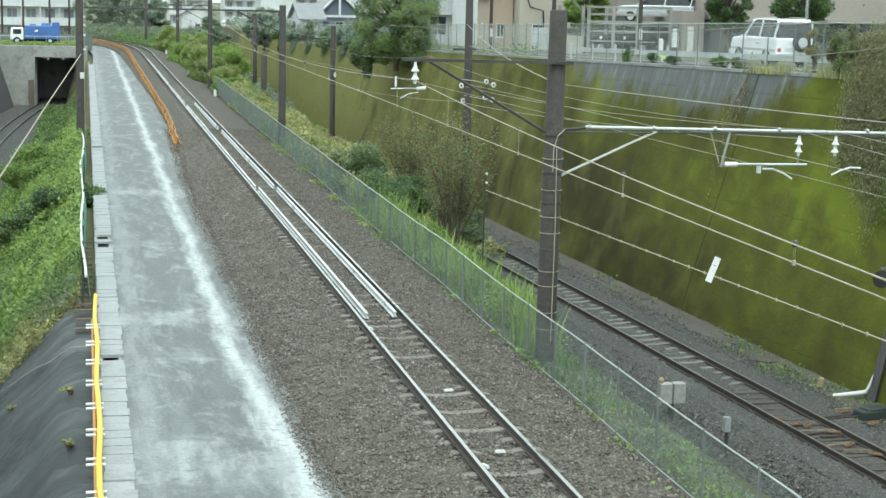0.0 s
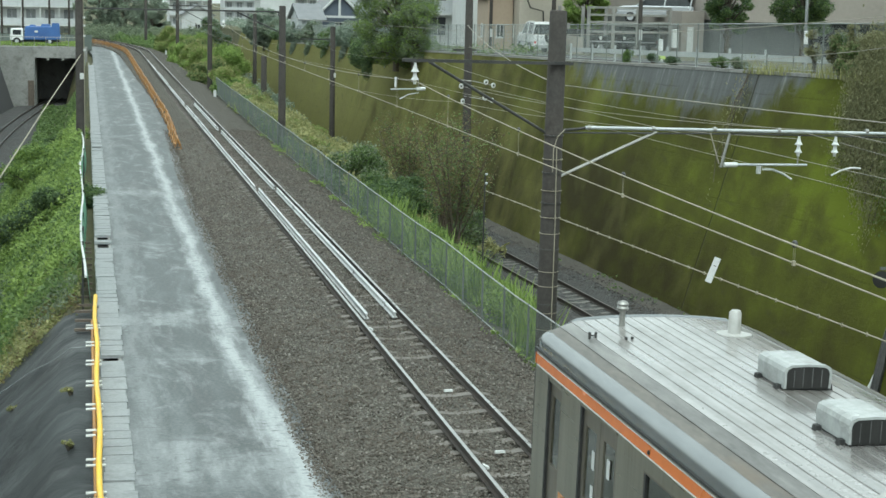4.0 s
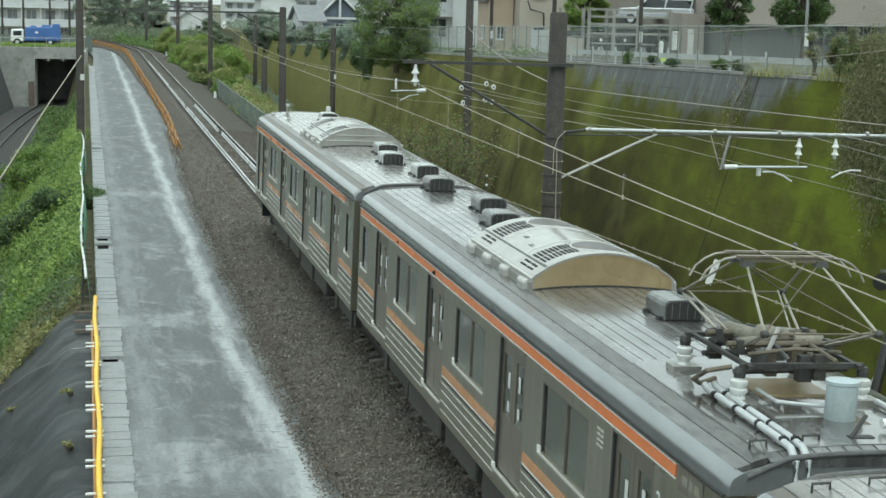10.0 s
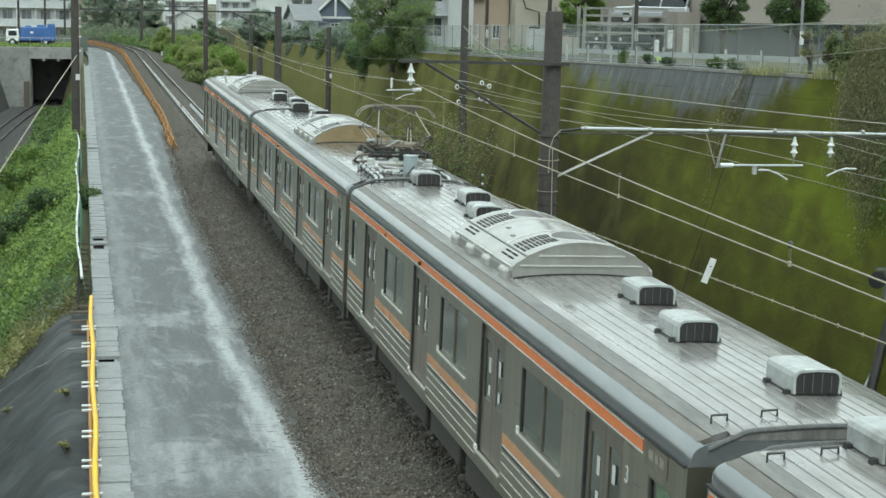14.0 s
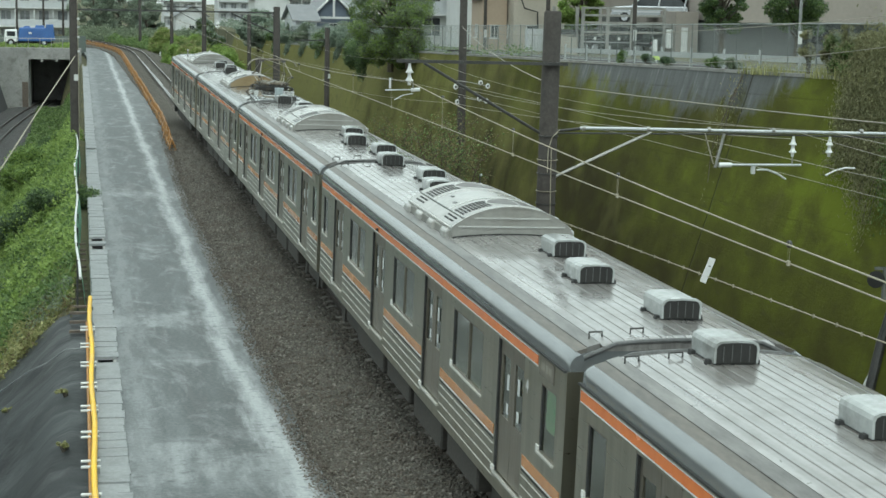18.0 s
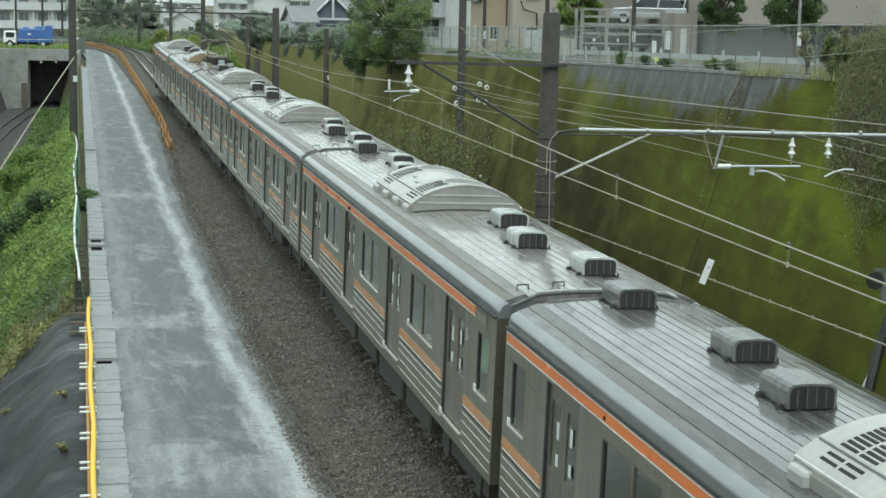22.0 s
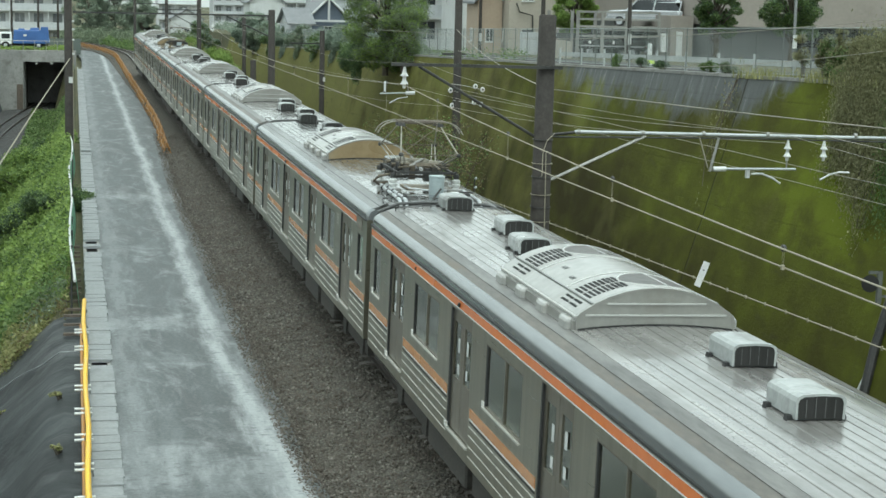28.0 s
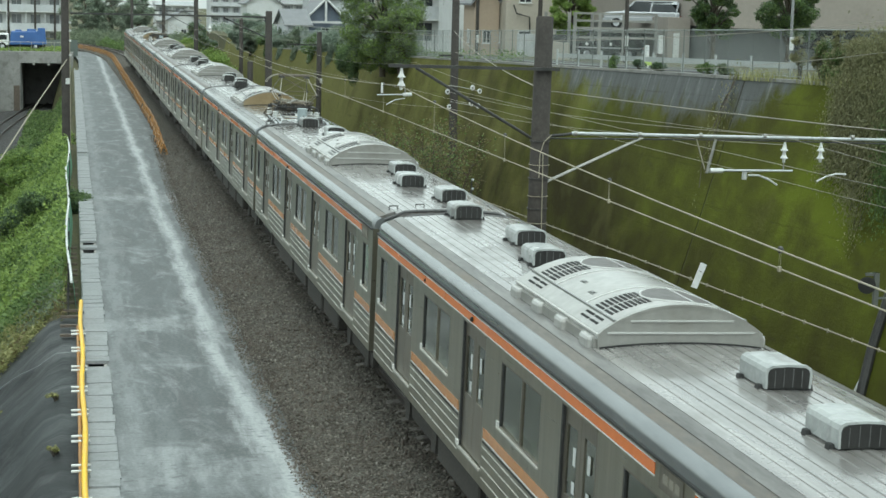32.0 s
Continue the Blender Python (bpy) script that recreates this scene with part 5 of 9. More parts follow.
def add_pantograph(car):
    """Diamond current collector over the rear bogie."""
    yc = 10 - 17.2
    base = Build()
    for sx in (-1, 1):
        base.box(sx * 0.55 - 0.025, yc - 0.85, 3.985, sx * 0.55 + 0.025, yc + 0.85, 4.025)
    for dy in (-0.75, 0.75):
        base.box(-0.62, yc + dy - 0.03, 3.98, 0.62, yc + dy + 0.03, 4.03)
    pan = part("pantograph", base, M["steel_dark"], car, "raised diamond pantograph with pale tubes")
    for sx in (-1, 1):
        for dy in (-0.75, 0.75):
            part("insulator", Build().lathe((sx * 0.62, yc + dy, 3.66), (0, 0, 1), [(0, 0.07), (0.03, 0.07), (0.05, 0.055), (0.09, 0.085), (0.12, 0.085), (0.13, 0.06), (0.16, 0.085), (0.2, 0.085), (0.21, 0.05), (0.235, 0.045)], 12), M["white"], pan, smooth=True)
            part("insulator_cap", Build().lathe((sx * 0.62, yc + dy, 3.89), (0, 0, 1), [(0, 0.055), (0.05, 0.06), (0.1, 0.05)], 10), M["steel_dark"], pan)
            part("insulator_foot", Build().box(sx * 0.62 - 0.15, yc + dy - 0.12, 3.58, sx * 0.62 + 0.15, yc + dy + 0.12, 3.675), M["galvanised"], pan)
    for sy in (-1, 1):
        part("main_shaft", Build().tube([(-0.58, yc + sy * 0.28, 4.12), (0.58, yc + sy * 0.28, 4.12)], 0.035, 8), M["bronze"], pan)
        for sx in (-1, 1):
            part("lower_arm", Build().tube([(sx * 0.42, yc + sy * 0.28, 4.10), (sx * 0.56, yc + sy * 1.13, 4.40)], 0.016, 8, 0.013), M["arm_tube"], pan)
            part("push_rod", Build().tube([(sx * 0.33, yc + sy * 0.3, 4.12), (sx * 0.50, yc + sy * 1.11, 4.42)], 0.010, 6), M["arm_tube"], pan)
            part("knee_joint", Build().lathe((sx * 0.56 - 0.04, yc + sy * 1.13, 4.40), (1, 0, 0), [(0, 0.025), (0.015, 0.038), (0.065, 0.038), (0.08, 0.025)], 10), M["steel_dark"], pan)
            part("shaft_bracket", Build().box(sx * 0.46 - 0.05, yc + sy * 0.28 - 0.07, 4.03, sx * 0.46 + 0.05, yc + sy * 0.28 + 0.07, 4.17, taper=0.02), M["steel_dark"], pan)
            part("upper_arm", Build().tube([(sx * 0.56, yc + sy * 1.13, 4.40), (sx * 0.38, yc + sy * 0.12, 4.925)], 0.015, 8, 0.012), M["arm_tube"], pan)
            part("head_shoe", Build().box(sx * 0.38 - 0.07, yc + sy * 0.15 - 0.05, 4.89, sx * 0.38 + 0.07, yc + sy * 0.15 + 0.05, 4.955, taper=0.015), M["steel_dark"], pan)
        part("knee_bar", Build().tube([(-0.56, yc + sy * 1.13, 4.40), (0.56, yc + sy * 1.13, 4.40)], 0.010, 8), M["bronze"], pan)
        part("cross_stay", Build().tube([(-0.55, yc + sy * 1.11, 4.41), (0.36, yc + sy * 0.14, 4.91)], 0.008, 6), M["bronze"], pan)
        part("cross_stay", Build().tube([(0.55, yc + sy * 1.11, 4.41), (-0.36, yc + sy * 0.14, 4.91)], 0.008, 6), M["bronze"], pan)
        bow = [(0.5, 4.985), (0.6, 4.97), (0.7, 4.925), (0.79, 4.85), (0.85, 4.74)]
        part("collector_bow", Build().tube([(-a, yc + sy * 0.15, z) for a, z in reversed(bow)] + [(a, yc + sy * 0.15, z) for a, z in bow], 0.012, 8), M["arm_tube"], pan, smooth=True)
        part("collector_strip", Build().box(-0.5, yc + sy * 0.15 - 0.028, 4.985, 0.5, yc + sy * 0.15 + 0.028, 5.006), M["strip"], pan, "worn collector strip")
        part("head_carrier", Build().box(-0.44, yc + sy * 0.15 - 0.018, 4.935, 0.44, yc + sy * 0.15 + 0.018, 4.962), M["bronze"], pan)
    part("head_tie", Build().tube([(-0.4, yc - 0.15, 4.93), (-0.4, yc + 0.15, 4.93)], 0.014, 6).tube([(0.4, yc - 0.15, 4.93), (0.4, yc + 0.15, 4.93)], 0.014, 6), M["steel_dark"], pan)
    for x, dy, ln, r, ax in ((-0.3, 0.5, 0.5, 0.085, (0.3, -0.95, 0.02)), (-0.02, 0.36, 0.36, 0.08, (0.6, -0.8, 0.0)), (0.2, -0.05, 0.3, 0.075, (0.9, -0.4, 0.0)), (-0.45, -0.2, 0.26, 0.05, (0.9, 0.3, 0.0))):
        part("spring_barrel", Build().lathe((x, yc + dy, 4.12), ax, [(0, 0.5 * r), (0.02, r), (ln - 0.03, r), (ln, 0.5 * r)], 14), M["panto_tan"], pan, smooth=True)
    for i, (xa2, ya2, xb2, yb2) in enumerate(((-0.5, -0.62, 0.5, -0.5), (-0.45, 0.55, 0.4, 0.62), (-0.55, -0.3, 0.5, 0.12), (-0.2, -0.9, 0.1, 0.9), (0.25, -0.95, 0.3, 0.85))):
        part("link_rod", Build().tube([(xa2, yc + ya2, 4.09), ((xa2 + xb2) / 2, yc + (ya2 + yb2) / 2, 4.13), (xb2, yc + yb2, 4.08)], 0.022, 6), M["steel_dark"] if i % 2 else M["bronze"], pan)
    for x, dy in ((-0.35, -0.55), (0.3, -0.5), (-0.1, -0.35), (0.42, 0.45), (-0.42, 0.35)):
        part("clevis", Build().box(x - 0.06, yc + dy - 0.08, 3.98, x + 0.06, yc + dy + 0.08, 4.12, taper=0.02), M["steel_dark"], pan)
    rp = random.Random(6)
    for i in range(14):
        x, dy = rp.uniform(-0.5, 0.5), rp.uniform(-0.75, 0.75)
        part("fitting", Build().box(x - rp.uniform(0.03, 0.09), yc + dy - rp.uniform(0.03, 0.1), rp.uniform(3.8, 3.96), x + 0.05, yc + dy + 0.06, rp.uniform(4.0, 4.12), taper=0.015), M[("steel_dark", "bronze", "under", "panto_tan")[i % 4]], pan)
    for dy in (-0.55, 0.3):
        part("under_bar", Build().tube([(-0.6, yc + dy, 3.9), (0.6, yc + dy + 0.1, 3.9)], 0.03, 6), M["under"], pan)
    part("cable_loop", Build().tube([(-0.62, yc - 0.55, 3.95), (-0.85, yc - 0.5, 3.9), (-0.92, yc - 0.35, 3.78), (-0.8, yc - 0.2, 3.7), (-0.62, yc - 0.15, 3.74)], 0.026, 8), M["bronze"], pan)
    part("tray_pipe", Build().tube([(-0.35, yc - 0.55, 3.72), (-0.36, yc - 1.05, 3.72), (0.0, yc - 1.15, 3.70), (0.35, yc - 1.1, 3.70)], 0.02, 6), M["pipe_pale"], pan)
    part("control_lever", Build().tube([(-0.3, yc - 0.6, 4.1), (0.1, yc + 0.1, 4.2), (0.45, yc + 0.5, 4.1)], 0.025, 6), M["galvanised"], pan)
    part("drip_tray", Build().box(-0.32, yc - 0.6, 3.65, 0.4, yc + 0.1, 3.675), M["ac_rust"], pan, "rusty tray under the frame")
    part("arrester_can", Build().lathe((0.09, yc - 1.45, 3.645), (0, 0, 1), [(0, 0.14), (0.01, 0.145), (0.34, 0.145), (0.35, 0.155), (0.38, 0.155), (0.385, 0.12)], 20), M["can_blue"], car, "pale blue grey canister on a stand", smooth=True)
    part("box_stand", Build().box(-0.12, yc - 1.66, 3.60, 0.3, yc - 1.26, 3.65), M["bronze"], car)
    for k, x in enumerate((-0.79, -0.68)):
        pipe = part("roof_conduit", Build().tube([(x + 0.05, yc - 0.15, 3.69), (x + 0.03, yc - 0.3, 3.67), (x, -9.3, 3.665), (x, -9.6, 3.645), (x, -9.72, 3.55), (x, -9.78, 3.35)], 0.036, 10), M["pipe_pale"], car, "pale conduit bending over the roof end", smooth=True)
        for yy in (-7.75, -8.3, -8.85, -9.4):
            part("pipe_clamp", Build().tube([(x + 0.01, yy, 3.667), (x + 0.01, yy - 0.05, 3.667)], 0.043, 10), M["slot"], pipe)
    part("roof_conduit", Build().tube([(0.72, yc - 0.9, 3.67), (0.72, -9.5, 3.65), (0.72, -9.72, 3.56), (0.72, -9.78, 3.4)], 0.034, 8), M["pipe_pale"], car, smooth=True)
    part("fuse_tube", Build().tube([(0.28, -9.1, 3.72), (0.42, -9.1, 3.72)], 0.045, 10), M["porcelain"], car)
    part("switch", Build().box(0.46, -9.2, 3.6, 0.62, -9.0, 3.74).box(0.4, -9.12, 3.74, 0.7, -9.06, 3.77), M["steel_dark"], car)
    part("ground_switch", Build().box(-0.12, -9.35, 3.6, 0.1, -9.25, 3.66).tube([(-0.1, -9.3, 3.65), (0.05, -9.25, 3.84)], 0.02, 6), M["steel_dark"], car)


def add_cab(car):
    """Cab front: black mask, lamps, aerial and whistle on the roof."""
    y = HALF
    fr = Build()
    fr.prism([(-1.34, 0.97), (1.34, 0.97), (1.34, 1.9), (-1.34, 1.9)], y - 0.06, y)
    part("front_panel", fr, M["steel_side"], car)
    mask = part("front_mask", Build().prism([(-1.39, 1.9), (1.39, 1.9), (1.39, 3.2), (1.2, 3.42), (0.7, 3.56), (-0.7, 3.56), (-1.2, 3.42), (-1.39, 3.2)], y - 0.05, y + 0.06), M["slot"], car, "black front mask")
    for sx in (-1, 1):
        part("head_lamp", Build().lathe((sx * 1.0, y, 1.45), (0, 1, 0), [(0, 0.12), (0.05, 0.12), (0.06, 0.09)], 14), M["white"], car)
        o = part("windscreen", Build().box(sx * 0.7 - 0.5, y + 0.062, 2.1, sx * 0.7 + 0.5, y + 0.068, 2.95), M["glass"], mask)
        o.visible_shadow = False
    part("end_band", Build().box(-1.41, y - 0.02, 3.07, 1.41, y + 0.01, 3.2), M["stripe"], car)
    part("skirt", Build().box(-1.2, y - 0.3, 0.3, 1.2, y - 0.05, 0.97), M["slot"], car)
    part("aerial", Build().lathe((0.62, 10 - 1.25, 3.61), (0, 0, 1), [(0, 0.2), (0.03, 0.2), (0.035, 0.075), (0.28, 0.07), (0.31, 0.05)], 16), M["ac_white"], car, "pale roof aerial on a round plate", smooth=True)
    part("whistle", Build().lathe((-0.55, 10 - 0.75, 3.61), (0, 0, 1), [(0, 0.045), (0.01, 0.036), (0.2, 0.034), (0.21, 0.058), (0.235, 0.072), (0.26, 0.058), (0.285, 0.07), (0.31, 0.056), (0.325, 0.025)], 14), M["galvanised"], car, "grey roof whistle", smooth=True)
    for x, yb in ((-1.03, 8.8), (-0.69, 8.54)):
        part("roof_bracket", Build().box(x - 0.045, yb - 0.02, 3.55, x - 0.025, yb + 0.02, 3.645).box(x + 0.025, yb - 0.02, 3.55, x + 0.045, yb + 0.02, 3.645).box(x - 0.045, yb - 0.006, 3.6, x + 0.045, yb + 0.006, 3.612), M["steel_dark"], car)


car_cab = make_car(1, False)
add_cab(car_cab)
car_mid = make_car(0, False)
car_pan = make_car(0, True)
add_pantograph(car_pan)


def widen(car, k=1.05):
    """Bring the body to its full width."""
    for ob in car.children_recursive:
        ob.data.transform(Matrix.Diagonal((k, 1, 1, 1)))


for c in (car_cab, car_mid, car_pan):
    widen(c)
tagged(car_cab, "stainless commuter train cab car with orange stripe", group="cars of the commuter train")
tagged(car_mid, "stainless commuter train car with ribbed grey roof and orange stripe", group="cars of the commuter train")
tagged(car_pan, "stainless commuter train motor car carrying a raised pantograph", group="cars of the commuter train")
cars = [car_cab, car_pan, car_mid]
for kind in (car_mid, car_mid, car_pan, car_mid):
    cars.append(copy_thing(kind, pose(0, 0, 0)))
tail = make_car(-1, False)
widen(tail)
tagged(tail, "stainless commuter train tail car with a crew door and orange stripe", group="cars of the commuter train")
cars.append(tail)
# numerals beside the last door of each car
for i, c in enumerate(cars):
    txt = bpy.data.curves.new("car_numeral", "FONT")
    txt.body, txt.size, txt.align_x, txt.extrude = str(i + 1), 0.26, "CENTER", 0.002
    txt.materials.append(M["white"])
    o = new("car_numeral", txt)
    o.parent = c
    o.matrix_basis = pose(-1.474, -8.12, 2.62, 90, 0, -90)


# ---- poles and overhead line ----
def pole(name, x, y, z0, z1, r0, r1, label, group="", lean=0.0):
    t = thing(name, label, "pole", pose(x, y, z0, 0, lean, 0), group)
    b = Build().lathe((0, 0, -0.3), (0, 0, 1), [(0, r0), (z1 - z0 + 0.26, r1), (z1 - z0 + 0.3, r1 * 0.85)], 20)
    part("shaft", b, M["pole"], t, smooth=True)
    return t


def insulator(parent, x, y, z, n=2, r=0.11, axis=(0, 0, -1), mat="porcelain"):
    prof = [(0, 0.025), (0.06, 0.03)]
    for i in range(n):
        h = 0.06 + i * 0.17
        prof += [(h, 0.036), (h + 0.055, 0.045), (h + 0.09, r * 0.72), (h + 0.12, r), (h + 0.132, r), (h + 0.135, 0.04)]
    prof += [(0.06 + n * 0.17 + 0.05, 0.03)]
    return part("insulator", Build().lathe((x, y, z), axis, prof, 14), M[mat], parent, "white porcelain insulator", smooth=True)


# the large pole beside the fence
PY = 33.5
big = pole("catenary_pole", 2.97, PY, -0.6, 7.2, 0.225, 0.185, "tall dark concrete catenary pole with steel bands", "catenary poles", lean=0.5)
for z in (0.9, 2.1, 3.1, 3.75, 4.55):
    part("pole_band", Build().lathe((0, 0, z + 0.6), (0, 0, 1), [(0, 0.222), (0.025, 0.222)], 20), M["steel_dark"], big)
for z in (0.35, 0.72, 1.3, 1.62, 2.45, 2.8, 3.38, 4.05):
    part("wire_hoop", Build().lathe((0, 0, z + 0.6), (0, 0, 1), [(0, 0.224), (0.012, 0.224)], 20), M["wire_pale"], big)
part("cable_conduit", Build().tube([(0.05, -0.235, 0.7), (0.05, -0.225, 3.2), (0.02, -0.21, 4.9)], 0.011, 6), M["wire_pale"], big)
part("cable_loop", Build().tube([(0.22, -0.1, 5.3), (0.02, -0.24, 5.15), (-0.06, -0.26, 4.9), (-0.06, -0.25, 4.4)], 0.010, 6), M["wire_pale"], big)
# west arm over the main track
part("west_arm", Build().box(-3.37, -0.26, 6.665, 0.3, -0.2, 6.73).box(-0.2, -0.2, 6.67, 0.2, -0.1, 6.72), M["steel_dark"], big)
part("arm_strut", Build().tube([(-2.75, 0, 6.66), (-0.15, 0, 5.2)], 0.032, 8), M["steel_dark"], big)
insulator(big, -3.05, 0, 6.64, 2, 0.088)
part("steady_arm", Build().tube([(-3.5, 0.3, 6.06), (-2.85, 0.3, 6.08)], 0.014, 8), M["pipe_pale"], big, "pale steady arm")
part("steady_insulator", Build().tube([(-2.95, 0.3, 6.075), (-2.76, 0.3, 6.085)], 0.04, 10), M["porcelain"], big)
part("registration_arm", Build().tube([(-3.3, 0.3, 5.86), (-3.12, 0.3, 5.96), (-2.9, 0.3, 6.0)], 0.01, 6), M["pipe_pale"], big)
part("steady_hanger", Build().tube([(-3.4, 0.3, 6.1), (-3.4, 0.3, 6.32)], 0.022, 8), M["porcelain"], big)
part("drop_tube", Build().tube([(-2.9, 0.3, 6.09), (-2.95, 0.15, 6.3), (-3.05, 0, 6.34)], 0.013, 8), M["galvanised"], big)
# east beam over the sunken track
part("east_beam", Build().tube([(0.15, 0, 5.27), (0.5, 0, 5.30), (0.72, 0, 5.33)], 0.03, 8), M["steel_dark"], big)
part("east_beam", Build().tube([(0.7, 0, 5.335), (9.6, 0, 5.27)], 0.037, 12), M["pipe_pale"], big, "long pale beam pipe")
for x in (0.75, 2.2, 3.6, 5.1, 7.2):
    part("beam_collar", Build().tube([(x, 0, 5.33), (x + 0.07, 0, 5.33)], 0.055, 12), M["galvanised"], big)
part("beam_cable", Build().tube([(0.2, 0.02, 5.22), (4.5, 0.02, 5.24), (9.5, 0.02, 5.18)], 0.02, 6), M["wire_dark"], big)
for d in (-0.045, 0.045):
    part("beam_brace", Build().tube([(0.12, d, 4.26), (2.3, d, 5.26)], 0.022, 8), M["galvanised"], big)
part("drop_post", Build().tube([(4.0, 0, 5.25), (3.83, 0, 4.5)], 0.034, 8), M["galvanised"], big)
part("drop_stay", Build().tube([(3.55, 0, 5.25), (3.78, 0, 4.58)], 0.014, 6), M["wire"], big)
part("post_insulator", Build().tube([(3.9, 0, 4.56), (4.2, 0, 4.565)], 0.055, 10), M["porcelain"], big)
part("low_steady_arm", Build().tube([(4.15, 0, 4.565), (5.85, 0, 4.57)], 0.026, 8), M["pipe_pale"], big, "pale steady arm")
for x in (5.63, 6.5):
    insulator(big, x, 0, 5.21, 2, 0.085)
part("hanger_rod", Build().tube([(5.63, 0, 4.75), (5.63, 0, 4.56)], 0.016, 6), M["galvanised"], big)
part("registration_arm", Build().tube([(4.85, 0.1, 4.45), (5.1, 0.1, 4.45), (5.35, 0.1, 4.36), (5.55, 0.1, 4.24)], 0.022, 8), M["white"], big)
part("arm_clip", Build().box(4.72, 0.06, 4.36, 4.8, 0.14, 4.54), M["porcelain"], big)
part("registration_arm", Build().tube([(6.5, 0.1, 4.33), (6.72, 0.1, 4.44), (6.95, 0.1, 4.5), (7.2, 0.1, 4.49)], 0.022, 8), M["white"], big)

# further poles along the main track
for k, (y, top) in enumerate(((84.0, 6.62), (131.0, 7.2), (178.0, 7.4), (214.0, 7.4))):
    x = 3.1 if k == 0 else (2.85 if k < 3 else main_x(214) + 3.0)
    far = pole("catenary_pole", x, y, -0.7, top, 0.2, 0.17, "dark concrete catenary pole", "catenary poles")
    if k == 0:
        part("portal_beam", Build().box(-10.1, -0.06, 6.97, 0.0, 0.06, 7.05), M["steel_dark"], far, "dark beam spanning the tracks")
        part("arm_strut", Build().tube([(-2.3, 0, 6.95), (-0.1, 0, 5.95)], 0.035, 8), M["steel_dark"], far)
    else:
        part("west_arm", Build().box(-3.2, -0.05, 6.6, -0.1, 0.05, 6.68), M["steel_dark"], far)
        part("arm_strut", Build().tube([(-2.6, 0, 6.6), (-0.1, 0, 5.3)], 0.03, 6), M["steel_dark"], far)
    insulator(far, -3.0, 0, 6.6, 2, 0.12)
# western pole
wp = pole("catenary_pole", -7.03, 84.0, -0.8, 9.0, 0.22, 0.18, "dark catenary pole with a small white plate", "catenary poles")
part("white_plate", Build().box(0.0, -0.25, 3.6, 0.2, -0.22, 3.9), M["white"], wp, "small white plate")
part("pole_cable", Build().tube([(0.21, -0.1, 0.3), (0.22, -0.1, 4.0), (0.2, -0.1, 9.0)], 0.02, 6), M["wire_pale"], wp)
for z in (5.0, 5.7, 6.2, 6.6):
    part("cleat", Build().lathe((0.24, -0.1, z), (0, 0, 1), [(0, 0.06), (0.1, 0.06)], 8), M["porcelain"], wp)
guy = Build().tube([(-6.95, 84, 4.03), (-8.5, 71, 2.2), (-9.77, 60, 0.62), (-12.6, 36, -3.2)], 0.028, 6)
solid("guy_cable", guy, M["wire_pale"], "pale stay cable running down from the western pole", "cable")

# poles of the sunken track
cp = pole("catenary_pole", 10.78, 75.0, -3.3, 8.6, 0.22, 0.17, "dark pole with white disc insulators by the mossy wall", "catenary poles")
part("cross_arm", Build().box(-0.75, -0.06, 8.1, 0.35, 0.0, 8.18), M["steel_dark"], cp)
for a, z in ((-0.35, 6.45), (0.85, 6.65), (1.2, 6.5), (0.8, 5.9), (1.15, 5.8), (-0.25, 5.75)):
    part("disc_insulator", Build().lathe((a, -0.1, z), (0.35, -0.9, 0.1), [(0, 0.03), (0.02, 0.125), (0.05, 0.125), (0.06, 0.06), (0.03, 0.045)], 16), M["porcelain"], cp, "white disc insulator", smooth=True)
    part("insulator_cap", Build().lathe((a, -0.1, z), (0.35, -0.9, 0.1), [(0.02, 0.05), (0.075, 0.048), (0.085, 0.03)], 10), M["steel_dark"], cp)
part("insulator_link", Build().tube([(-0.3, -0.15, 6.75), (0.2, -0.2, 6.7), (1.2, -0.15, 6.5)], 0.02, 6), M["galvanised"], cp)
part("insulator_link", Build().tube([(-0.2, -0.15, 6.0), (0.4, -0.2, 5.9), (1.2, -0.15, 5.75)], 0.02, 6), M["galvanised"], cp)
cp2 = pole("catenary_pole", 9.55, 110.0, -3.9, 5.0, 0.2, 0.17, "dark pole beside the mossy wall", "catenary poles")
part("white_plate", Build().box(0.05, -0.22, 5.5, 0.2, -0.2, 5.8), M["white"], cp2)
part("cross_arm", Build().box(-2.2, -0.05, 8.0, 0.1, 0.05, 8.08), M["steel_dark"], cp2)
pole("catenary_pole", 8.3, 150.0, -4.2, 5.2, 0.2, 0.17, "dark pole beside the mossy wall", "catenary poles")
pole("catenary_pole", 6.6, 126.0, -3.9, 2.3, 0.24, 0.22, "short pale capped pole in the bushes", "catenary poles")


def span(name, pts, r, mat, label, sag=0.0, n=10, category="overhead wire"):
    """A wire through the points, hanging by sag between each two."""
    out = []
    for a, b in zip(pts, pts[1:]):
        a, b = Vector(a), Vector(b)
        for i in range(n):
            t = i / n
            q = a.lerp(b, t)
            q.z -= sag * 4 * t * (1 - t)
            out.append(q)
    out.append(Vector(pts[-1]))
    return solid(name, Build().tube(out, r, 6), M[mat], label, category)


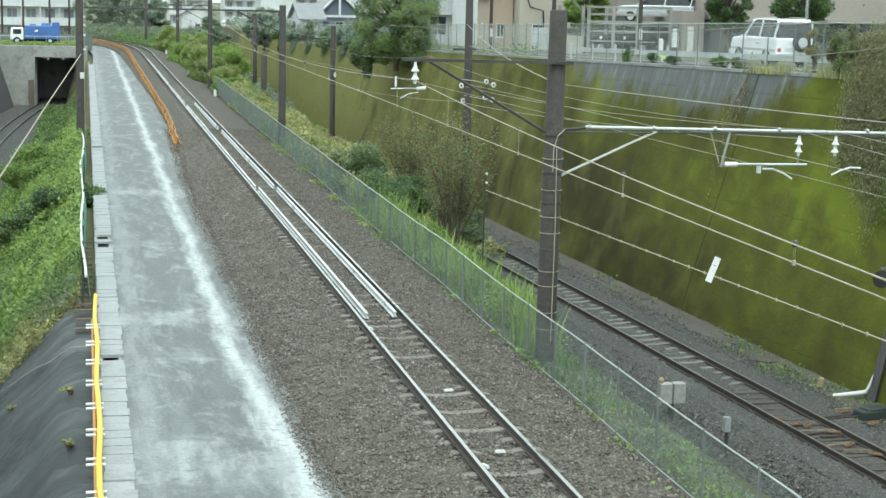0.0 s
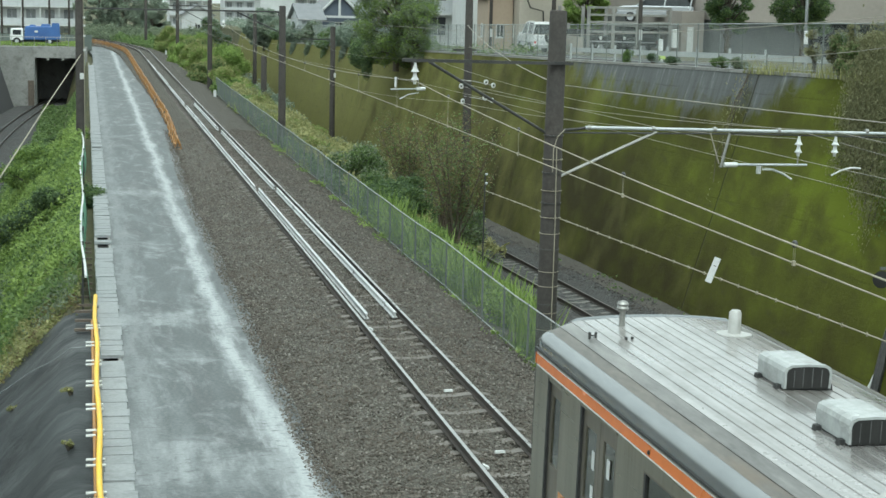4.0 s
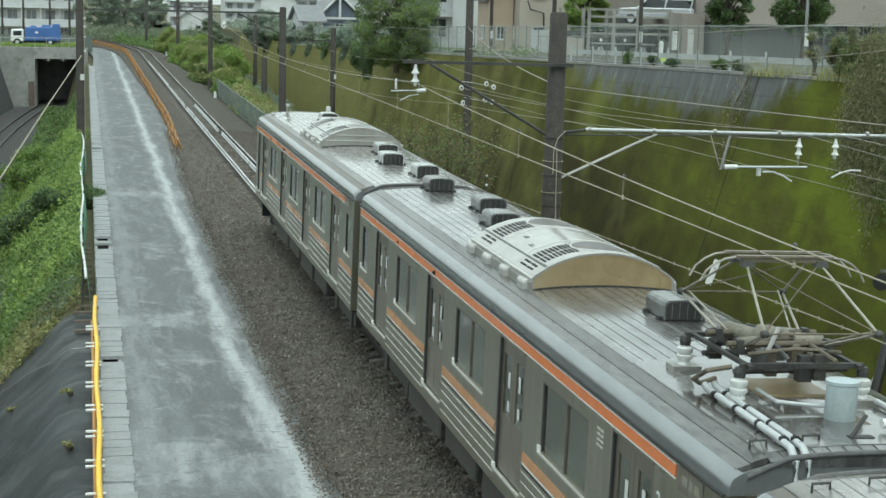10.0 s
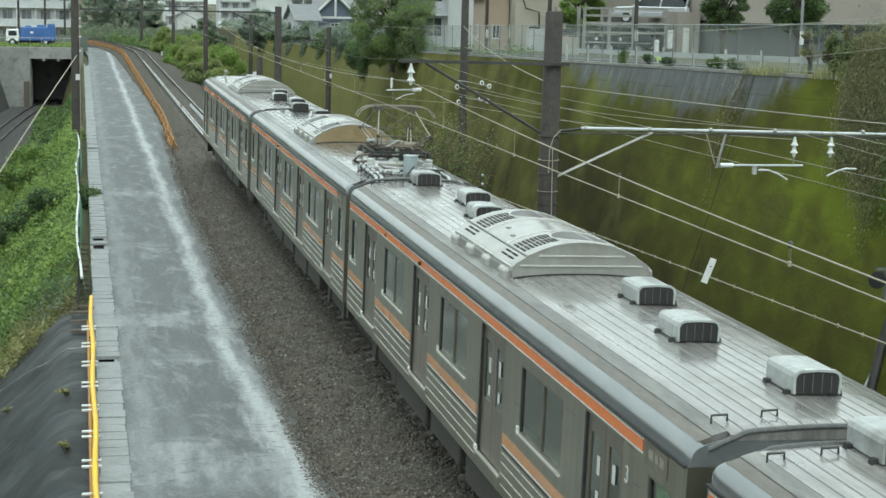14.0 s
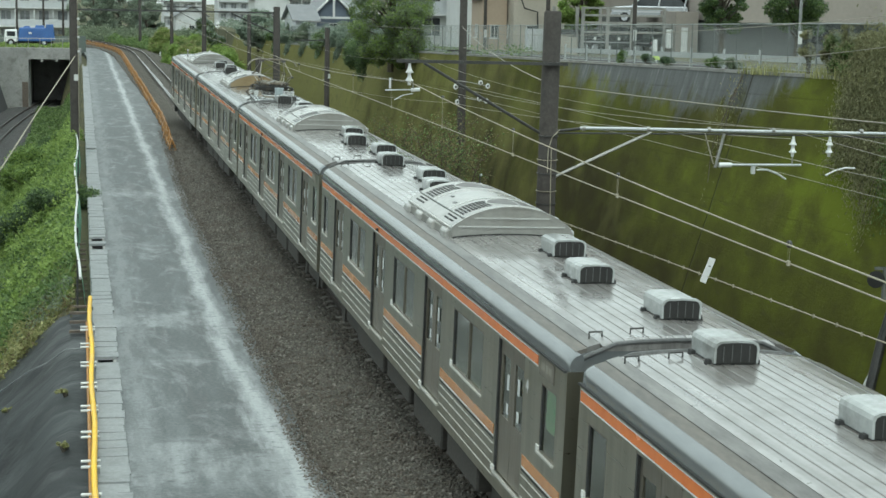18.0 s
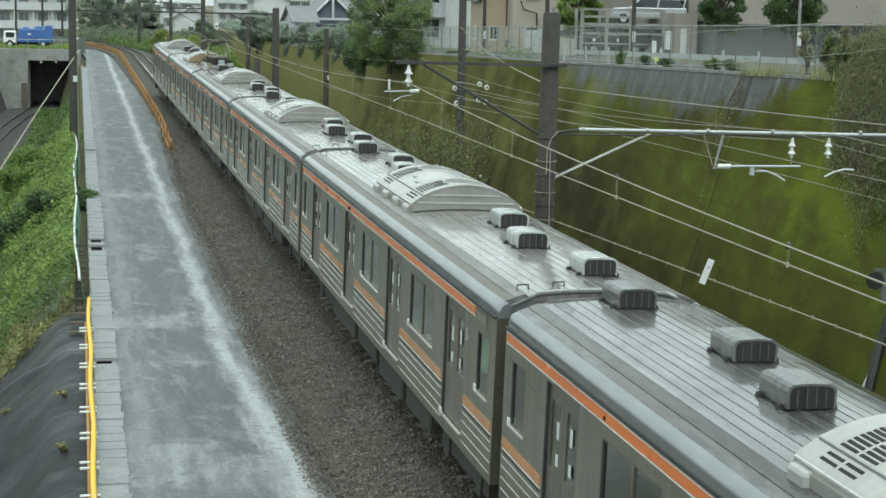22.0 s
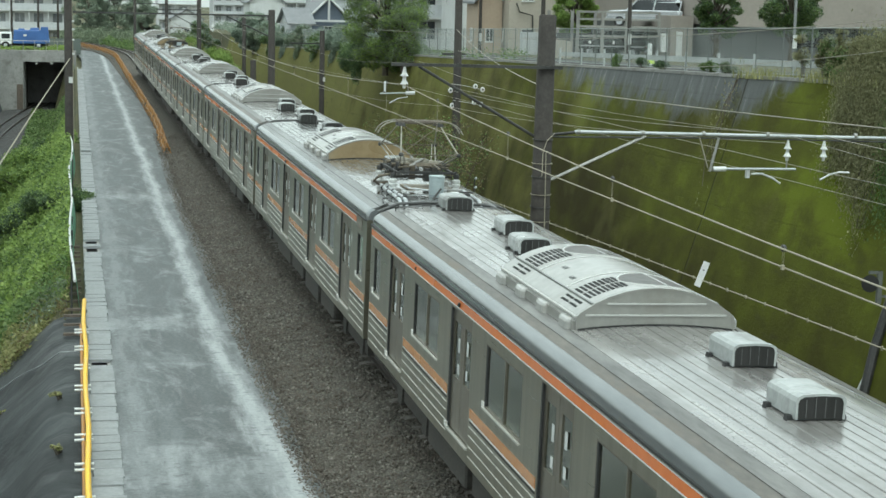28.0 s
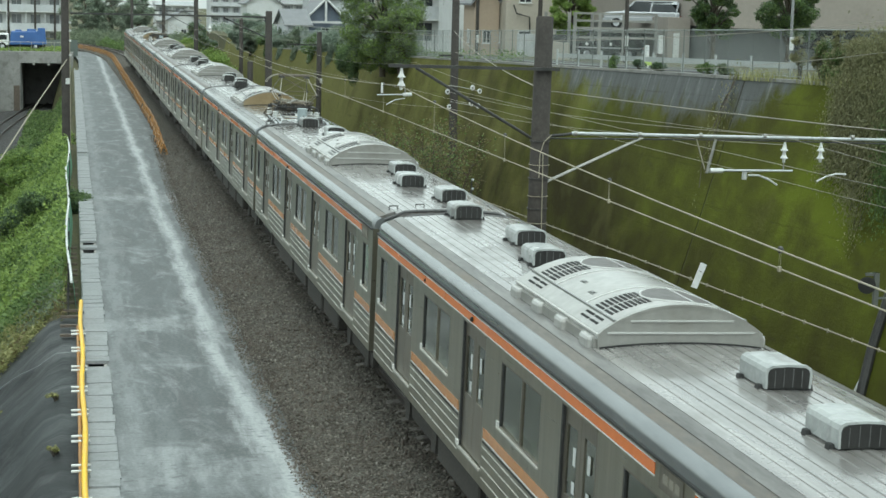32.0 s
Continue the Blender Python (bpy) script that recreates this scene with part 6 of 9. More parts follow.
span("contact_wire", [(0.0, -25, 5.0), (0.05, 33.5, 5.0), (-0.25, 84, 4.99), (0.0, 131, 5.0), (-0.3, 178, 5.0), (main_x(214), 214, 5.0)], 0.0082, "wire_pale", "copper contact wire above the main track", 0.0)
messenger = [(0.0, -16, 5.7), (-0.05, 33.5, 5.70), (0.08, 84, 5.72), (-0.15, 131, 5.72), (-0.2, 178, 5.72), (main_x(214), 214, 5.72)]
span("messenger_wire", messenger, 0.0092, "wire_pale", "steel messenger wire holding the contact wire", 0.53, 16)
for y in [9.35 + i * 5.25 for i in range(26)]:
    a, b = (-16, 33.5) if y < 33.5 else ((33.5, 84) if y < 84 else (84, 131) if y < 131 else (131, 178))
    t = (y - a) / (b - a)
    z = 5.7 - 0.53 * 4 * t * (1 - t)
    dr = thing("dropper", "pale wire loop hung from a dark clamp between overhead wires", "dropper", group="droppers of the overhead line")
    part("drop_loop", Build().tube([(0, y - 0.016, z - 0.02), (0, y - 0.022, (z + 5.0) / 2), (0, y - 0.014, 5.03), (0, y + 0.014, 5.03), (0, y + 0.022, (z + 5.0) / 2), (0, y + 0.016, z - 0.02)], 0.002, 5), M["wire_pale"], dr)
    part("upper_clamp", Build().lathe((-0.025, y, z), (1, 0, 0), [(0, 0.02), (0.01, 0.036), (0.04, 0.036), (0.05, 0.02)], 10), M["steel_dark"], dr, "dark round clamp")
    part("lower_clamp", Build().box(-0.014, y - 0.018, 4.985, 0.014, y + 0.018, 5.035), M["wire_pale"], dr)
# wires of the sunken track
span("contact_wire", [(9.6, -10, 3.75), (8.5, 33.5, 3.72), (8.9, 75, 3.2), (8.0, 110, 2.6), (7.0, 150, 2.0)], 0.006, "wire", "contact wire above the sunken track")
span("messenger_wire", [(9.3, -10, 4.7), (8.6, 33.5, 4.68), (8.9, 75, 4.5), (8.0, 110, 4.0), (7.0, 150, 3.2)], 0.006, "wire", "messenger wire above the sunken track", 0.45)
span("contact_wire", [(11.4, -10, 4.1), (9.55, 33.5, 3.85), (10.4, 75, 3.3)], 0.008, "wire", "second thin wire above the sunken track")
span("messenger_wire", [(11.4, -10, 4.9), (9.48, 33.5, 4.66), (10.5, 75, 3.15)], 0.008, "wire", "second messenger wire above the sunken track", 0.3)
span("feeder_cable", [(12.8, 5, 6.1), (3.2, 33.9, 5.62), (10.7, 75, 6.0)], 0.011, "wire", "grey feeder cable crossing the cutting", 0.25, 14)
span("feeder_cable", [(15.5, 34, 7.2), (10.75, 75, 5.0)], 0.010, "wire", "slack feeder cable along the mossy wall", 0.9, 14)
span("signal_cable", [(8.6, 33.5, 4.5), (10.3, 75, 2.4), (9.3, 110, 1.2)], 0.008, "wire", "thin cable along the wall", 0.2)
span("power_line", [(15.4, 40, 7.3), (11.5, 90, 5.5), (4.0, 190, 6.0)], 0.012, "wire", "thin power line above the wall", 0.5)
span("power_line", [(-7.0, 84, 8.2), (2.9, 131, 7.0), (2.8, 178, 7.2)], 0.011, "wire_dark", "thin power line between far poles", 0.2)
span("power_line", [(3.1, 84, 6.2), (2.9, 131, 6.1), (2.8, 178, 6.2)], 0.011, "wire", "thin power line between far poles", 0.25)
for dz in (0.0, 0.35):
    span("power_line", [(9.55, 110, 4.6 - dz), (5.0, 150, 5.2 - dz), (3.0, 178, 5.6 - dz)], 0.010, "wire", "thin pale line between far poles", 0.3)
# beaded cable with its white tag
def bead_point(y):
    return (4.0, y, 2.14 + (43.39 - y) * 0.0338)


bc = thing("signal_line", "pale cable with spiral clips hung along the fence line", "cable")
part("line", Build().tube([bead_point(43.4 - i * 1.6) for i in range(21)], 0.0105, 6), M["wire_pale"], bc)
for i in range(34):
    x, y, z = bead_point(42.6 - i * 0.78)
    part("clip", Build().box(x - 0.012, y - 0.009, z - 0.032, x + 0.012, y + 0.009, z + 0.028), M["wire_pale"], bc)
x, y, z = bead_point(26.6)
part("white_tag", Build().box(-0.02, -0.055, -0.24, 0.02, 0.055, 0.22, Matrix.Translation((x, y, z + 0.12)) @ Matrix.Rotation(radians(21), 4, "Y") @ Matrix.Rotation(radians(75), 4, "Z")), M["white"], bc, "white plastic tag")
part("tag_marks", Build().box(-0.024, -0.02, 0.06, -0.0205, 0.02, 0.075, Matrix.Translation((x, y, z + 0.12)) @ Matrix.Rotation(radians(21), 4, "Y") @ Matrix.Rotation(radians(75), 4, "Z")), M["steel_dark"], bc)
part("end_post", Build().tube([(4.0, 43.6, -0.9), (4.0, 43.5, 2.6)], 0.022, 8), M["steel_dark"], bc)
for z in (2.35, 2.6):
    part("end_insulator", Build().lathe((4.0, 43.4, z), (0, -1, 0), [(0, 0.02), (0.04, 0.04), (0.08, 0.02)], 8), M["pipe_pale"], bc)


# ---- fences ----
M["fence_post"] = surf("dull fence post", (0.115, 0.128, 0.12), (0.195, 0.212, 0.2), 2, 0.6, bump=0.0)
def mesh_wires(y0, y1, x_of, z_of, h, step, r):
    """Crossed slanting wires of a chain-link sheet."""
    v, f = [], []
    n = int((y1 - y0 + h) / step)
    for s in (1, -1):
        for i in range(n):
            a = y0 + i * step - (h if s > 0 else 0)
            b = a + s * h if s > 0 else a - h
            ya, yb, ta, tb = a, b, 0.0, 1.0
            if s > 0:
                lo, hi = max(a, y0), min(b, y1)
                if hi <= lo:
                    continue
                ta, tb, ya, yb = (lo - a) / h, (hi - a) / h, lo, hi
            else:
                hi, lo = min(a, y1), max(b, y0)
                if hi <= lo:
                    continue
                ta, tb, ya, yb = (a - hi) / h, (a - lo) / h, hi, lo
            za, zb = z_of(ya) + ta * h, z_of(yb) + tb * h
            k = len(v)
            for yy, zz in ((ya, za), (yb, zb)):
                x = x_of(yy)
                v += [(x - r, yy, zz), (x + r, yy, zz - r), (x + r, yy, zz + r)]
            f += [(k, k + 1, k + 4, k + 3), (k + 1, k + 2, k + 5, k + 4), (k + 2, k, k + 3, k + 5)]
    b = Build()
    b.v, b.f, b.mi = v, f, [0] * len(f)
    return b


def fence(name, label, y0, y1, x_of, z_of, h, pitch, step, r, post_r, mesh_mat):
    fe = thing(name, label, "fence")
    n = int((y1 - y0) / pitch)
    pm = Build().tube([(0, 0, -0.15), (0, 0, h + 0.03)], post_r, 8).mesh("post", M["fence_post"])
    for i in range(n + 1):
        y = y0 + i * pitch
        part("post", pm, None, fe, at=pose(x_of(y), y, z_of(y)))
    ys = [y0 + (y1 - y0) * i / (2 * n) for i in range(2 * n + 1)]
    part("top_rail", Build().tube([(x_of(y), y, z_of(y) + h + 0.015 * noise.noise(Vector((y, 1, 0)))) for y in ys], min(post_r * 0.8, 0.016), 8), M["fence_rail"], fe)
    part("bottom_rail", Build().tube([(x_of(y), y, z_of(y) + 0.08) for y in ys], min(post_r * 0.55, 0.01), 6), M["fence_rail"], fe)
    mb = mesh_wires(y0, y1, x_of, z_of, h - 0.05, step, r)
    me = bpy.data.meshes.new("wire_mesh")
    me.from_pydata([(a, b, c + 0.05) for a, b, c in mb.v], [], mb.f)
    me.materials.append(M[mesh_mat])
    part("wire_mesh", me, None, fe, "greenish chain-link mesh", kind="stuff")
    return fe


fence("chain_link_fence", "low chain-link fence with pale top rail beside the track", 17.0, 122.0, lambda y: 2.66 + 0.06 * noise.noise(Vector((y * 0.17, 0, 0))), lambda y: -0.42 + 0.07 * noise.noise(Vector((y * 0.13, 4, 0))), 1.27, 2.1, 0.062, 0.0014, 0.024, "fence_green")
fence("road_fence", "tall pale green mesh fence on top of the wall", 25.0, 150.0, lambda y: wall_at(y, top_z(y)) + 0.25, lambda y: top_z(y) + 0.06, 1.52, 1.95, 0.07, 0.0016, 0.022, "fence_pale")
gr = thing("guard_rail", "white steel roadside guard rail on posts", "guard rail")
for i in range(12):
    y = 40.4 + i * 3.0
    part("post", Build().tube([(wall_at(y, top_z(y)) + 1.15, y, top_z(y) - 0.1), (wall_at(y, top_z(y)) + 1.15, y, top_z(y) + 0.72)], 0.05, 10), M["galvanised_pale"], gr)
gb = Build()
gb.sweep([(-0.02, -0.1), (0.03, -0.07), (-0.02, -0.03), (-0.02, 0.03), (0.03, 0.07), (-0.02, 0.1), (-0.035, 0.1), (-0.035, -0.1)], [(wall_at(y, top_z(y)) + 1.09, y, top_z(y) + 0.45, 0.026) for y in [39 + 2 * i for i in range(18)]])
part("rail_beam", gb, M["galvanised_pale"], gr)
sheet("road", lambda y: [(wall_at(y, top_z(y)) + 1.6, top_z(y) + 0.015), (18, top_z(y) + 0.03), (22.0, top_z(y) + 0.03), (24.5, top_z(y) + 0.015)], [-30 + 6 * i for i in range(40)], M["asphalt"], "grey asphalt road above the wall")


# ---- west side: cable trough, pipes, sheet ----
trough = thing("cable_trough", "long row of pale concrete trough covers beside the path", "cable trough", kind="structure")
for x in (-6.53, -6.12):
    part("trough_wall", Build().box(x, -20, -0.6, x + 0.09, 165, -0.235), M["concrete"], trough)
# the floor's dark colour stands in for shade inside the trough
part("trough_floor", Build().box(-6.44, -20, -0.6, -6.12, 165, -0.52), M["steel_dark"], trough)
cov = Build().box(-0.25, -0.242, -0.035, 0.25, 0.242, 0.035, taper=0.008).mesh("cover", M["cover"])
rng = random.Random(8)
y = 15.0
k = 0
while y < 160:
    part("cover", cov, None, trough, at=pose(-6.27 + rng.uniform(-0.025, 0.025) + 0.03 * noise.noise(Vector((y * 0.12, 0, 5))), y, -0.2 + rng.uniform(-0.012, 0.012) + (0.03 if 35.5 < y < 36.0 else 0), rng.uniform(-1.2, 1.2), rng.uniform(-1.5, 1.5), rng.uniform(-2, 2)))
    y += 0.5 + (0.95 if k in (66, 67, 122) else 0.5 if k == 37 else 0.0)
    k += 1

rail_y = thing("yellow_barrier", "yellow plastic pipe rail on short white cross pegs", "barrier")
part("pipe", Build().tube([(-6.57 + 0.02 * math.sin(i * 1.3), 14 + i * 1.3, 0.02 + 0.01 * math.sin(i)) for i in range(21)], 0.048, 12), M["yellow"], rail_y, smooth=True)
part("second_pipe", Build().tube([(-6.64, 14 + i * 1.3, -0.06) for i in range(19)], 0.035, 8), M["orange"], rail_y)
for i in range(11):
    for d in (0, 0.33):
        y = 18.6 + i * 1.78 + d
        part("cross_peg", Build().tube([(-6.79, y, -0.03), (-6.48, y, -0.03)], 0.026, 8), M["white"], rail_y)
for i in range(7):
    y = 15.5 + i * 4
    part("leg", Build().tube([(-6.6, y, -0.75), (-6.6, y, 0.0)], 0.03, 8), M["steel_dark"], rail_y)

net = thing("net_fence", "sagging green net fence with a white top rope", "fence")
top = [(-6.84 - 0.10 * smooth01(y, 44, 60) + 0.06 * math.sin(y * 0.35), y, 0.25 + 0.08 * math.sin(y * 0.5)) for y in [41 + 1.2 * i for i in range(38)]]
part("top_rope", Build().tube(top, 0.035, 8), M["white"], net, smooth=True)
nb = Build()
for i, (a, b) in enumerate(zip(top, top[1:])):
    nb.add([(a[0] + 0.03, a[1], a[2]), (b[0] + 0.03, b[1], b[2]), (b[0] + 0.12, b[1], -0.55), (a[0] + 0.12, a[1], -0.55), (a[0] + 0.04, a[1], a[2]), (b[0] + 0.04, b[1], b[2]), (b[0] + 0.13, b[1], -0.55), (a[0] + 0.13, a[1], -0.55)], [(0, 1, 2, 3), (7, 6, 5, 4)])
part("netting", nb, M["net_green"], net, "green netting")
for i in range(14):
    y = 38 + i * 1.0
    part("cross_board", Build().box(-7.05, y - 0.05, -0.42 + 0.02 * (i % 3), -6.62, y + 0.05, -0.36 + 0.02 * (i % 3)), M["timber"], net, "grey weathered board")
for i in range(16):
    y = 41 + i * 3
    part("post", Build().tube([(-6.86, y, -0.9), (-6.86, y, 0.3)], 0.025, 6), M["steel_dark"], net)


def cover_row(y):
    out = []
    for i in range(15):
        x = -6.66 - i * 0.32
        z = bank_z(x) + 0.17 + 0.13 * noise.noise(Vector((x * 0.8, y * 0.45, 1))) * min(1, i / 3)
        out.append((x, z + 0.05 * math.sin(y * 0.9 + x * 2.0) * min(1, i / 4)))
    return out


sheet("weed_sheet", cover_row, [4 + 0.6 * i for i in range(62)], M["sheet"], "black weed-control sheet draped over the bank")


seam = Build()
edge = [(-6.7 - i * 0.2, 35.95 + 1.62 * max(i * 0.2 - 0.35, 0) + 0.05 * math.sin(i * 1.3), 0) for i in range(22)]
seam.tube([(x, y, bank_z(x) + 0.25 + 0.1 * noise.noise(Vector((x * 0.8, y * 0.45, 1)))) for x, y, z in edge], 0.016, 6)
solid("sheet_hem", seam, M["cover"], "pale hem where two weed sheets overlap", kind="structure")

# ---- orange barricades along the track ----
def barricade():
    t = thing("barricade", "low orange pipe barricade beside the path", "barricade", group="row of orange barricades")
    for s in (-1, 1):
        part("leg", Build().tube([(-0.19, s * 0.62, 0.0), (0.0, s * 0.62, 0.52), (0.19, s * 0.62, 0.0)], 0.026, 6), M["orange"], t)
        part("foot_bar", Build().tube([(-0.19, s * 0.62, 0.03), (0.19, s * 0.62, 0.03)], 0.022, 6), M["orange"], t)
    part("top_pipe", Build().tube([(0, -0.8, 0.53), (0, 0.8, 0.53)], 0.03, 8), M["orange"], t)
    for s in (-1, 1):
        part("brace", Build().tube([(s * 0.17, -0.6, 0.06), (s * 0.02, 0.0, 0.5), (s * 0.17, 0.6, 0.06)], 0.022, 6), M["orange"], t)
    part("mid_pipe", Build().tube([(-0.13, -0.75, 0.27), (-0.13, 0.75, 0.27)], 0.024, 6), M["orange"], t)
    part("mid_pipe", Build().tube([(0.13, -0.75, 0.27), (0.13, 0.75, 0.27)], 0.024, 6), M["orange"], t)
    return t


proto = None
rng = random.Random(3)
y = 80.5
while y < 226:
    off = -2.2 + 0.35 * smooth01(y, 80, 100)
    x, yy, z, a = station(y, off - 0.1)
    m = pose(x + rng.uniform(-0.05, 0.05), yy, -0.34, 0, 0, math.degrees(a) + rng.uniform(-4, 4))
    if proto is None:
        proto = barricade()
        proto.matrix_basis = m
    else:
        copy_thing(proto, m)
    y += 1.62

# ---- pale spare rails lying by the running rails ----
sp = Build().sweep([(-0.06, -0.075), (0.06, -0.075), (0.06, -0.06), (0.014, -0.045), (0.014, 0.03), (0.034, 0.035), (0.034, 0.065), (-0.034, 0.065), (-0.034, 0.035), (-0.014, 0.03), (-0.014, -0.045), (-0.06, -0.06)], [(0, -12.2 + 2.44 * i, 0, 0) for i in range(11)])
spm = sp.mesh("spare_rail", M["rail_spare"])
spm2 = Build().sweep([(-0.06, -0.075), (0.06, -0.075), (0.06, -0.06), (0.014, -0.045), (0.014, 0.03), (0.034, 0.035), (0.034, 0.065), (-0.034, 0.065), (-0.034, 0.035), (-0.014, 0.03), (-0.014, -0.045), (-0.06, -0.06)], [(0, -9.6 + 2.4 * i, 0, 0) for i in range(9)]).mesh("spare_rail", M["rail_spare"])
for y0, off, me in ((49.5, -0.33, spm), (74.5, -0.40, spm), (95.5, -0.36, spm2), (116.5, -0.42, spm2), (138, -0.40, spm2), (159, -0.45, spm2), (49.6, 0.37, spm), (74.6, 0.34, spm), (98.0, 0.30, spm2)):
    o = new("spare_rail", me)
    o.matrix_basis = pose(main_x(y0) + off, y0, -0.065, 0, 0, 0.1)
    tagged(o, "pale spare rail laid between the running rails", "rail", "spare rails")
for x, y in ((-0.42, 36.1), (0.05, 25.9), (-0.4, 25.1), (0.1, 30.2)):
    b = Build().box(-0.09, -0.03, -0.02, 0.09, 0.03, 0.02, taper=0.008)
    o = solid("paper_scrap", b, M["white"], "small white scrap lying in the ballast", "litter", "white scraps")
    o.matrix_basis = pose(x, y, -0.12, 4, 3, 25 * x * 7)

# ---- small things beside the sunken track ----
def on_low(x, y):
    return low_z(y) - 0.26


bx = thing("equipment_box", "pair of pale grey trackside boxes on a post", "signal box", pose(7.1, 36.6, on_low(7, 36.6) - 0.04))
for s in (-1, 1):
    bevel(part("case", Build().box(s * 0.17 - 0.155, -0.13, 0.42, s * 0.17 + 0.155, 0.13, 0.92), M["concrete"], bx), 0.015, 1)
part("stand", Build().box(-0.06, -0.05, -0.05, 0.06, 0.05, 0.45), M["steel_dark"], bx)
part("lamp", Build().lathe((-0.27, 0, 0.92), (0, 0, 1), [(0, 0.05), (0.08, 0.07), (0.14, 0.04)], 10), M["ac_rust"], bx)
mk = thing("track_marker", "small white marker head on a dark post", "marker", pose(7.2, 33.3, on_low(7, 33.3)))
part("post", Build().tube([(0, 0, -0.05), (0, 0, 0.55)], 0.04, 8), M["steel_dark"], mk)
bevel(part("head", Build().box(-0.08, -0.07, 0.5, 0.08, 0.07, 0.85), M["cover"], mk), 0.02, 1)
mk = thing("track_marker", "short white marker post beside the fence", "marker", pose(2.3, 118.6, -0.5))
bevel(part("post", Build().box(-0.11, -0.08, 0, 0.11, 0.08, 0.62, taper=0.02), M["white"], mk), 0.02, 1)
mk = thing("track_marker", "short white marker post beside the fence", "marker", pose(2.2, 190, -0.5))
part("post", Build().box(-0.11, -0.08, 0, 0.11, 0.08, 0.62, taper=0.02), M["white"], mk)
# drain channel, downpipe and horn on the wall
dp = thing("downpipe", "white drainpipe bending at the foot of the wall", "pipe")
part("pipe", Build().tube([(12.07, 38.02, -2.58), (12.5, 37.65, -2.44), (12.7, 37.48, -2.36), (12.76, 37.44, -2.24), (13.0, 37.28, -1.49)], 0.06, 10), M["white"], dp, smooth=True)
part("channel", Build().tube([(12.68, 37.15, -2.6), (12.8, 37.2, -2.2), (13.12, 37.38, -1.06), (13.6, 37.45, 0.5)], 0.13, 8), M["steel_dark"], dp, "dark channel leaning on the wall")
part("dark_cable", Build().tube([(13.02, 37.26, -1.45), (13.3, 37.4, -0.5)], 0.05, 8), M["black"], dp)
hn = thing("horn_speaker", "black trackside horn on a pale blue bracket", "loudspeaker", pose(12.62, 36.9, 0.7))
part("horn", Build().lathe((0, 0.1, 0), (-0.3, -1, 0), [(0, 0.06), (0.1, 0.1), (0.22, 0.2), (0.26, 0.22), (0.265, 0.17)], 16), M["rubber"], hn, smooth=True)
part("bracket", Build().box(0.22, 0, -0.55, 0.34, 0.1, 0.28).box(0.0, 0.05, 0.2, 0.34, 0.12, 0.28), M["shoulder"], hn, "pale blue steel bracket")
part("bracket_stay", Build().box(0.25, 0.05, -0.4, 0.95, 0.1, -0.34), M["shoulder"], hn)
solid("manhole_lid", Build().lathe((12.15, 42.4, low_z(43) - 0.22), (0, 0, 1), [(0, 0.36), (0.06, 0.36), (0.08, 0.3)], 18), M["timber_dark"], "dark round chamber lid beside the sunken track", "lid")
solid("rusty_stump", Build().lathe((12.2, 39.1, low_z(39) - 0.3), (0.1, 0, 1), [(0, 0.09), (0.3, 0.08), (0.34, 0.05)], 10), M["ac_rust"], "short rusty orange stump at the wall foot", "stump")
rng = random.Random(12)
for i in range(16):
    y = rng.uniform(30.5, 36.5)
    x = low_x(y) + rng.uniform(-0.5, 1.7)
    b = Build().box(-0.5 - 0.3 * rng.random(), -0.06, 0, 0.5, 0.06, 0.05 + 0.04 * rng.random(), taper=0.01)
    o = solid("timber_offcut", b, M["timber"] if i % 3 else M["rail_side"], "weathered timber offcut lying by the sunken rails", "timber", "timber offcuts")
    o.matrix_basis = pose(x, y, low_z(y) - 0.2, rng.uniform(-3, 3), rng.uniform(-3, 3), rng.uniform(-12, 12))
rng = random.Random(14)
for x, y in ((9.5, 35.7), (10.3, 34.25), (10.35, 32.3), (11.4, 36.1), (9.9, 34.9), (10.1, 33.1), (9.7, 35.1), (11.6, 34.9), (10.5, 35.2)):
    fp = solid("rusty_plate", Build().box(-0.16, -0.07, 0, 0.16, 0.07, 0.03, taper=0.01).box(-0.09, -0.02, 0.03, -0.05, 0.02, 0.055).box(0.05, -0.02, 0.03, 0.09, 0.02, 0.055), M["rust"], "rusty orange chair plate lying on the timbers", "plate", "rusty plates")
    fp.matrix_basis = pose(x, y, low_z(y) - 0.125, rng.uniform(-6, 6), rng.uniform(-6, 6), rng.uniform(-60, 60))
pm2 = thing("point_machine", "dark point machine beside the sunken rails", "point machine", pose(11.9, 35.6, low_z(35.6) - 0.22, 0, 0, 12))
bevel(part("casing", Build().box(-0.42, -0.24, 0.05, 0.42, 0.24, 0.26, taper=0.03), M["case_dark"], pm2), 0.03, 2)
bevel(part("lid", Build().box(-0.2, -0.2, 0.262, 0.4, 0.2, 0.31, taper=0.03), M["case_dark"], pm2), 0.02, 1)
part("base_plate", Build().box(-0.6, -0.3, 0.0, 0.55, 0.3, 0.05), M["timber_dark"], pm2)
part("drive_rod", Build().tube([(-0.4, 0.0, 0.12), (-1.3, 0.02, 0.12)], 0.025, 8), M["rail_side"], pm2)
part("detector_rod", Build().tube([(-0.4, 0.14, 0.14), (-1.25, 0.16, 0.13)], 0.018, 8), M["rail_side"], pm2)
solid("rodding", Build().tube([(9.25, 35.3, -2.5), (9.3, 34.5, -2.52), (9.33, 33.7, -2.5)], 0.04, 6), M["rail_side"], "rusty point rod lying on the ballast", "rod")

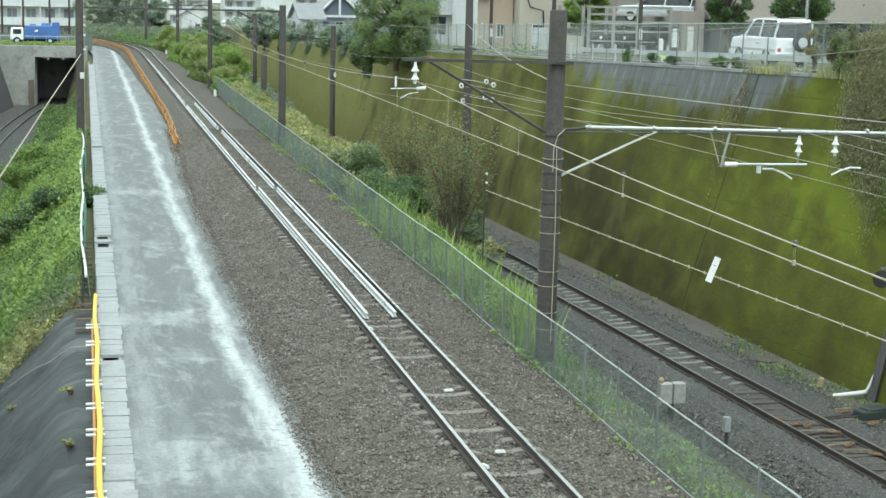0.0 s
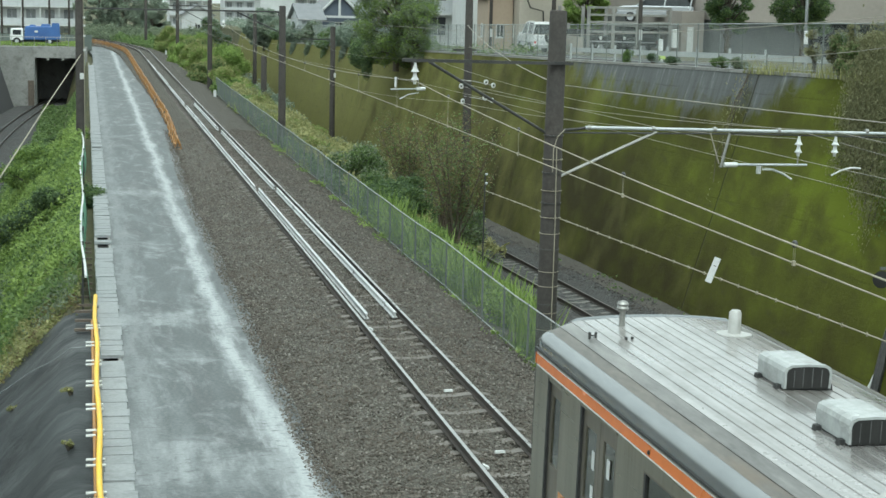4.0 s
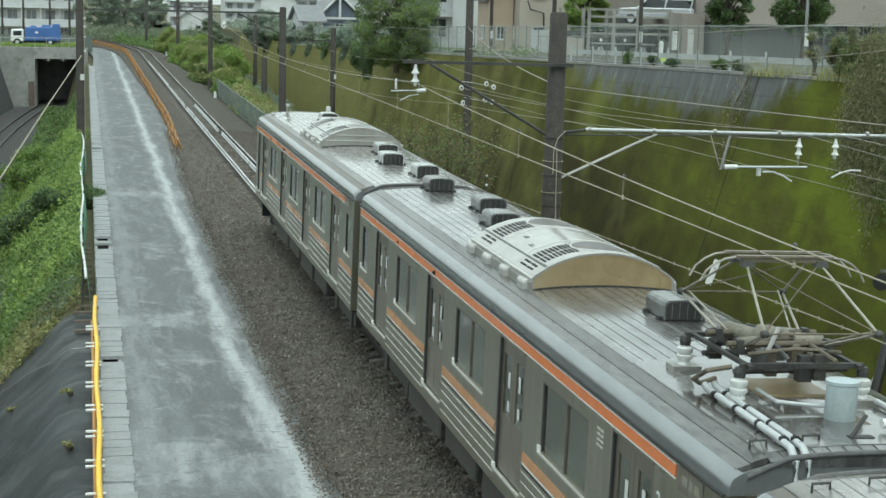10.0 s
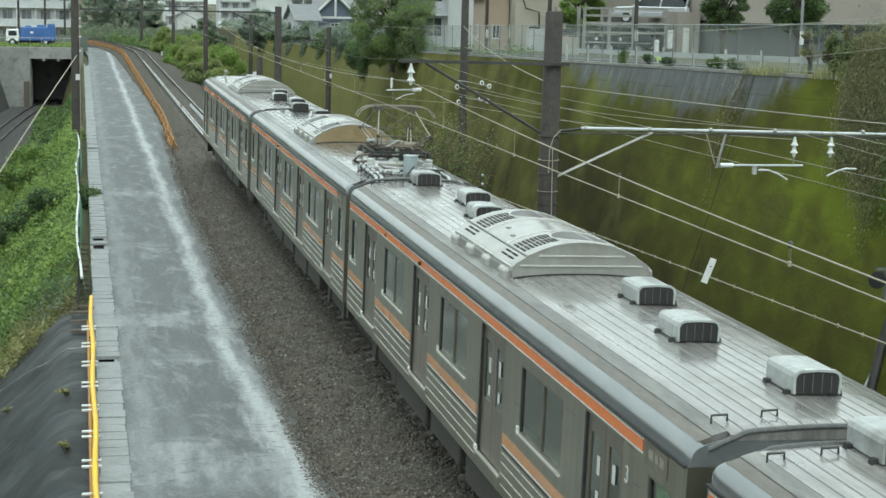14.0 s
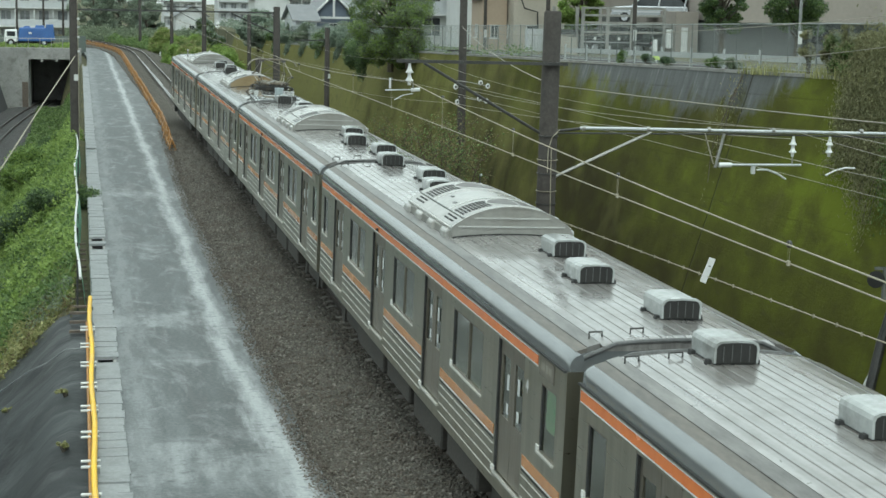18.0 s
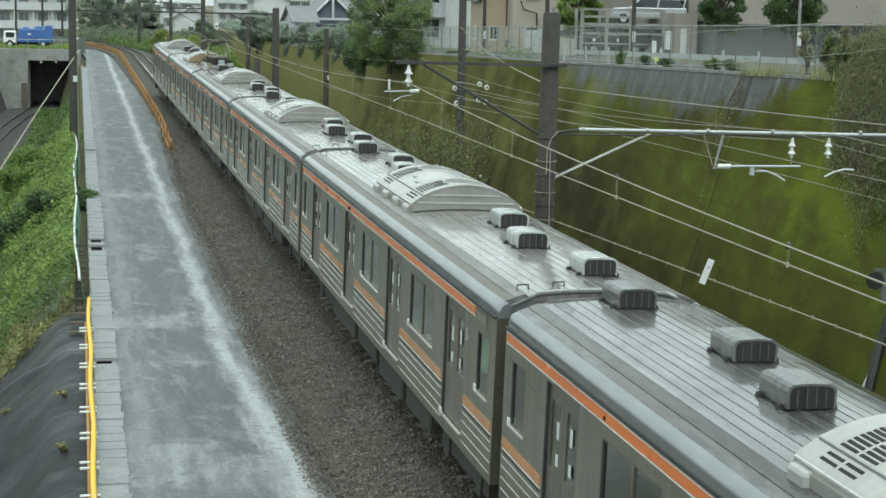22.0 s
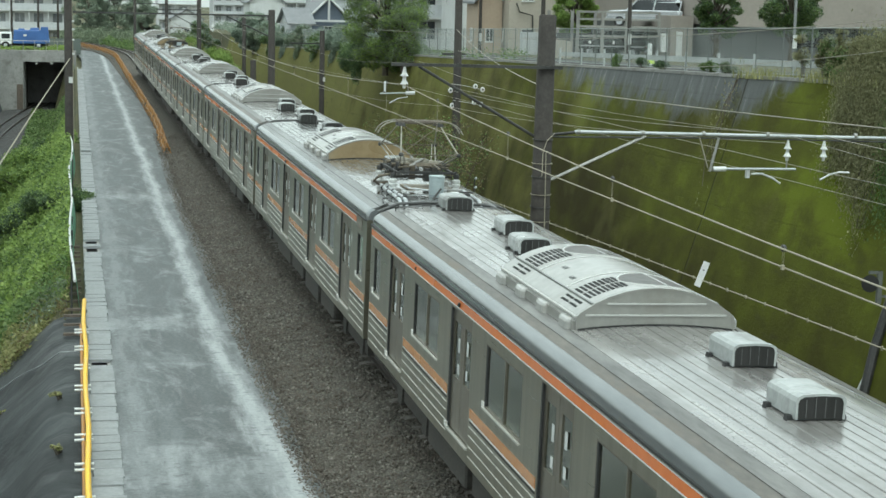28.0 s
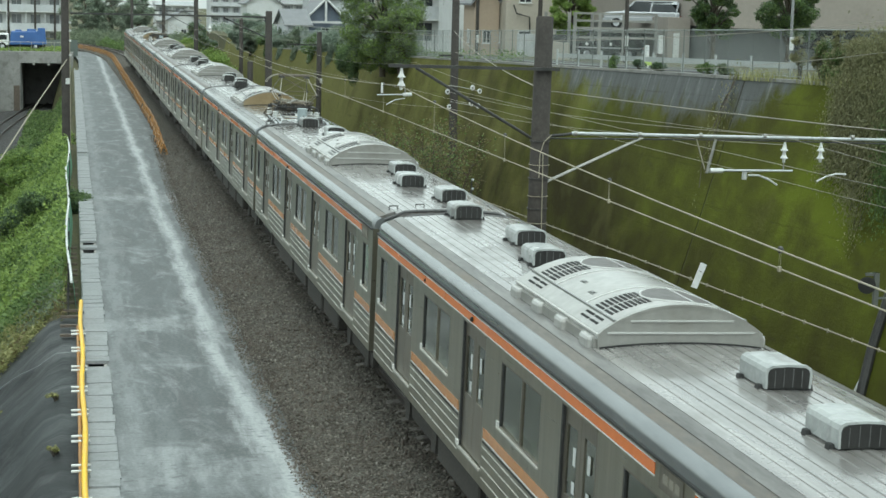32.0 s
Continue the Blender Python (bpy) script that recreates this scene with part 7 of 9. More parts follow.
# ---- tunnel portal and western wall ----
po = Build()
po.box(-26, 175.6, -5.6, -11.95, 177.2, 0.9).box(-7.5, 175.6, -5.6, -6.6, 177.2, 0.9).box(-11.95, 175.6, -0.25, -7.5, 177.2, 0.9)
solid("tunnel_portal", po, M["concrete"], "grey concrete tunnel portal", kind="structure")
# the box across y 186 is added to bounce daylight back to the mouth
ti = Build().box(-12.0, 177.2, -5.7, -11.8, 215, -0.2).box(-7.6, 177.2, -5.7, -7.4, 215, -0.2).box(-12, 177.2, -0.3, -7.4, 215, -0.1).box(-12, 186.0, -5.7, -7.4, 186.2, -0.1)
solid("tunnel_deck", Build().box(-12.6, 177.2, -0.09, -7.0, 216, 0.86), M["earth"], "weedy deck over the tunnel", kind="structure")
solid("tunnel_lining", ti, M["concrete"], "tunnel lining with an added wall across it", kind="structure")
pr = thing("parapet_rail", "thin steel parapet on the tunnel portal", "railing")
for i in range(12):
    part("post", Build().tube([(-20 + i * 1.15, 176.2, 0.85), (-20 + i * 1.15, 176.2, 1.9)], 0.03, 6), M["galvanised"], pr)
part("handrail", Build().tube([(-20.2, 176.2, 1.88), (-7.2, 176.2, 1.88)], 0.03, 6), M["galvanised"], pr)
for x in (-10.6, -9.1):
    solid("portal_lamp", Build().box(x - 0.12, 175.3, -0.5, x + 0.12, 175.6, -0.1).box(x - 0.04, 175.3, -0.1, x + 0.04, 175.4, 0.3), M["concrete"], "small grey lamp bracket over the tunnel mouth", "lamp", "portal lamps")
for x in (-12.35,):
    solid("rusty_sheet", Build().box(x - 0.3, 175.4, -5.3, x + 0.3, 175.6, -2.6), M["timber"], "rust stained panel beside the tunnel mouth", "panel", "rusty panels")
sheet("wall_west", lambda y: [(west_x(y) - 3.0 - 0.34 * k, WEST_Z - 0.4 + 1.12 * k) for k in range(7)], [10 + 5 * i for i in range(34)], M["asphalt"], "dark battered retaining wall of the western cutting", bump=0.06, cell=1.5)


# ---- vegetation ----
def clumps(rng, boxes, n, thick=0.8):
    """Points gathered in clumps inside ellipsoids (cx, cy, cz, rx, ry, rz)."""
    out = []
    vol = np.array([b[3] * b[4] * b[5] for b in boxes]) ** 0.8
    for b, share in zip(boxes, vol / vol.sum()):
        m = max(int(n * share), 8)
        d = rng.normal(size=(m, 3))
        d /= np.linalg.norm(d, axis=1)[:, None]
        r = rng.uniform(0.25, 1.0, m) ** (1 / 3.0) * thick + rng.normal(size=m) * 0.10
        p = d * r[:, None] * np.array(b[3:6]) + np.array(b[0:3])
        out.append(p)
    return np.concatenate(out)


def bush(name, label, category, base, boxes, n, size, mat, seed, stems=5, group="", second=None):
    """Stems and a crown of leaves; places are relative to the base."""
    rng = np.random.default_rng(seed)
    n, size = int(n * 1.9), size * 0.66
    t = thing(name, label, category, pose(*base), group)
    b = Build()
    for i in range(stems):
        cx, cy, cz, rx, ry, rz = boxes[i % len(boxes)]
        b.tube([(0.15 * math.cos(i), 0.15 * math.sin(i), -0.3), (cx * 0.45 + 0.1 * math.sin(i * 2), cy * 0.45, cz * 0.55), (cx + rng.uniform(-0.3, 0.3) * rx, cy + rng.uniform(-0.3, 0.3) * ry, cz + 0.4 * rz)], 0.05 + 0.02 * cz, 6, 0.012)
    part("stem_tangle" if stems > 1 else "trunk", b, M["bark"], t)
    pts = clumps(rng, boxes, n)
    me = cards("crown", pts, size, rng=rng)
    me.materials.append(M[mat])
    part("crown", me, None, t)
    if second:
        pts = clumps(rng, [(a, b2, c + 0.12 * f, d * 0.95, e * 0.95, f) for a, b2, c, d, e, f in boxes], int(n * second[1]), 0.95)
        me = cards("outer_foliage", pts, size * 0.9, rng=rng)
        me.materials.append(M[second[0]])
        part("outer_foliage", me, None, t)
    return t


def heap(rng, w, d, h, k, r):
    """k overlapping ellipsoids over a footprint w by d, up to height h."""
    out = []
    for i in range(k):
        x, y = rng.uniform(-w, w), rng.uniform(-d, d)
        e = max(1 - 0.6 * (x / (w + 0.1)) ** 2 - 0.5 * (y / (d + 0.1)) ** 2, 0.3)
        s = r * rng.uniform(0.7, 1.3)
        out.append((x, y, h * e * rng.uniform(0.35, 0.8), s, s, s * rng.uniform(0.6, 0.95)))
    return out


rr = random.Random(21)


def scatter(name, label, n, xr, yr, zf, size, mat, seed, height=0.5, dens=None, kind="stuff"):
    """Low weeds: leaves spread over a slope, in clumps."""
    rng = np.random.default_rng(seed)
    x = rng.uniform(*xr, n * 2)
    y = rng.uniform(*yr, n * 2)
    keep = np.array([noise.noise(Vector((a * 0.9, b * 0.6, seed))) > (dens if dens is not None else -0.2) + rng.uniform(-0.25, 0.25) for a, b in zip(x, y)])
    x, y = x[keep][:n], y[keep][:n]
    h = np.array([0.35 + 0.65 * max(0.0, 0.5 + noise.noise(Vector((a * 0.7, b * 0.45, seed + 3)))) for a, b in zip(x, y)]) * height
    z = np.array([zf(a, b) for a, b in zip(x, y)]) + h * rng.uniform(0.02, 1.0, len(x)) ** 0.6
    me = cards(name, np.stack([x, y, z], 1), size, up=0.5, rng=rng)
    me.materials.append(M[mat])
    return tagged(new(name, me), label, kind=kind)


def grass(name, label, n, xr, yr, zf, height, width, mat, seed, dens=-0.3):
    rng = np.random.default_rng(seed)
    x = rng.uniform(*xr, n * 2)
    y = rng.uniform(*yr, n * 2)
    keep = np.array([noise.noise(Vector((a * 0.8, b * 0.5, seed))) > dens + rng.uniform(-0.2, 0.2) for a, b in zip(x, y)])
    x, y = x[keep][:n], y[keep][:n]
    z = np.array([zf(a, b) for a, b in zip(x, y)])
    me = blades(name, np.stack([x, y, z - 0.03], 1), height, width, rng)
    me.materials.append(M[mat])
    return tagged(new(name, me), label, kind="stuff")


bz = lambda x, y: bank_z(x, y)
# western bank, thick weeds
scatter("bank_weeds", "lush green weeds over the western bank", 52000, (-11.8, -7.0), (42.5, 120), bz, 0.085, "leaf", 31, 1.1, -0.6)
scatter("bank_weeds", "fresh lime weeds over the western bank", 52000, (-11.4, -6.95), (46, 125), bz, 0.085, "leaf_lime", 32, 1.45, -0.25)
scatter("bank_weeds", "greyish low weeds on the western bank", 24000, (-11.0, -7.0), (41.5, 62), bz, 0.06, "leaf_grey", 33, 0.6, -0.5)
grass("bank_grass", "dry grass at the edge of the weed sheet", 12000, (-10.2, -6.9), (42, 50), bz, 0.42, 0.010, "leaf_gold", 34, -0.35)
grass("bank_grass", "green grass on the western bank", 22000, (-11.5, -6.95), (42, 100), bz, 0.6, 0.012, "leaf_lime", 35, -0.5)
scatter("bank_weeds", "weeds far along the western bank", 14000, (-11.0, -6.9), (100, 172), bz, 0.15, "leaf", 36, 0.8, -0.3)
scatter("bank_weeds", "dry yellowish weeds on the western bank", 6500, (-11.0, -6.95), (40.0, 46), bz, 0.07, "leaf_gold", 37, 0.7, 0.0)
scatter("bank_weeds", "brown withered weeds at the edge of the weed sheet", 1800, (-11.0, -6.95), (40.0, 44), bz, 0.07, "leaf_dry", 38, 0.6, 0.1)
for i, (x, y) in enumerate(((-8.34, 35.6), (-7.1, 28.3), (-7.15, 32.2))):
    bush("weed_clump", "small yellow green tuft growing through the sheet", "weed", (x, y, bank_z(x) + 0.2), heap(rr, 0.09, 0.1, 0.1, 5, 0.06), 90, 0.045, "leaf_gold", 340 + i, 2, group="sheet weeds")
# two darker shrubs that lean over the trough
bush("shrub", "dark green shrub leaning over the trough covers", "shrub", (-7.4, 61.5, -0.7), heap(rr, 1.0, 1.2, 1.1, 9, 0.5), 5200, 0.10, "leaf_dark", 41, group="bank shrubs", second=("leaf", 0.35))
bush("shrub", "dark green shrub leaning over the trough covers", "shrub", (-9.0, 64.0, -2.0), heap(rr, 1.2, 1.6, 1.5, 9, 0.6), 5200, 0.11, "leaf_dark", 42, group="bank shrubs", second=("leaf_lime", 0.3))
bush("shrub", "green shrub beside the western pole", "shrub", (-7.2, 90, -1.1), heap(rr, 0.7, 1.5, 1.2, 8, 0.5), 3600, 0.14, "leaf", 43, group="bank shrubs", second=("leaf_lime", 0.4))
bush("shrub", "lime green shrub on the western bank", "shrub", (-9.2, 82, -2.4), heap(rr, 1.4, 3.0, 1.9, 12, 0.8), 6000, 0.13, "leaf_lime", 44, group="bank shrubs", second=("leaf", 0.4))
bush("shrub", "lime green shrub on the western bank", "shrub", (-9.6, 52, -2.8), heap(rr, 1.3, 3.0, 1.2, 12, 0.7), 6500, 0.10, "leaf", 45, group="bank shrubs", second=("leaf_grey", 0.4))

for i, (x, y, top, mat) in enumerate(((-8.3, 103.0, 1.5, "leaf_dark"), (-7.9, 109.0, 1.3, "leaf"), (-8.9, 97.0, 1.5, "leaf"), (-9.6, 90.0, 1.4, "leaf_lime"), (-10.3, 74.0, 1.3, "leaf_lime"), (-8.1, 116.0, 1.1, "leaf_lime"))):
    bush("shrub", "loose green shrub on the bank above the sunken western track", "shrub", (x, y, bank_z(x, y) - 0.1), heap(rr, 0.9, 1.8, top, 11, 0.5), 4200, 0.13, mat, 400 + i, group="bank shrubs", second=("leaf", 0.4))

# eastern slope by the fence
sz = slope_z
sheet("slope_gravel", lambda y: [(x, slope_z(x, y) + 0.03) for x in (2.75, 3.1, 3.6, 4.2, 5.0, 5.8, 6.5)], [14 + 0.5 * i for i in range(78)], M["ballast"], "brown gravel slope between fence and sunken track", bump=0.04, cell=0.2)
grass("slope_grass", "fresh green grass between fence and sunken track", 2200, (2.95, 5.0), (17, 33.5), sz, 0.3, 0.008, "leaf_grey", 51, 0.05)
scatter("slope_weeds", "low green weeds between fence and sunken track", 5200, (2.85, 4.7), (17, 34), sz, 0.05, "leaf_grey", 52, 0.5, -0.05)
scatter("slope_weeds", "soft pale weeds between fence and sunken track", 4200, (2.85, 4.4), (17, 32), sz, 0.045, "leaf_lime", 152, 0.4, 0.05)
grass("slope_grass", "sparse weeds along the fence", 7000, (2.5, 4.6), (32, 50), sz, 0.4, 0.011, "leaf", 53, 0.1)
scatter("slope_weeds", "bright weeds along the fence", 6500, (2.8, 5.0), (38, 60), sz, 0.07, "leaf_lime", 54, 0.8, 0.0)
grass("fence_shoots", "tall lime shoots behind the fence", 1700, (2.95, 4.3), (36, 60), sz, 1.25, 0.035, "leaf_lime", 153, 0.0)
scatter("fence_shrubs", "lime green shoots and leaves behind the fence", 6000, (2.9, 4.2), (38, 62), sz, 0.06, "leaf_lime", 154, 1.25, 0.05)
scatter("fence_weeds", "small weeds at the foot of the fence", 3500, (2.2, 2.75), (22, 90), lambda x, y: -0.5, 0.07, "leaf_lime", 55, 0.3, 0.22)
scatter("foot_weeds", "weeds along the foot of the mossy wall", 2200, (11.4, 12.7), (34, 62), lambda x, y: low_z(y) - 0.3, 0.06, "leaf", 56, 0.3, 0.2)
grass("foot_grass", "tufts at the foot of the mossy wall", 1500, (11.9, 12.6), (33, 44), lambda x, y: low_z(y) - 0.3, 0.2, 0.010, "leaf_lime", 57, -0.2)
bush("shrub", "lime shoots climbing through the fence", "shrub", (4.3, 44.5, -1.2), heap(rr, 0.7, 1.6, 1.5, 9, 0.42), 3600, 0.09, "leaf_lime", 58, group="fence shrubs")
bush("shrub", "lime shoots climbing through the fence", "shrub", (3.9, 50.0, -0.9), heap(rr, 0.6, 1.8, 1.3, 9, 0.42), 3600, 0.09, "leaf_lime", 59, group="fence shrubs", second=("leaf", 0.4))
bush("shrub", "grey green shrub beside the sunken track", "shrub", (7.0, 60.5, -2.0), heap(rr, 0.7, 1.2, 2.2, 12, 0.5), 5200, 0.09, "leaf_grey", 60, group="fence shrubs", second=("leaf", 0.4))
bush("shrub", "green shrub with dark gaps behind the fence", "shrub", (4.3, 58.5, -1.0), heap(rr, 1.1, 2.4, 2.4, 24, 0.5), 10000, 0.10, "leaf", 61, group="fence shrubs", second=("leaf_dark", 0.5))
bush("shrub", "green shrub overhanging the fence", "shrub", (4.1, 66.0, -0.7), heap(rr, 0.9, 2.0, 2.2, 12, 0.6), 7000, 0.10, "leaf", 62, group="fence shrubs", second=("leaf_grey", 0.4))


def thin_tree(base, h, seed):
    """A sparse young tree: a low fork, slanting limbs and a haze of fine twigs."""
    rng = np.random.default_rng(seed)
    r2 = random.Random(seed)
    t = thing("sapling", "sparse olive brown sapling with many thin twigs", "tree", pose(*base))
    b = Build()
    tips = []
    for i in range(11):
        a = i * 2.4 + r2.uniform(-0.3, 0.3)
        sp2 = r2.uniform(0.35, 1.35)
        x, y = math.cos(a) * sp2, math.sin(a) * sp2 * 1.2
        k = h * r2.uniform(0.6, 1.02)
        p = [(0.05 * math.cos(i), 0.05 * math.sin(i), -0.2), (x * 0.18, y * 0.18, k * 0.3), (x * 0.65, y * 0.65, k * 0.66), (x * 1.1, y * 1.1, k)]
        b.tube(p, 0.045, 6, 0.008)
        for j in range(16):
            s = r2.uniform(0.1, 1.0)
            q = Vector(p[1]).lerp(Vector(p[3]), s)
            e = q + Vector((r2.uniform(-0.55, 0.55), r2.uniform(-0.6, 0.6), r2.uniform(0.1, 0.6)))
            b.tube([q, q.lerp(e, 0.5) + Vector((0, 0, -0.04)), e], 0.013, 4, 0.004)
            tips += [q.lerp(e, w) for w in (0.3, 0.5, 0.7, 0.9, 1.0)]
    part("trunk", b, M["bark_pale"], t)
    tp = np.array([tuple(q) for q in tips])
    for name, mat, k in (("leaves", "leaf_dry", 4), ("green_leaves", "leaf", 3)):
        pts = np.repeat(tp, k, 0) + rng.normal(size=(len(tp) * k, 3)) * 0.15
        me = cards(name, pts, 0.046, rng=rng)
        me.materials.append(M[mat])
        part(name, me, None, t)
    return t


thin_tree((4.85, 51.0, -1.1), 4.3, 71)
thin_tree((6.0, 58.0, -1.3), 4.2, 72)
thin_tree((5.3, 61.0, -1.1), 3.6, 73)

# golden grass and scrub in the cutting
rr = random.Random(40)
for i in range(16):
    y = 67 + i * 3.6
    x = 3.9 + rr.uniform(-0.2, 2.6)
    bush("shrub", "yellow green scrub bush between fence and wall", "bush", (x, y, sz(x, y) - 0.1), heap(rr, 1.1, 1.7, 1.5, 12, 0.5), 3200, 0.11, "leaf_gold", 300 + i, group="cutting scrub", second=("leaf_lime" if i % 2 else "leaf_grey", 0.45))

grass("golden_grass", "tall golden grass between track and wall", 14000, (3.3, 9.5), (66, 128), sz, 1.1, 0.016, "leaf_gold", 81, -0.5)
scatter("golden_scrub", "yellow green scrub between track and wall", 34000, (3.2, 9.6), (62, 130), sz, 0.12, "leaf_gold", 82, 1.5, -0.45)
scatter("golden_scrub", "green scrub along the fence", 20000, (2.9, 5.0), (64, 130), sz, 0.13, "leaf", 83, 1.1, -0.2)
rr = random.Random(77)
for i in range(14):
    y = 122 + i * 6.2
    big = i in (4, 5, 9, 10)
    x = 3.5 + (0.9 if big else 0) + rr.uniform(-0.2, 0.6) + (main_x(y) if y > 186 else 0)
    h = 3.0 if big else 1.5 + 0.9 * (i % 2) + 0.05 * i
    bush("shrub", "big round yellow green bush beside the far track" if big else "yellow green bush beside the far track", "bush", (x, y, -0.7), heap(rr, 1.9 if big else 1.2, 2.8, h * 1.15, 14 if big else 10, 1.05 if big else 0.75), 8000 if big else 5200, 0.15, "leaf_lime" if i % 3 else "leaf", 90 + i, group="far track bushes", second=("leaf_gold" if i % 2 else "leaf_lime", 0.4))
for i in range(12):
    y = 124 + i * 7.5
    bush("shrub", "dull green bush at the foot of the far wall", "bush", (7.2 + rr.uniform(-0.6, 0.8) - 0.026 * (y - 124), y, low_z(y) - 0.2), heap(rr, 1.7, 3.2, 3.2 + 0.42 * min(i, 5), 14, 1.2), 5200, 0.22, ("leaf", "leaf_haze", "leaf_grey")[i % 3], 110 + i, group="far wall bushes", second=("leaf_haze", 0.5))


def tree(name, label, base, h, r, seed, mat, n=9000, size=0.2, second=None, lift=0.35, group=""):
    rng = random.Random(seed)
    n, size = n * 2, size * 0.64
    t = thing(name, label, "tree", pose(*base), group)
    b = Build().tube([(0, 0, -0.4), (0.05 * h * 0.2, 0, h * 0.3), (0, 0.03 * h, h * 0.65)], 0.035 * h * 0.7 + 0.05, 8, 0.04)
    part("trunk", b, M["bark"], t)
    boxes = []
    limbs = Build()
    for i in range(34):
        a = i * 2.4
        hh = h * (lift + (0.97 - lift) * (i + 0.5) / 34)
        e = math.sin(math.pi * min(max((hh / h - lift) / (1.02 - lift), 0.08), 1) ** 0.75) * 0.75 + 0.25
        d = r * e * rng.uniform(0.35, 0.9)
        p = (math.cos(a) * d, math.sin(a) * d, hh)
        limbs.tube([(0, 0, hh * 0.6), (p[0] * 0.5, p[1] * 0.5, hh * 0.85), p], 0.05, 5, 0.015)
        s = r * rng.uniform(0.18, 0.34)
        boxes.append((*p, s, s, s * rng.uniform(0.6, 0.85)))
    part("limb_tangle", limbs, M["bark"], t, kind="stuff")
    g = np.random.default_rng(seed)
    me = cards("crown", clumps(g, boxes, n), size, rng=g)
    me.materials.append(M[mat])
    part("crown", me, None, t)
    if second:
        me = cards("outer_leaves", clumps(g, [(a, b2, c + 0.2 * f, d, e, f) for a, b2, c, d, e, f in boxes], int(n * second[1]), 0.98), size, rng=g)
        me.materials.append(M[second[0]])
        part("outer_leaves", me, None, t)
    return t


# the big tree that hangs over the wall
# greyish leaves are mixed in to pale the tree as haze would
tree("tree", "big round green tree hanging over the wall top", (12.2, 101, 2.9), 6.4, 3.0, 131, "leaf_lime", 17000, 0.10, ("leaf_grey", 0.7), 0.02)
tree("tree", "big round green tree hanging over the wall top", (12.9, 99.0, 3.2), 3.6, 2.0, 132, "leaf_grey", 8000, 0.09, ("leaf_lime", 0.5), 0.02)
bush("creeper", "green creeper trailing down the far wall", "creeper", (11.0, 104, 3.0), [(0, 0, 0.6, 0.9, 1.6, 1.0), (-0.3, 2.0, 0.3, 0.8, 1.5, 1.0), (-0.3, -1.0, -0.4, 0.4, 0.7, 0.9)], 4500, 0.11, "leaf_dark", 133, second=("leaf", 0.5))
# clipped trees along the upper road
tree("tree", "clipped green street tree", (24.04, 99.4, top_z(99.4)), 4.85, 1.7, 141, "leaf_lime", 6500, 0.147, ("leaf_lime", 0.35), 0.25, "street trees")
tree("tree", "clipped green street tree", (21.9, 70.8, top_z(71)), 5.0, 1.5, 142, "leaf", 8000, 0.11, ("leaf_dark", 0.4), 0.3, "street trees")
tree("tree", "clipped green street tree", (25.7, 71, top_z(71)), 5.0, 1.75, 143, "leaf", 8000, 0.11, ("leaf_dark", 0.4), 0.3, "street trees")
# hedge and vines at the north end of the road fence
rr = random.Random(5)
for i in range(5):
    y = 45.0 - i * 2.4
    bush("hedge", "overgrown olive creeper on the road fence", "hedge", (wall_at(y, top_z(y)) + 0.35, y, top_z(y)), heap(rr, 0.3, 1.1, 1.4 + 0.25 * i, 12, 0.4), 6500, 0.07, "vine" if i % 2 else "leaf", 150 + i, group="fence creepers", second=("vine", 0.6))


def drape(name, label, y, top, length, seed, n, mat, spread):
    """Creepers that hang down the battered wall."""
    rng = np.random.default_rng(seed)
    t = thing(name, label, "creeper", pose(0, 0, 0), "hanging creepers")
    b = Build()
    pts = []
    for i in range(26 if spread > 0.5 else 5):
        yy = y + rng.uniform(-spread, spread)
        L = length * rng.uniform(0.45, 1.0)
        p = []
        for k in range(8):
            z = top - L * k / 7
            p.append((wall_at(yy, z) - 0.12 - 0.25 * math.sin(math.pi * k / 7) * rng.uniform(0.3, 1), yy + 0.15 * math.sin(k + i), z))
        b.tube(p, 0.012, 4)
        for q in p:
            pts.append(np.array(q) + rng.normal(size=(n // 104, 3)) * np.array([0.18, 0.2, 0.35]))
    part("stem_tangle", b, M["bark"], t, kind="stuff")
    me = cards("leaves", np.concatenate(pts), 0.034, long=2.6, rng=rng, lean=np.array([-0.1, 0, -1.0]))
    me.materials.append(M[mat])
    part("leaves", me, None, t)
    return t


drape("hanging_creeper", "brownish creeper hanging down the wall", 42.2, 6.2, 3.4, 161, 15000, "vine", 1.0)
drape("hanging_creeper", "brownish creeper hanging down the wall", 40.6, 6.5, 5.0, 162, 17000, "vine", 1.1)
drape("hanging_creeper", "green creeper hanging down the wall", 38.9, 6.8, 5.0, 163, 15000, "leaf", 1.1)
drape("hanging_creeper", "thin creeper trailing down the wall", 50.8, 5.2, 4.5, 164, 1100, "vine", 0.14)
grass("coping_grass", "weeds along the wall top", 900, (14.4, 15.6), (40, 52), lambda x, y: top_z(y) - 0.02, 0.35, 0.012, "leaf_gold", 165, -0.1)
scatter("coping_weeds", "weeds along the road fence", 1800, (13.2, 15.4), (74, 115), lambda x, y: top_z(y) + 0.02, 0.07, "leaf", 166, 0.7, 0.1)
rr = random.Random(91)
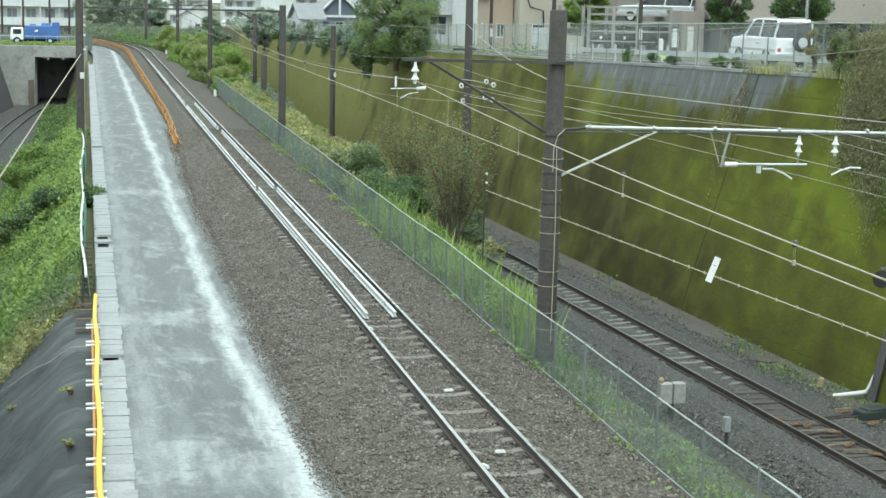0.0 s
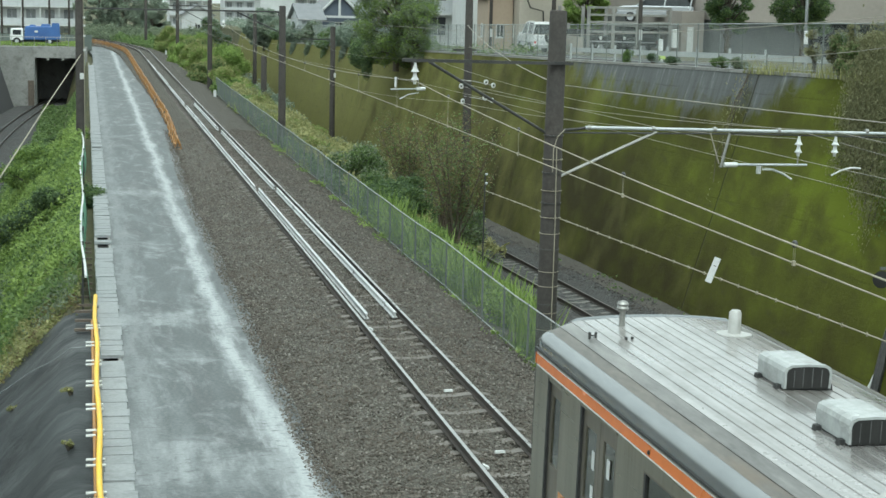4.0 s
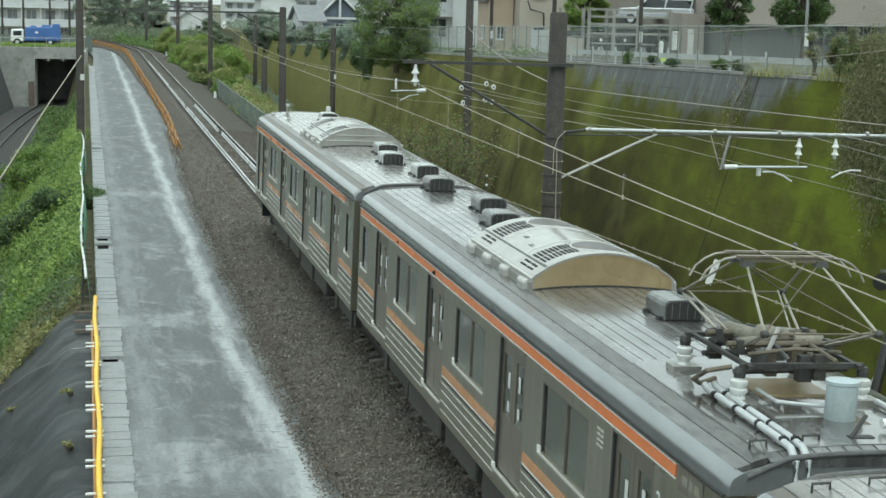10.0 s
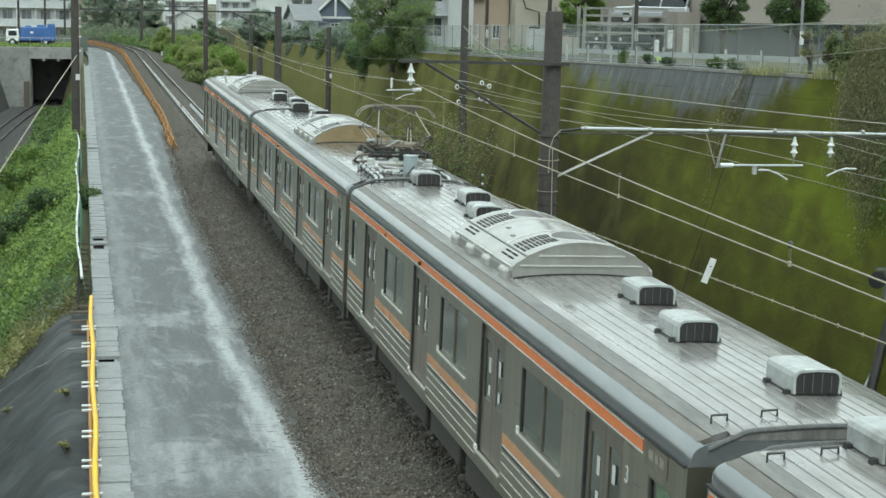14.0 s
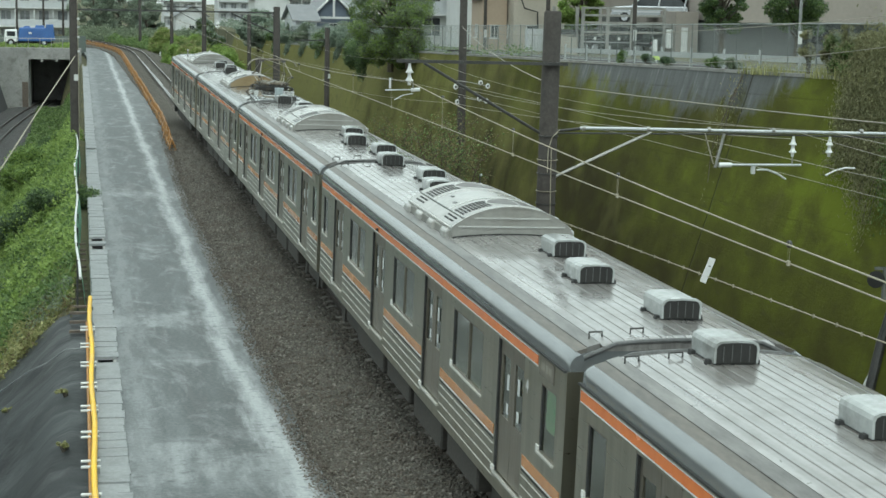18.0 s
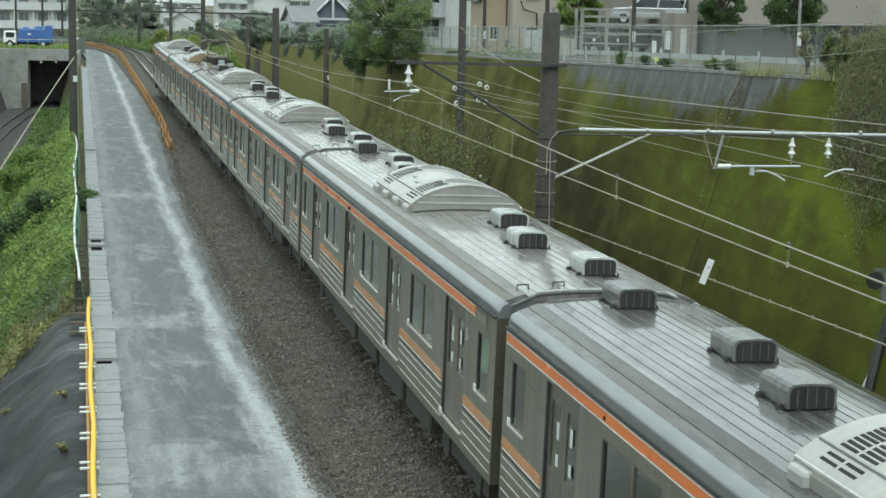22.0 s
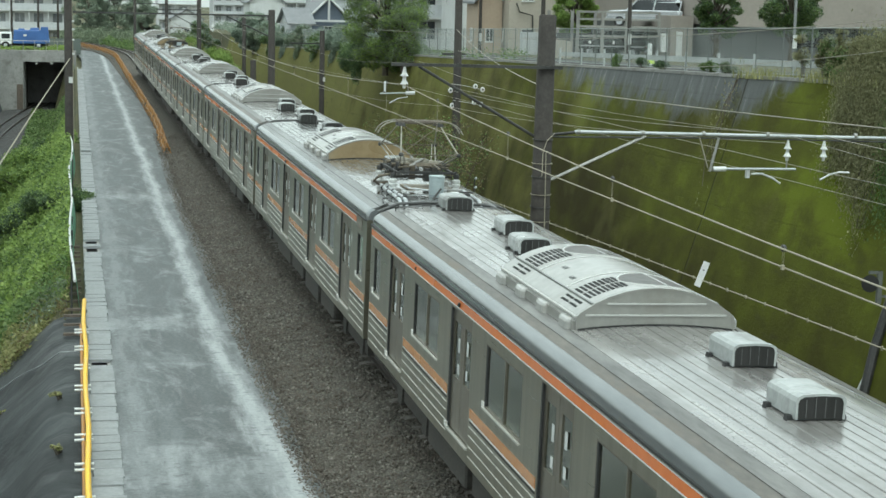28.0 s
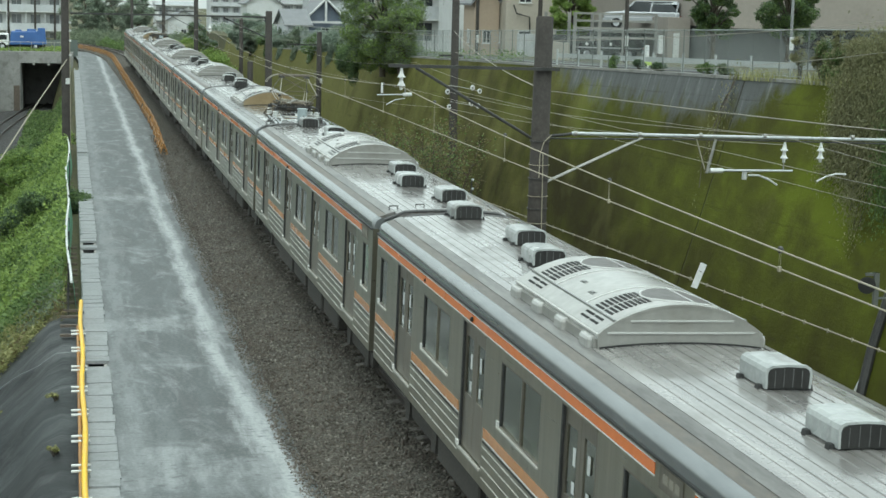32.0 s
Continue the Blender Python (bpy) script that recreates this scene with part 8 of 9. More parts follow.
for i, (y, h, mat) in enumerate(((63.5, 0.6, "leaf"), (60.8, 0.5, "leaf_dark"), (58.6, 0.45, "leaf_dark"), (54.2, 0.5, "leaf"), (52.6, 0.45, "leaf_grey"), (47.2, 1.7, "vine"), (45.8, 1.5, "vine"), (44.6, 1.9, "vine"))):
    bush("weed_clump", "dry brown vine climbing the road fence" if mat == "vine" else "small green weed clump at the road fence", "weed", (wall_at(y, top_z(y)) + 0.3, y, top_z(y)), heap(rr, 0.15, 0.35 if mat != "vine" else 0.12, h, 7, 0.2), 700, 0.07, mat, 320 + i, 2, group="road fence weeds")
for i in range(15):
    y = 107.5 + i * 4.2
    x = wall_at(y, top_z(y)) + 0.15 + 0.9 * (i % 2)
    hang = 0.0 if i % 2 else -0.7
    boxes = heap(rr, 0.9, 1.7, 1.3 + 0.35 * (i % 3), 12, 0.62) + [(-0.25, 0.6 * k - 0.6, hang * (0.4 + 0.4 * k), 0.4, 0.7, 0.7) for k in range(3)]
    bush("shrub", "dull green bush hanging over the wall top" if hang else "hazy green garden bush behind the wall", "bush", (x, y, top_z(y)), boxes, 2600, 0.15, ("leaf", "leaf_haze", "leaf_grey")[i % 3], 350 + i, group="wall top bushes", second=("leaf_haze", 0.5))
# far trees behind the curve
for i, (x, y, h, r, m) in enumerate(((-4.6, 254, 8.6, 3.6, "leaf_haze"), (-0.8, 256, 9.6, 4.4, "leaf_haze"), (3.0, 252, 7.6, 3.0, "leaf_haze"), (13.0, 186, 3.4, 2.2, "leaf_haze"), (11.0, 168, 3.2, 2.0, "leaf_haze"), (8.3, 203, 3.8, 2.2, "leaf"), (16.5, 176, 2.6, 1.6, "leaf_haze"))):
    tree("tree", "haze-paled blue green tree beyond the curve" if m == "leaf_haze" else "green tree beyond the curve", (x, y, -0.5 if x < 10.5 else min(top_z(y), 1.5)), h, r, 170 + i, "leaf_far" if m == "leaf_haze" and y > 240 else m, 7000, 0.24, ("leaf_haze", 0.35), 0.05, "far trees")

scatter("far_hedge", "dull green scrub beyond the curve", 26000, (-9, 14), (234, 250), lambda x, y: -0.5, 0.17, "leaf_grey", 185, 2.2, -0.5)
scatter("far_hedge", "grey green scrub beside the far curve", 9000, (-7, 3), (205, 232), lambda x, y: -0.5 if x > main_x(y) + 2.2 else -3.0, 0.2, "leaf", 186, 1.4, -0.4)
scatter("garden_weeds", "haze-paled green scrub behind the far wall", 16000, (11.5, 36), (152, 226), lambda x, y: top_z(y), 0.2, "leaf_haze", 187, 1.4, -0.35)
# loose stones on the nearer ballast
def pebbles(name, label, n, xf, yr, zf, size, mat, seed):
    rng = np.random.default_rng(seed)
    y = yr[0] + (yr[1] - yr[0]) * rng.uniform(0, 1, n) ** 1.9
    x = np.array([rng.uniform(*xf(b)) for b in y])
    z = np.array([zf(a, b) for a, b in zip(x, y)])
    s = size * rng.uniform(0.6, 1.5, n)
    base = np.array([(1, 0, 0), (-1, 0, 0), (0, 1, 0), (0, -1, 0), (0, 0, 0.8), (0, 0, -0.8)], float)
    v = base[None] * s[:, None, None] * rng.uniform(0.6, 1.2, (n, 6, 1)) + rng.normal(size=(n, 6, 3)) * (s * 0.22)[:, None, None]
    a = rng.uniform(0, 6.28, n)
    c, d = np.cos(a)[:, None], np.sin(a)[:, None]
    v = np.stack([v[:, :, 0] * c - v[:, :, 1] * d, v[:, :, 0] * d + v[:, :, 1] * c, v[:, :, 2]], 2) + np.stack([x, y, z], 1)[:, None]
    tri = np.array([(0, 2, 4), (2, 1, 4), (1, 3, 4), (3, 0, 4), (2, 0, 5), (1, 2, 5), (3, 1, 5), (0, 3, 5)])
    f = (tri[None] + (np.arange(n) * 6)[:, None, None]).reshape(-1, 3)
    me = bpy.data.meshes.new(name)
    me.vertices.add(n * 6)
    me.vertices.foreach_set("co", v.astype(np.float32).ravel())
    me.loops.add(f.size)
    me.loops.foreach_set("vertex_index", f.ravel().astype(np.int32))
    me.polygons.add(len(f))
    me.polygons.foreach_set("loop_start", (np.arange(len(f)) * 3).astype(np.int32))
    me.polygons.foreach_set("loop_total", np.full(len(f), 3, np.int32))
    me.update(calc_edges=True)
    me.materials.append(mat)
    return tagged(new(name, me), label, kind="stuff")


def pebble_material(name, stops):
    m, n, l, b = shader(name, 0.9, spec=0.25)
    g = n.new("ShaderNodeNewGeometry")
    wide = fuzz(n, l, coords(n, l), 0.6, 4)
    c = ramp(n, l, g.outputs["Random Per Island"], *stops)
    l.new(mix(n, l, ramp(n, l, wide, (0.4, 0.0), (0.7, 0.5)), c, (0.12, 0.095, 0.075)), b.inputs["Base Color"])
    return m


M["pebble"] = pebble_material("ballast pebbles", ((0.0, (0.08, 0.07, 0.06)), (0.45, (0.134, 0.12, 0.104)), (0.85, (0.185, 0.169, 0.15)), (1.0, (0.285, 0.267, 0.245))))

M["pebble_low"] = pebble_material("grey ballast pebbles", ((0.0, (0.045, 0.044, 0.043)), (0.45, (0.092, 0.09, 0.086)), (0.85, (0.145, 0.142, 0.136)), (1.0, (0.24, 0.236, 0.228))))


def bed_top(x, y):
    d = abs(x)
    return (-0.2 if d < 1.15 else -0.2 - (d - 1.15) * 0.11) + 0.01


pebbles("ballast_stones", "loose brown grey ballast stones", 75000, lambda y: (edge_x(y) - 0.05, 2.6), (17, 90), bed_top, 0.028, M["pebble"], 181)
pebbles("ballast_stones", "stones spilled over the path's edge", 12000, lambda y: (edge_x(y) - 0.34, edge_x(y) + 0.15), (17, 90), lambda x, y: -0.262 - 0.06 * (x - edge_x(y)), 0.022, M["pebble"], 183)
scatter("portal_weeds", "green weeds on the tunnel deck", 5000, (-20, -7.2), (176.4, 186), lambda x, y: 0.9, 0.13, "leaf_lime", 184, 0.32, -0.3)
pebbles("ballast_stones", "loose grey ballast stones of the sunken track", 34000, lambda y: (low_x(y) - 3.2, low_x(y) + 2.9), (26, 74), lambda x, y: low_z(y) - (0.13 if 0.7 < abs(x - low_x(y)) < 1.5 else 0.21), 0.03, M["pebble_low"], 182)


# ---- buildings and vehicles beyond the wall ----
def paint(name, c, rough=0.75):
    d = tuple(v * 0.86 for v in c)
    M[name] = surf(name, d, c, 0.8, rough, bump=0.1, stain=tuple(v * 0.75 for v in c))


paint("tan_wall", (0.45, 0.36, 0.275))
paint("beige_wall", (0.47, 0.43, 0.365))
paint("white_wall", (0.66, 0.67, 0.67))
paint("grey_wall", (0.42, 0.43, 0.44))
paint("blue_wall", (0.17, 0.20, 0.25))
paint("taupe_wall", (0.31, 0.28, 0.25))
paint("shade_wall", (0.12, 0.125, 0.125))
paint("pale_wall", (0.58, 0.60, 0.62))
M["tile_roof"] = surf("grey roof tiles", (0.13, 0.135, 0.145), (0.25, 0.255, 0.265), 3, 0.6, bump=0.3)
M["car_white"] = surf("white car paint", (0.74, 0.75, 0.75), (0.8, 0.81, 0.81), 2, 0.2, bump=0.0)
M["car_silver"] = surf("silver car paint", (0.48, 0.5, 0.53), (0.6, 0.62, 0.65), 2, 0.25, 0.5, bump=0.0)
M["car_blue"] = surf("blue truck paint", (0.03, 0.085, 0.26), (0.05, 0.13, 0.36), 2, 0.4, bump=0.0)
M["dark_glass"] = surf("tinted glass", (0.02, 0.023, 0.026), (0.04, 0.045, 0.05), 3, 0.15, bump=0.0)
# far panes: haze and reflected sky are put into this grey
M["far_glass"] = surf("window glass greyed by haze", (0.17, 0.18, 0.19), (0.3, 0.31, 0.32), 0.6, 0.12, bump=0.0)
M["lime"] = surf("lime plastic", (0.40, 0.55, 0.08), (0.52, 0.68, 0.14), 3, 0.5, bump=0.0)
M["tail_red"] = surf("red lens", (0.4, 0.02, 0.02), (0.5, 0.03, 0.03), 3, 0.3, bump=0.0)


def opening(parent, x, y, z, w, h, face, sill=True, name="window", glass="dark_glass"):
    """A window set proud of a wall; face: 'y' towards the camera or 'x' towards the track."""
    t = 0.06
    def bx(a0, a1, z0, z1, p0, p1):
        return Build().box(a0, p0, z0, a1, p1, z1) if face == "y" else Build().box(p0, a0, z0, p1, a1, z1)
    c, p = (x, y) if face == "y" else (y, x)
    fr = Build()
    for a0, a1, z0, z1 in ((c - w / 2, c - w / 2 + t, z, z + h), (c + w / 2 - t, c + w / 2, z, z + h), (c - w / 2 + t, c + w / 2 - t, z, z + t), (c - w / 2 + t, c + w / 2 - t, z + h - t, z + h), (c - 0.025, c + 0.025, z + t, z + h - t)):
        q = bx(a0, a1, z0, z1, p - 0.05, p + 0.02)
        fr.add(q.v, q.f)
    wn2 = part(name, fr, M["white"], parent)
    part("pane", bx(c - w / 2 + t, c + w / 2 - t, z + t, z + h - t, p - 0.02, p + 0.01), M[glass], wn2)
    if sill:
        part("sill", bx(c - w / 2 - 0.05, c + w / 2 + 0.05, z - 0.05, z - 0.002, p - 0.09, p + 0.02), M["white"], wn2)


def house(label, x0, x1, y0, y1, z0, h, wall, roof_h, floors=2, ridge="x", win=(0.9, 1.1), balcony=False, roof=True):
    t = thing("house", label, "house")
    part("wall", Build().box(x0, y0, z0 - 0.5, x1, y1, z0 + h), M[wall], t)
    if roof:
        e = 0.35
        if ridge == "x":
            ym = (y0 + y1) / 2
            prof = [(y0 - e, z0 + h - 0.08), (ym, z0 + h + roof_h), (y1 + e, z0 + h - 0.08), (y1 + e, z0 + h - 0.22), (ym, z0 + h + roof_h - 0.16), (y0 - e, z0 + h - 0.22)]
            b = Build()
            vs = [(x0 - e, a, c) for a, c in prof] + [(x1 + e, a, c) for a, c in prof]
            b.add(vs, [(i, (i + 1) % 6, (i + 1) % 6 + 6, i + 6) for i in range(6)] + [(0, 1, 2, 3, 4, 5), (6, 7, 8, 9, 10, 11)])
            g = Build().add([(x0, y0, z0 + h), (x0, y1, z0 + h), (x0, ym, z0 + h + roof_h - 0.2), (x1, y0, z0 + h), (x1, y1, z0 + h), (x1, ym, z0 + h + roof_h - 0.2)], [(0, 1, 2), (5, 4, 3), (0, 3, 4, 1), (1, 4, 5, 2), (2, 5, 3, 0)])
        else:
            xm = (x0 + x1) / 2
            prof = [(x0 - e, z0 + h - 0.08), (xm, z0 + h + roof_h), (x1 + e, z0 + h - 0.08), (x1 + e, z0 + h - 0.22), (xm, z0 + h + roof_h - 0.16), (x0 - e, z0 + h - 0.22)]
            b = Build().prism(prof, y0 - e, y1 + e)
            g = Build().prism([(x0, z0 + h), (x1, z0 + h), (xm, z0 + h + roof_h - 0.2)], y0, y1)
        part("roof", b, M["tile_roof"], t, "grey tiled roof")
        part("gable", g, M[wall], t)
    for fl in range(floors):
        z = z0 + 0.9 + fl * 2.8
        if z + win[1] > z0 + h:
            continue
        n = max(int((x1 - x0) / 2.6), 1)
        for i in range(n):
            opening(t, x0 + (x1 - x0) * (i + 0.5) / n, y0, z, win[0], win[1], "y")
        n = max(int((y1 - y0) / 3.0), 1)
        for i in range(n):
            opening(t, x0, y0 + (y1 - y0) * (i + 0.5) / n, z, win[0], win[1], "x")
    if balcony:
        for fl in range(1, floors):
            z = z0 + fl * 2.8
            bl = part("balcony", Build().box(x0 + 0.2, y0 - 1.0, z - 0.15, x1 - 0.2, y0 - 0.01, z), M["white_wall"], t)
            part("balcony_rail", Build().box(x0 + 0.2, y0 - 1.0, z, x1 - 0.2, y0 - 0.94, z + 1.05), M["pale_wall"], bl)
    return t


tz = top_z
house("tan two-storey house with grey gabled roof behind the road", 20.68, 22.46, 111.7, 114.9, tz(113.5), 3.73, "tan_wall", 1.4, 1, "y", (0.58, 0.93))
bh = house("beige house with plain walls behind the road", 22.55, 33.32, 110.2, 121.5, tz(111), 7.4, "beige_wall", 1.6, 2, "y", (0.9, 0.9))
part("drain_pipe", Build().tube([(23.02, 110.0, tz(111) + 3.55), (23.25, 110.0, tz(111) + 2.97), (24.19, 110.0, tz(111) + 2.73), (24.31, 110.0, tz(111) - 0.2)], 0.058, 8), M["steel_dark"], bh)
house("white house with balconies behind the road fence", 20.63, 24.17, 136.6, 147.5, tz(137.5), 8.5, "white_wall", 1.2, 3, "y", (1.5, 1.6), True)
house("white house with narrow windows behind the road fence", 23.25, 26.88, 127, 134.8, tz(128), 8.4, "white_wall", 1.2, 3, "y", (0.5, 0.9))
gh = house("dark blue gabled house with white trim", 14.4, 18.2, 152, 160, tz(151), 2.4, "blue_wall", 2.2, 1, "y", (0.8, 1.0))
for s in (-1, 1):
    part("gable_trim", Build().tube([(16.3 + s * 2.3, 151.6, tz(151) + 2.3), (16.3, 151.6, tz(151) + 4.55)], 0.11, 6), M["white"], gh, "white gable trim")
part("gable_trim", Build().box(14.1, 151.55, tz(151) + 2.3, 18.5, 151.7, tz(151) + 2.5), M["white"], gh)
part("king_post", Build().box(16.2, 151.55, tz(151) + 2.5, 16.4, 151.7, tz(151) + 4.4), M["white"], gh)
part("white_panel", Build().box(15.3, 151.9, tz(151) - 0.8, 17.4, 151.98, tz(151) + 0.5), M["white"], gh)
house("low grey house with an amber corner", 12.3, 14.2, 148, 156, tz(148), 2.2, "pale_wall", 1.3, 1, "x", (0.6, 0.8))
for i, (x, y, w, h, c) in enumerate(((24, 150, 7, 6, "white_wall"), (31, 140, 8, 7, "grey_wall"), (8.0, 262, 5.0, 3.5, "white_wall"), (20.5, 190, 6, 4.5, "pale_wall"), (15.5, 215, 4.5, 3.6, "white_wall"), (27, 210, 8, 5, "beige_wall"), (38, 120, 8, 7, "white_wall"))):
    house("pale distant house among the trees", x, x + w, y, y + 8, tz(min(y, 150)) if x > 10 else -0.5, h, c, 1.5, 2, "x" if i % 2 else "y")


def block(label, x0, x1, y0, y1, z0, floors, wall, bay=3.2, fh=2.9):
    t = thing("apartment_building", label, "building")
    part("wall", Build().box(x0, y0, z0 - 2, x1, y1, z0 + floors * fh), M[wall], t)
    part("parapet", Build().box(x0 - 0.1, y0 - 0.1, z0 + floors * fh, x1 + 0.1, y1 + 0.1, z0 + floors * fh + 0.6), M["pale_wall"], t)
    n = int((x1 - x0) / bay)
    for fl in range(floors):
        z = z0 + fl * fh
        bl = part("balcony", Build().box(x0, y0 - 1.2, z + fh - 0.2, x1, y0, z + fh), M[wall], t)
        part("balcony_rail", Build().box(x0, y0 - 1.2, z + 0.0, x1, y0 - 1.1, z + 1.0), M["pale_wall"], bl)
        for i in range(n):
            opening(t, x0 + (i + 0.5) * bay, y0, z + 0.7, bay * 0.55, 1.7, "y", False, glass="far_glass")
        for i in range(n + 1):
            part("fin", Build().box(x0 + i * bay - 0.08, y0 - 1.15, z, x0 + i * bay + 0.08, y0, z + fh - 0.2), M["white_wall"], bl)
    return t


block("pale grey apartment block with balconies far beyond the track", 31.3, 48.4, 466, 480, -8, 6, "pale_wall", 2.85)
block("white apartment block far beyond the western cutting", -34, -7.8, 268, 280, -2, 4, "white_wall", 2.9)
block("grey apartment block far beyond the trees", 48, 74, 440, 455, -4, 5, "grey_wall")
block("white low block behind far trees", 9.4, 17.6, 330, 340, -4, 3, "white_wall")

# parking deck with a silver car
pk = thing("parking_deck", "two-level grey steel parking deck", "parking deck")
zf = tz(88.9)
for x in (20.95, 22.41, 23.85, 25.77):
    part("column", Build().box(x - 0.08, 88.92, zf - 0.2, x + 0.08, 89.08, zf + 2.68), M["galvanised"], pk)
    part("column", Build().box(x - 0.08, 94.77, zf - 0.2, x + 0.08, 94.93, zf + 2.68), M["galvanised"], pk)
for z in (1.27, 1.80, 2.21, 2.62):
    part("cross_beam", Build().box(20.85, 88.94, zf + z, 25.83, 89.03, zf + z + 0.12), M["galvanised"], pk)
part("deck", Build().box(23.25, 89.04, zf + 1.62, 27.11, 94.8, zf + 1.82), M["concrete"], pk)
part("rear_panel", Build().box(20.91, 95.0, zf - 0.2, 25.48, 95.1, zf + 1.33), M["steel_dark"], pk)
part("side_panel", Build().box(20.91, 90.1, zf - 0.2, 21.01, 93.6, zf + 0.98), M["beige_wall"], pk)
for x in (21.62, 23.02):
    part("mirror_sign", Build().lathe((x, 88.8, zf + 0.98), (0, -1, 0), [(0, 0.035), (0.035, 0.094), (0.058, 0.094)], 14), M["white"], pk)
tb = thing("utility_block", "taupe block building with a white door", "building")
part("wall", Build().box(26.24, 88.33, zf - 0.3, 27.58, 96, zf + 2.56), M["taupe_wall"], tb)
part("door", Build().box(26.59, 88.25, zf, 26.94, 88.33, zf + 1.68), M["white"], tb)
part("panel", Build().box(25.65, 88.1, zf + 0.51, 26.00, 88.33, zf + 1.56), M["white"], tb)
bb = thing("large_building", "large taupe building with a dark opening", "building")
zb = tz(85.4)
part("wall", Build().box(27.82, 85.41, zb + 2.03, 52, 109.5, zb + 10.34), M["taupe_wall"], bb)
part("lower_wall", Build().box(27.93, 86.11, zb - 0.7, 52, 109.4, zb + 2.03), M["shade_wall"], bb)
# black panel on the wall, in place of the opening's unlit inside
part("dark_opening", Build().box(32.73, 85.88, zb + 0.86, 36.83, 86.17, zb + 2.15), M["black"], bb)
part("ledge", Build().box(27.70, 85.29, zb + 1.97, 52, 85.53, zb + 2.15), M["taupe_wall"], bb)
for x, y, h, r in ((21.57, 81.95, 6.0, 0.12), (22.64, 64, 6, 0.07), (21.50, 98.05, 7.9, 0.148), (20.67, 110.76, 7.4, 0.128)):
    up = thing("utility_pole", "grey utility pole beside the road", "pole", pose(x, y, tz(y)), "utility poles")
    part("shaft", Build().lathe((0, 0, -0.3), (0, 0, 1), [(0, r), (h, r * 0.8)], 12), M["shoulder"] if y == 64 else M["pole"], up, smooth=True)
    part("notice", Build().box(-0.09, -r - 0.03, 0.9, 0.09, -r - 0.01, 1.45), M["white"], up)
bo = thing("bollard", "white bollard with a lime cover", "bollard", pose(17.2, 66.5, tz(66.5)))
part("post", Build().lathe((0, 0, -0.1), (0, 0, 1), [(0, 0.1), (1.05, 0.1), (1.1, 0.06)], 12), M["white"], bo)
part("cover", Build().box(-0.3, -0.12, 0.15, 0.2, 0.12, 0.5, taper=0.05), M["lime"], bo, "lime plastic cover")
sg = thing("lamp_head", "small white lamp on a bracket above the creeper", "lamp", pose(15.75, 41.2, tz(41) + 0.3))
part("post", Build().tube([(0, 0, -0.2), (0, 0, 1.75)], 0.035, 8), M["steel_dark"], sg)
part("head", Build().lathe((0, 0, 1.5), (0, 0, 1), [(0, 0.1), (0.26, 0.1), (0.27, 0.06)], 14), M["white"], sg)
part("cap", Build().lathe((0, 0, 1.775), (0, 0, 1), [(0, 0.11), (0.1, 0.08)], 14), M["slot"], sg)
lk = thing("storage_locker", "pale ribbed storage lockers by the beige house", "locker", pose(22.1, 104.8, tz(104.8)))
for i in range(3):
    part("locker_door", Build().box(i * 0.49, 0, 0, i * 0.49 + 0.465, 0.7, 1.52), M["pale_wall"], lk)


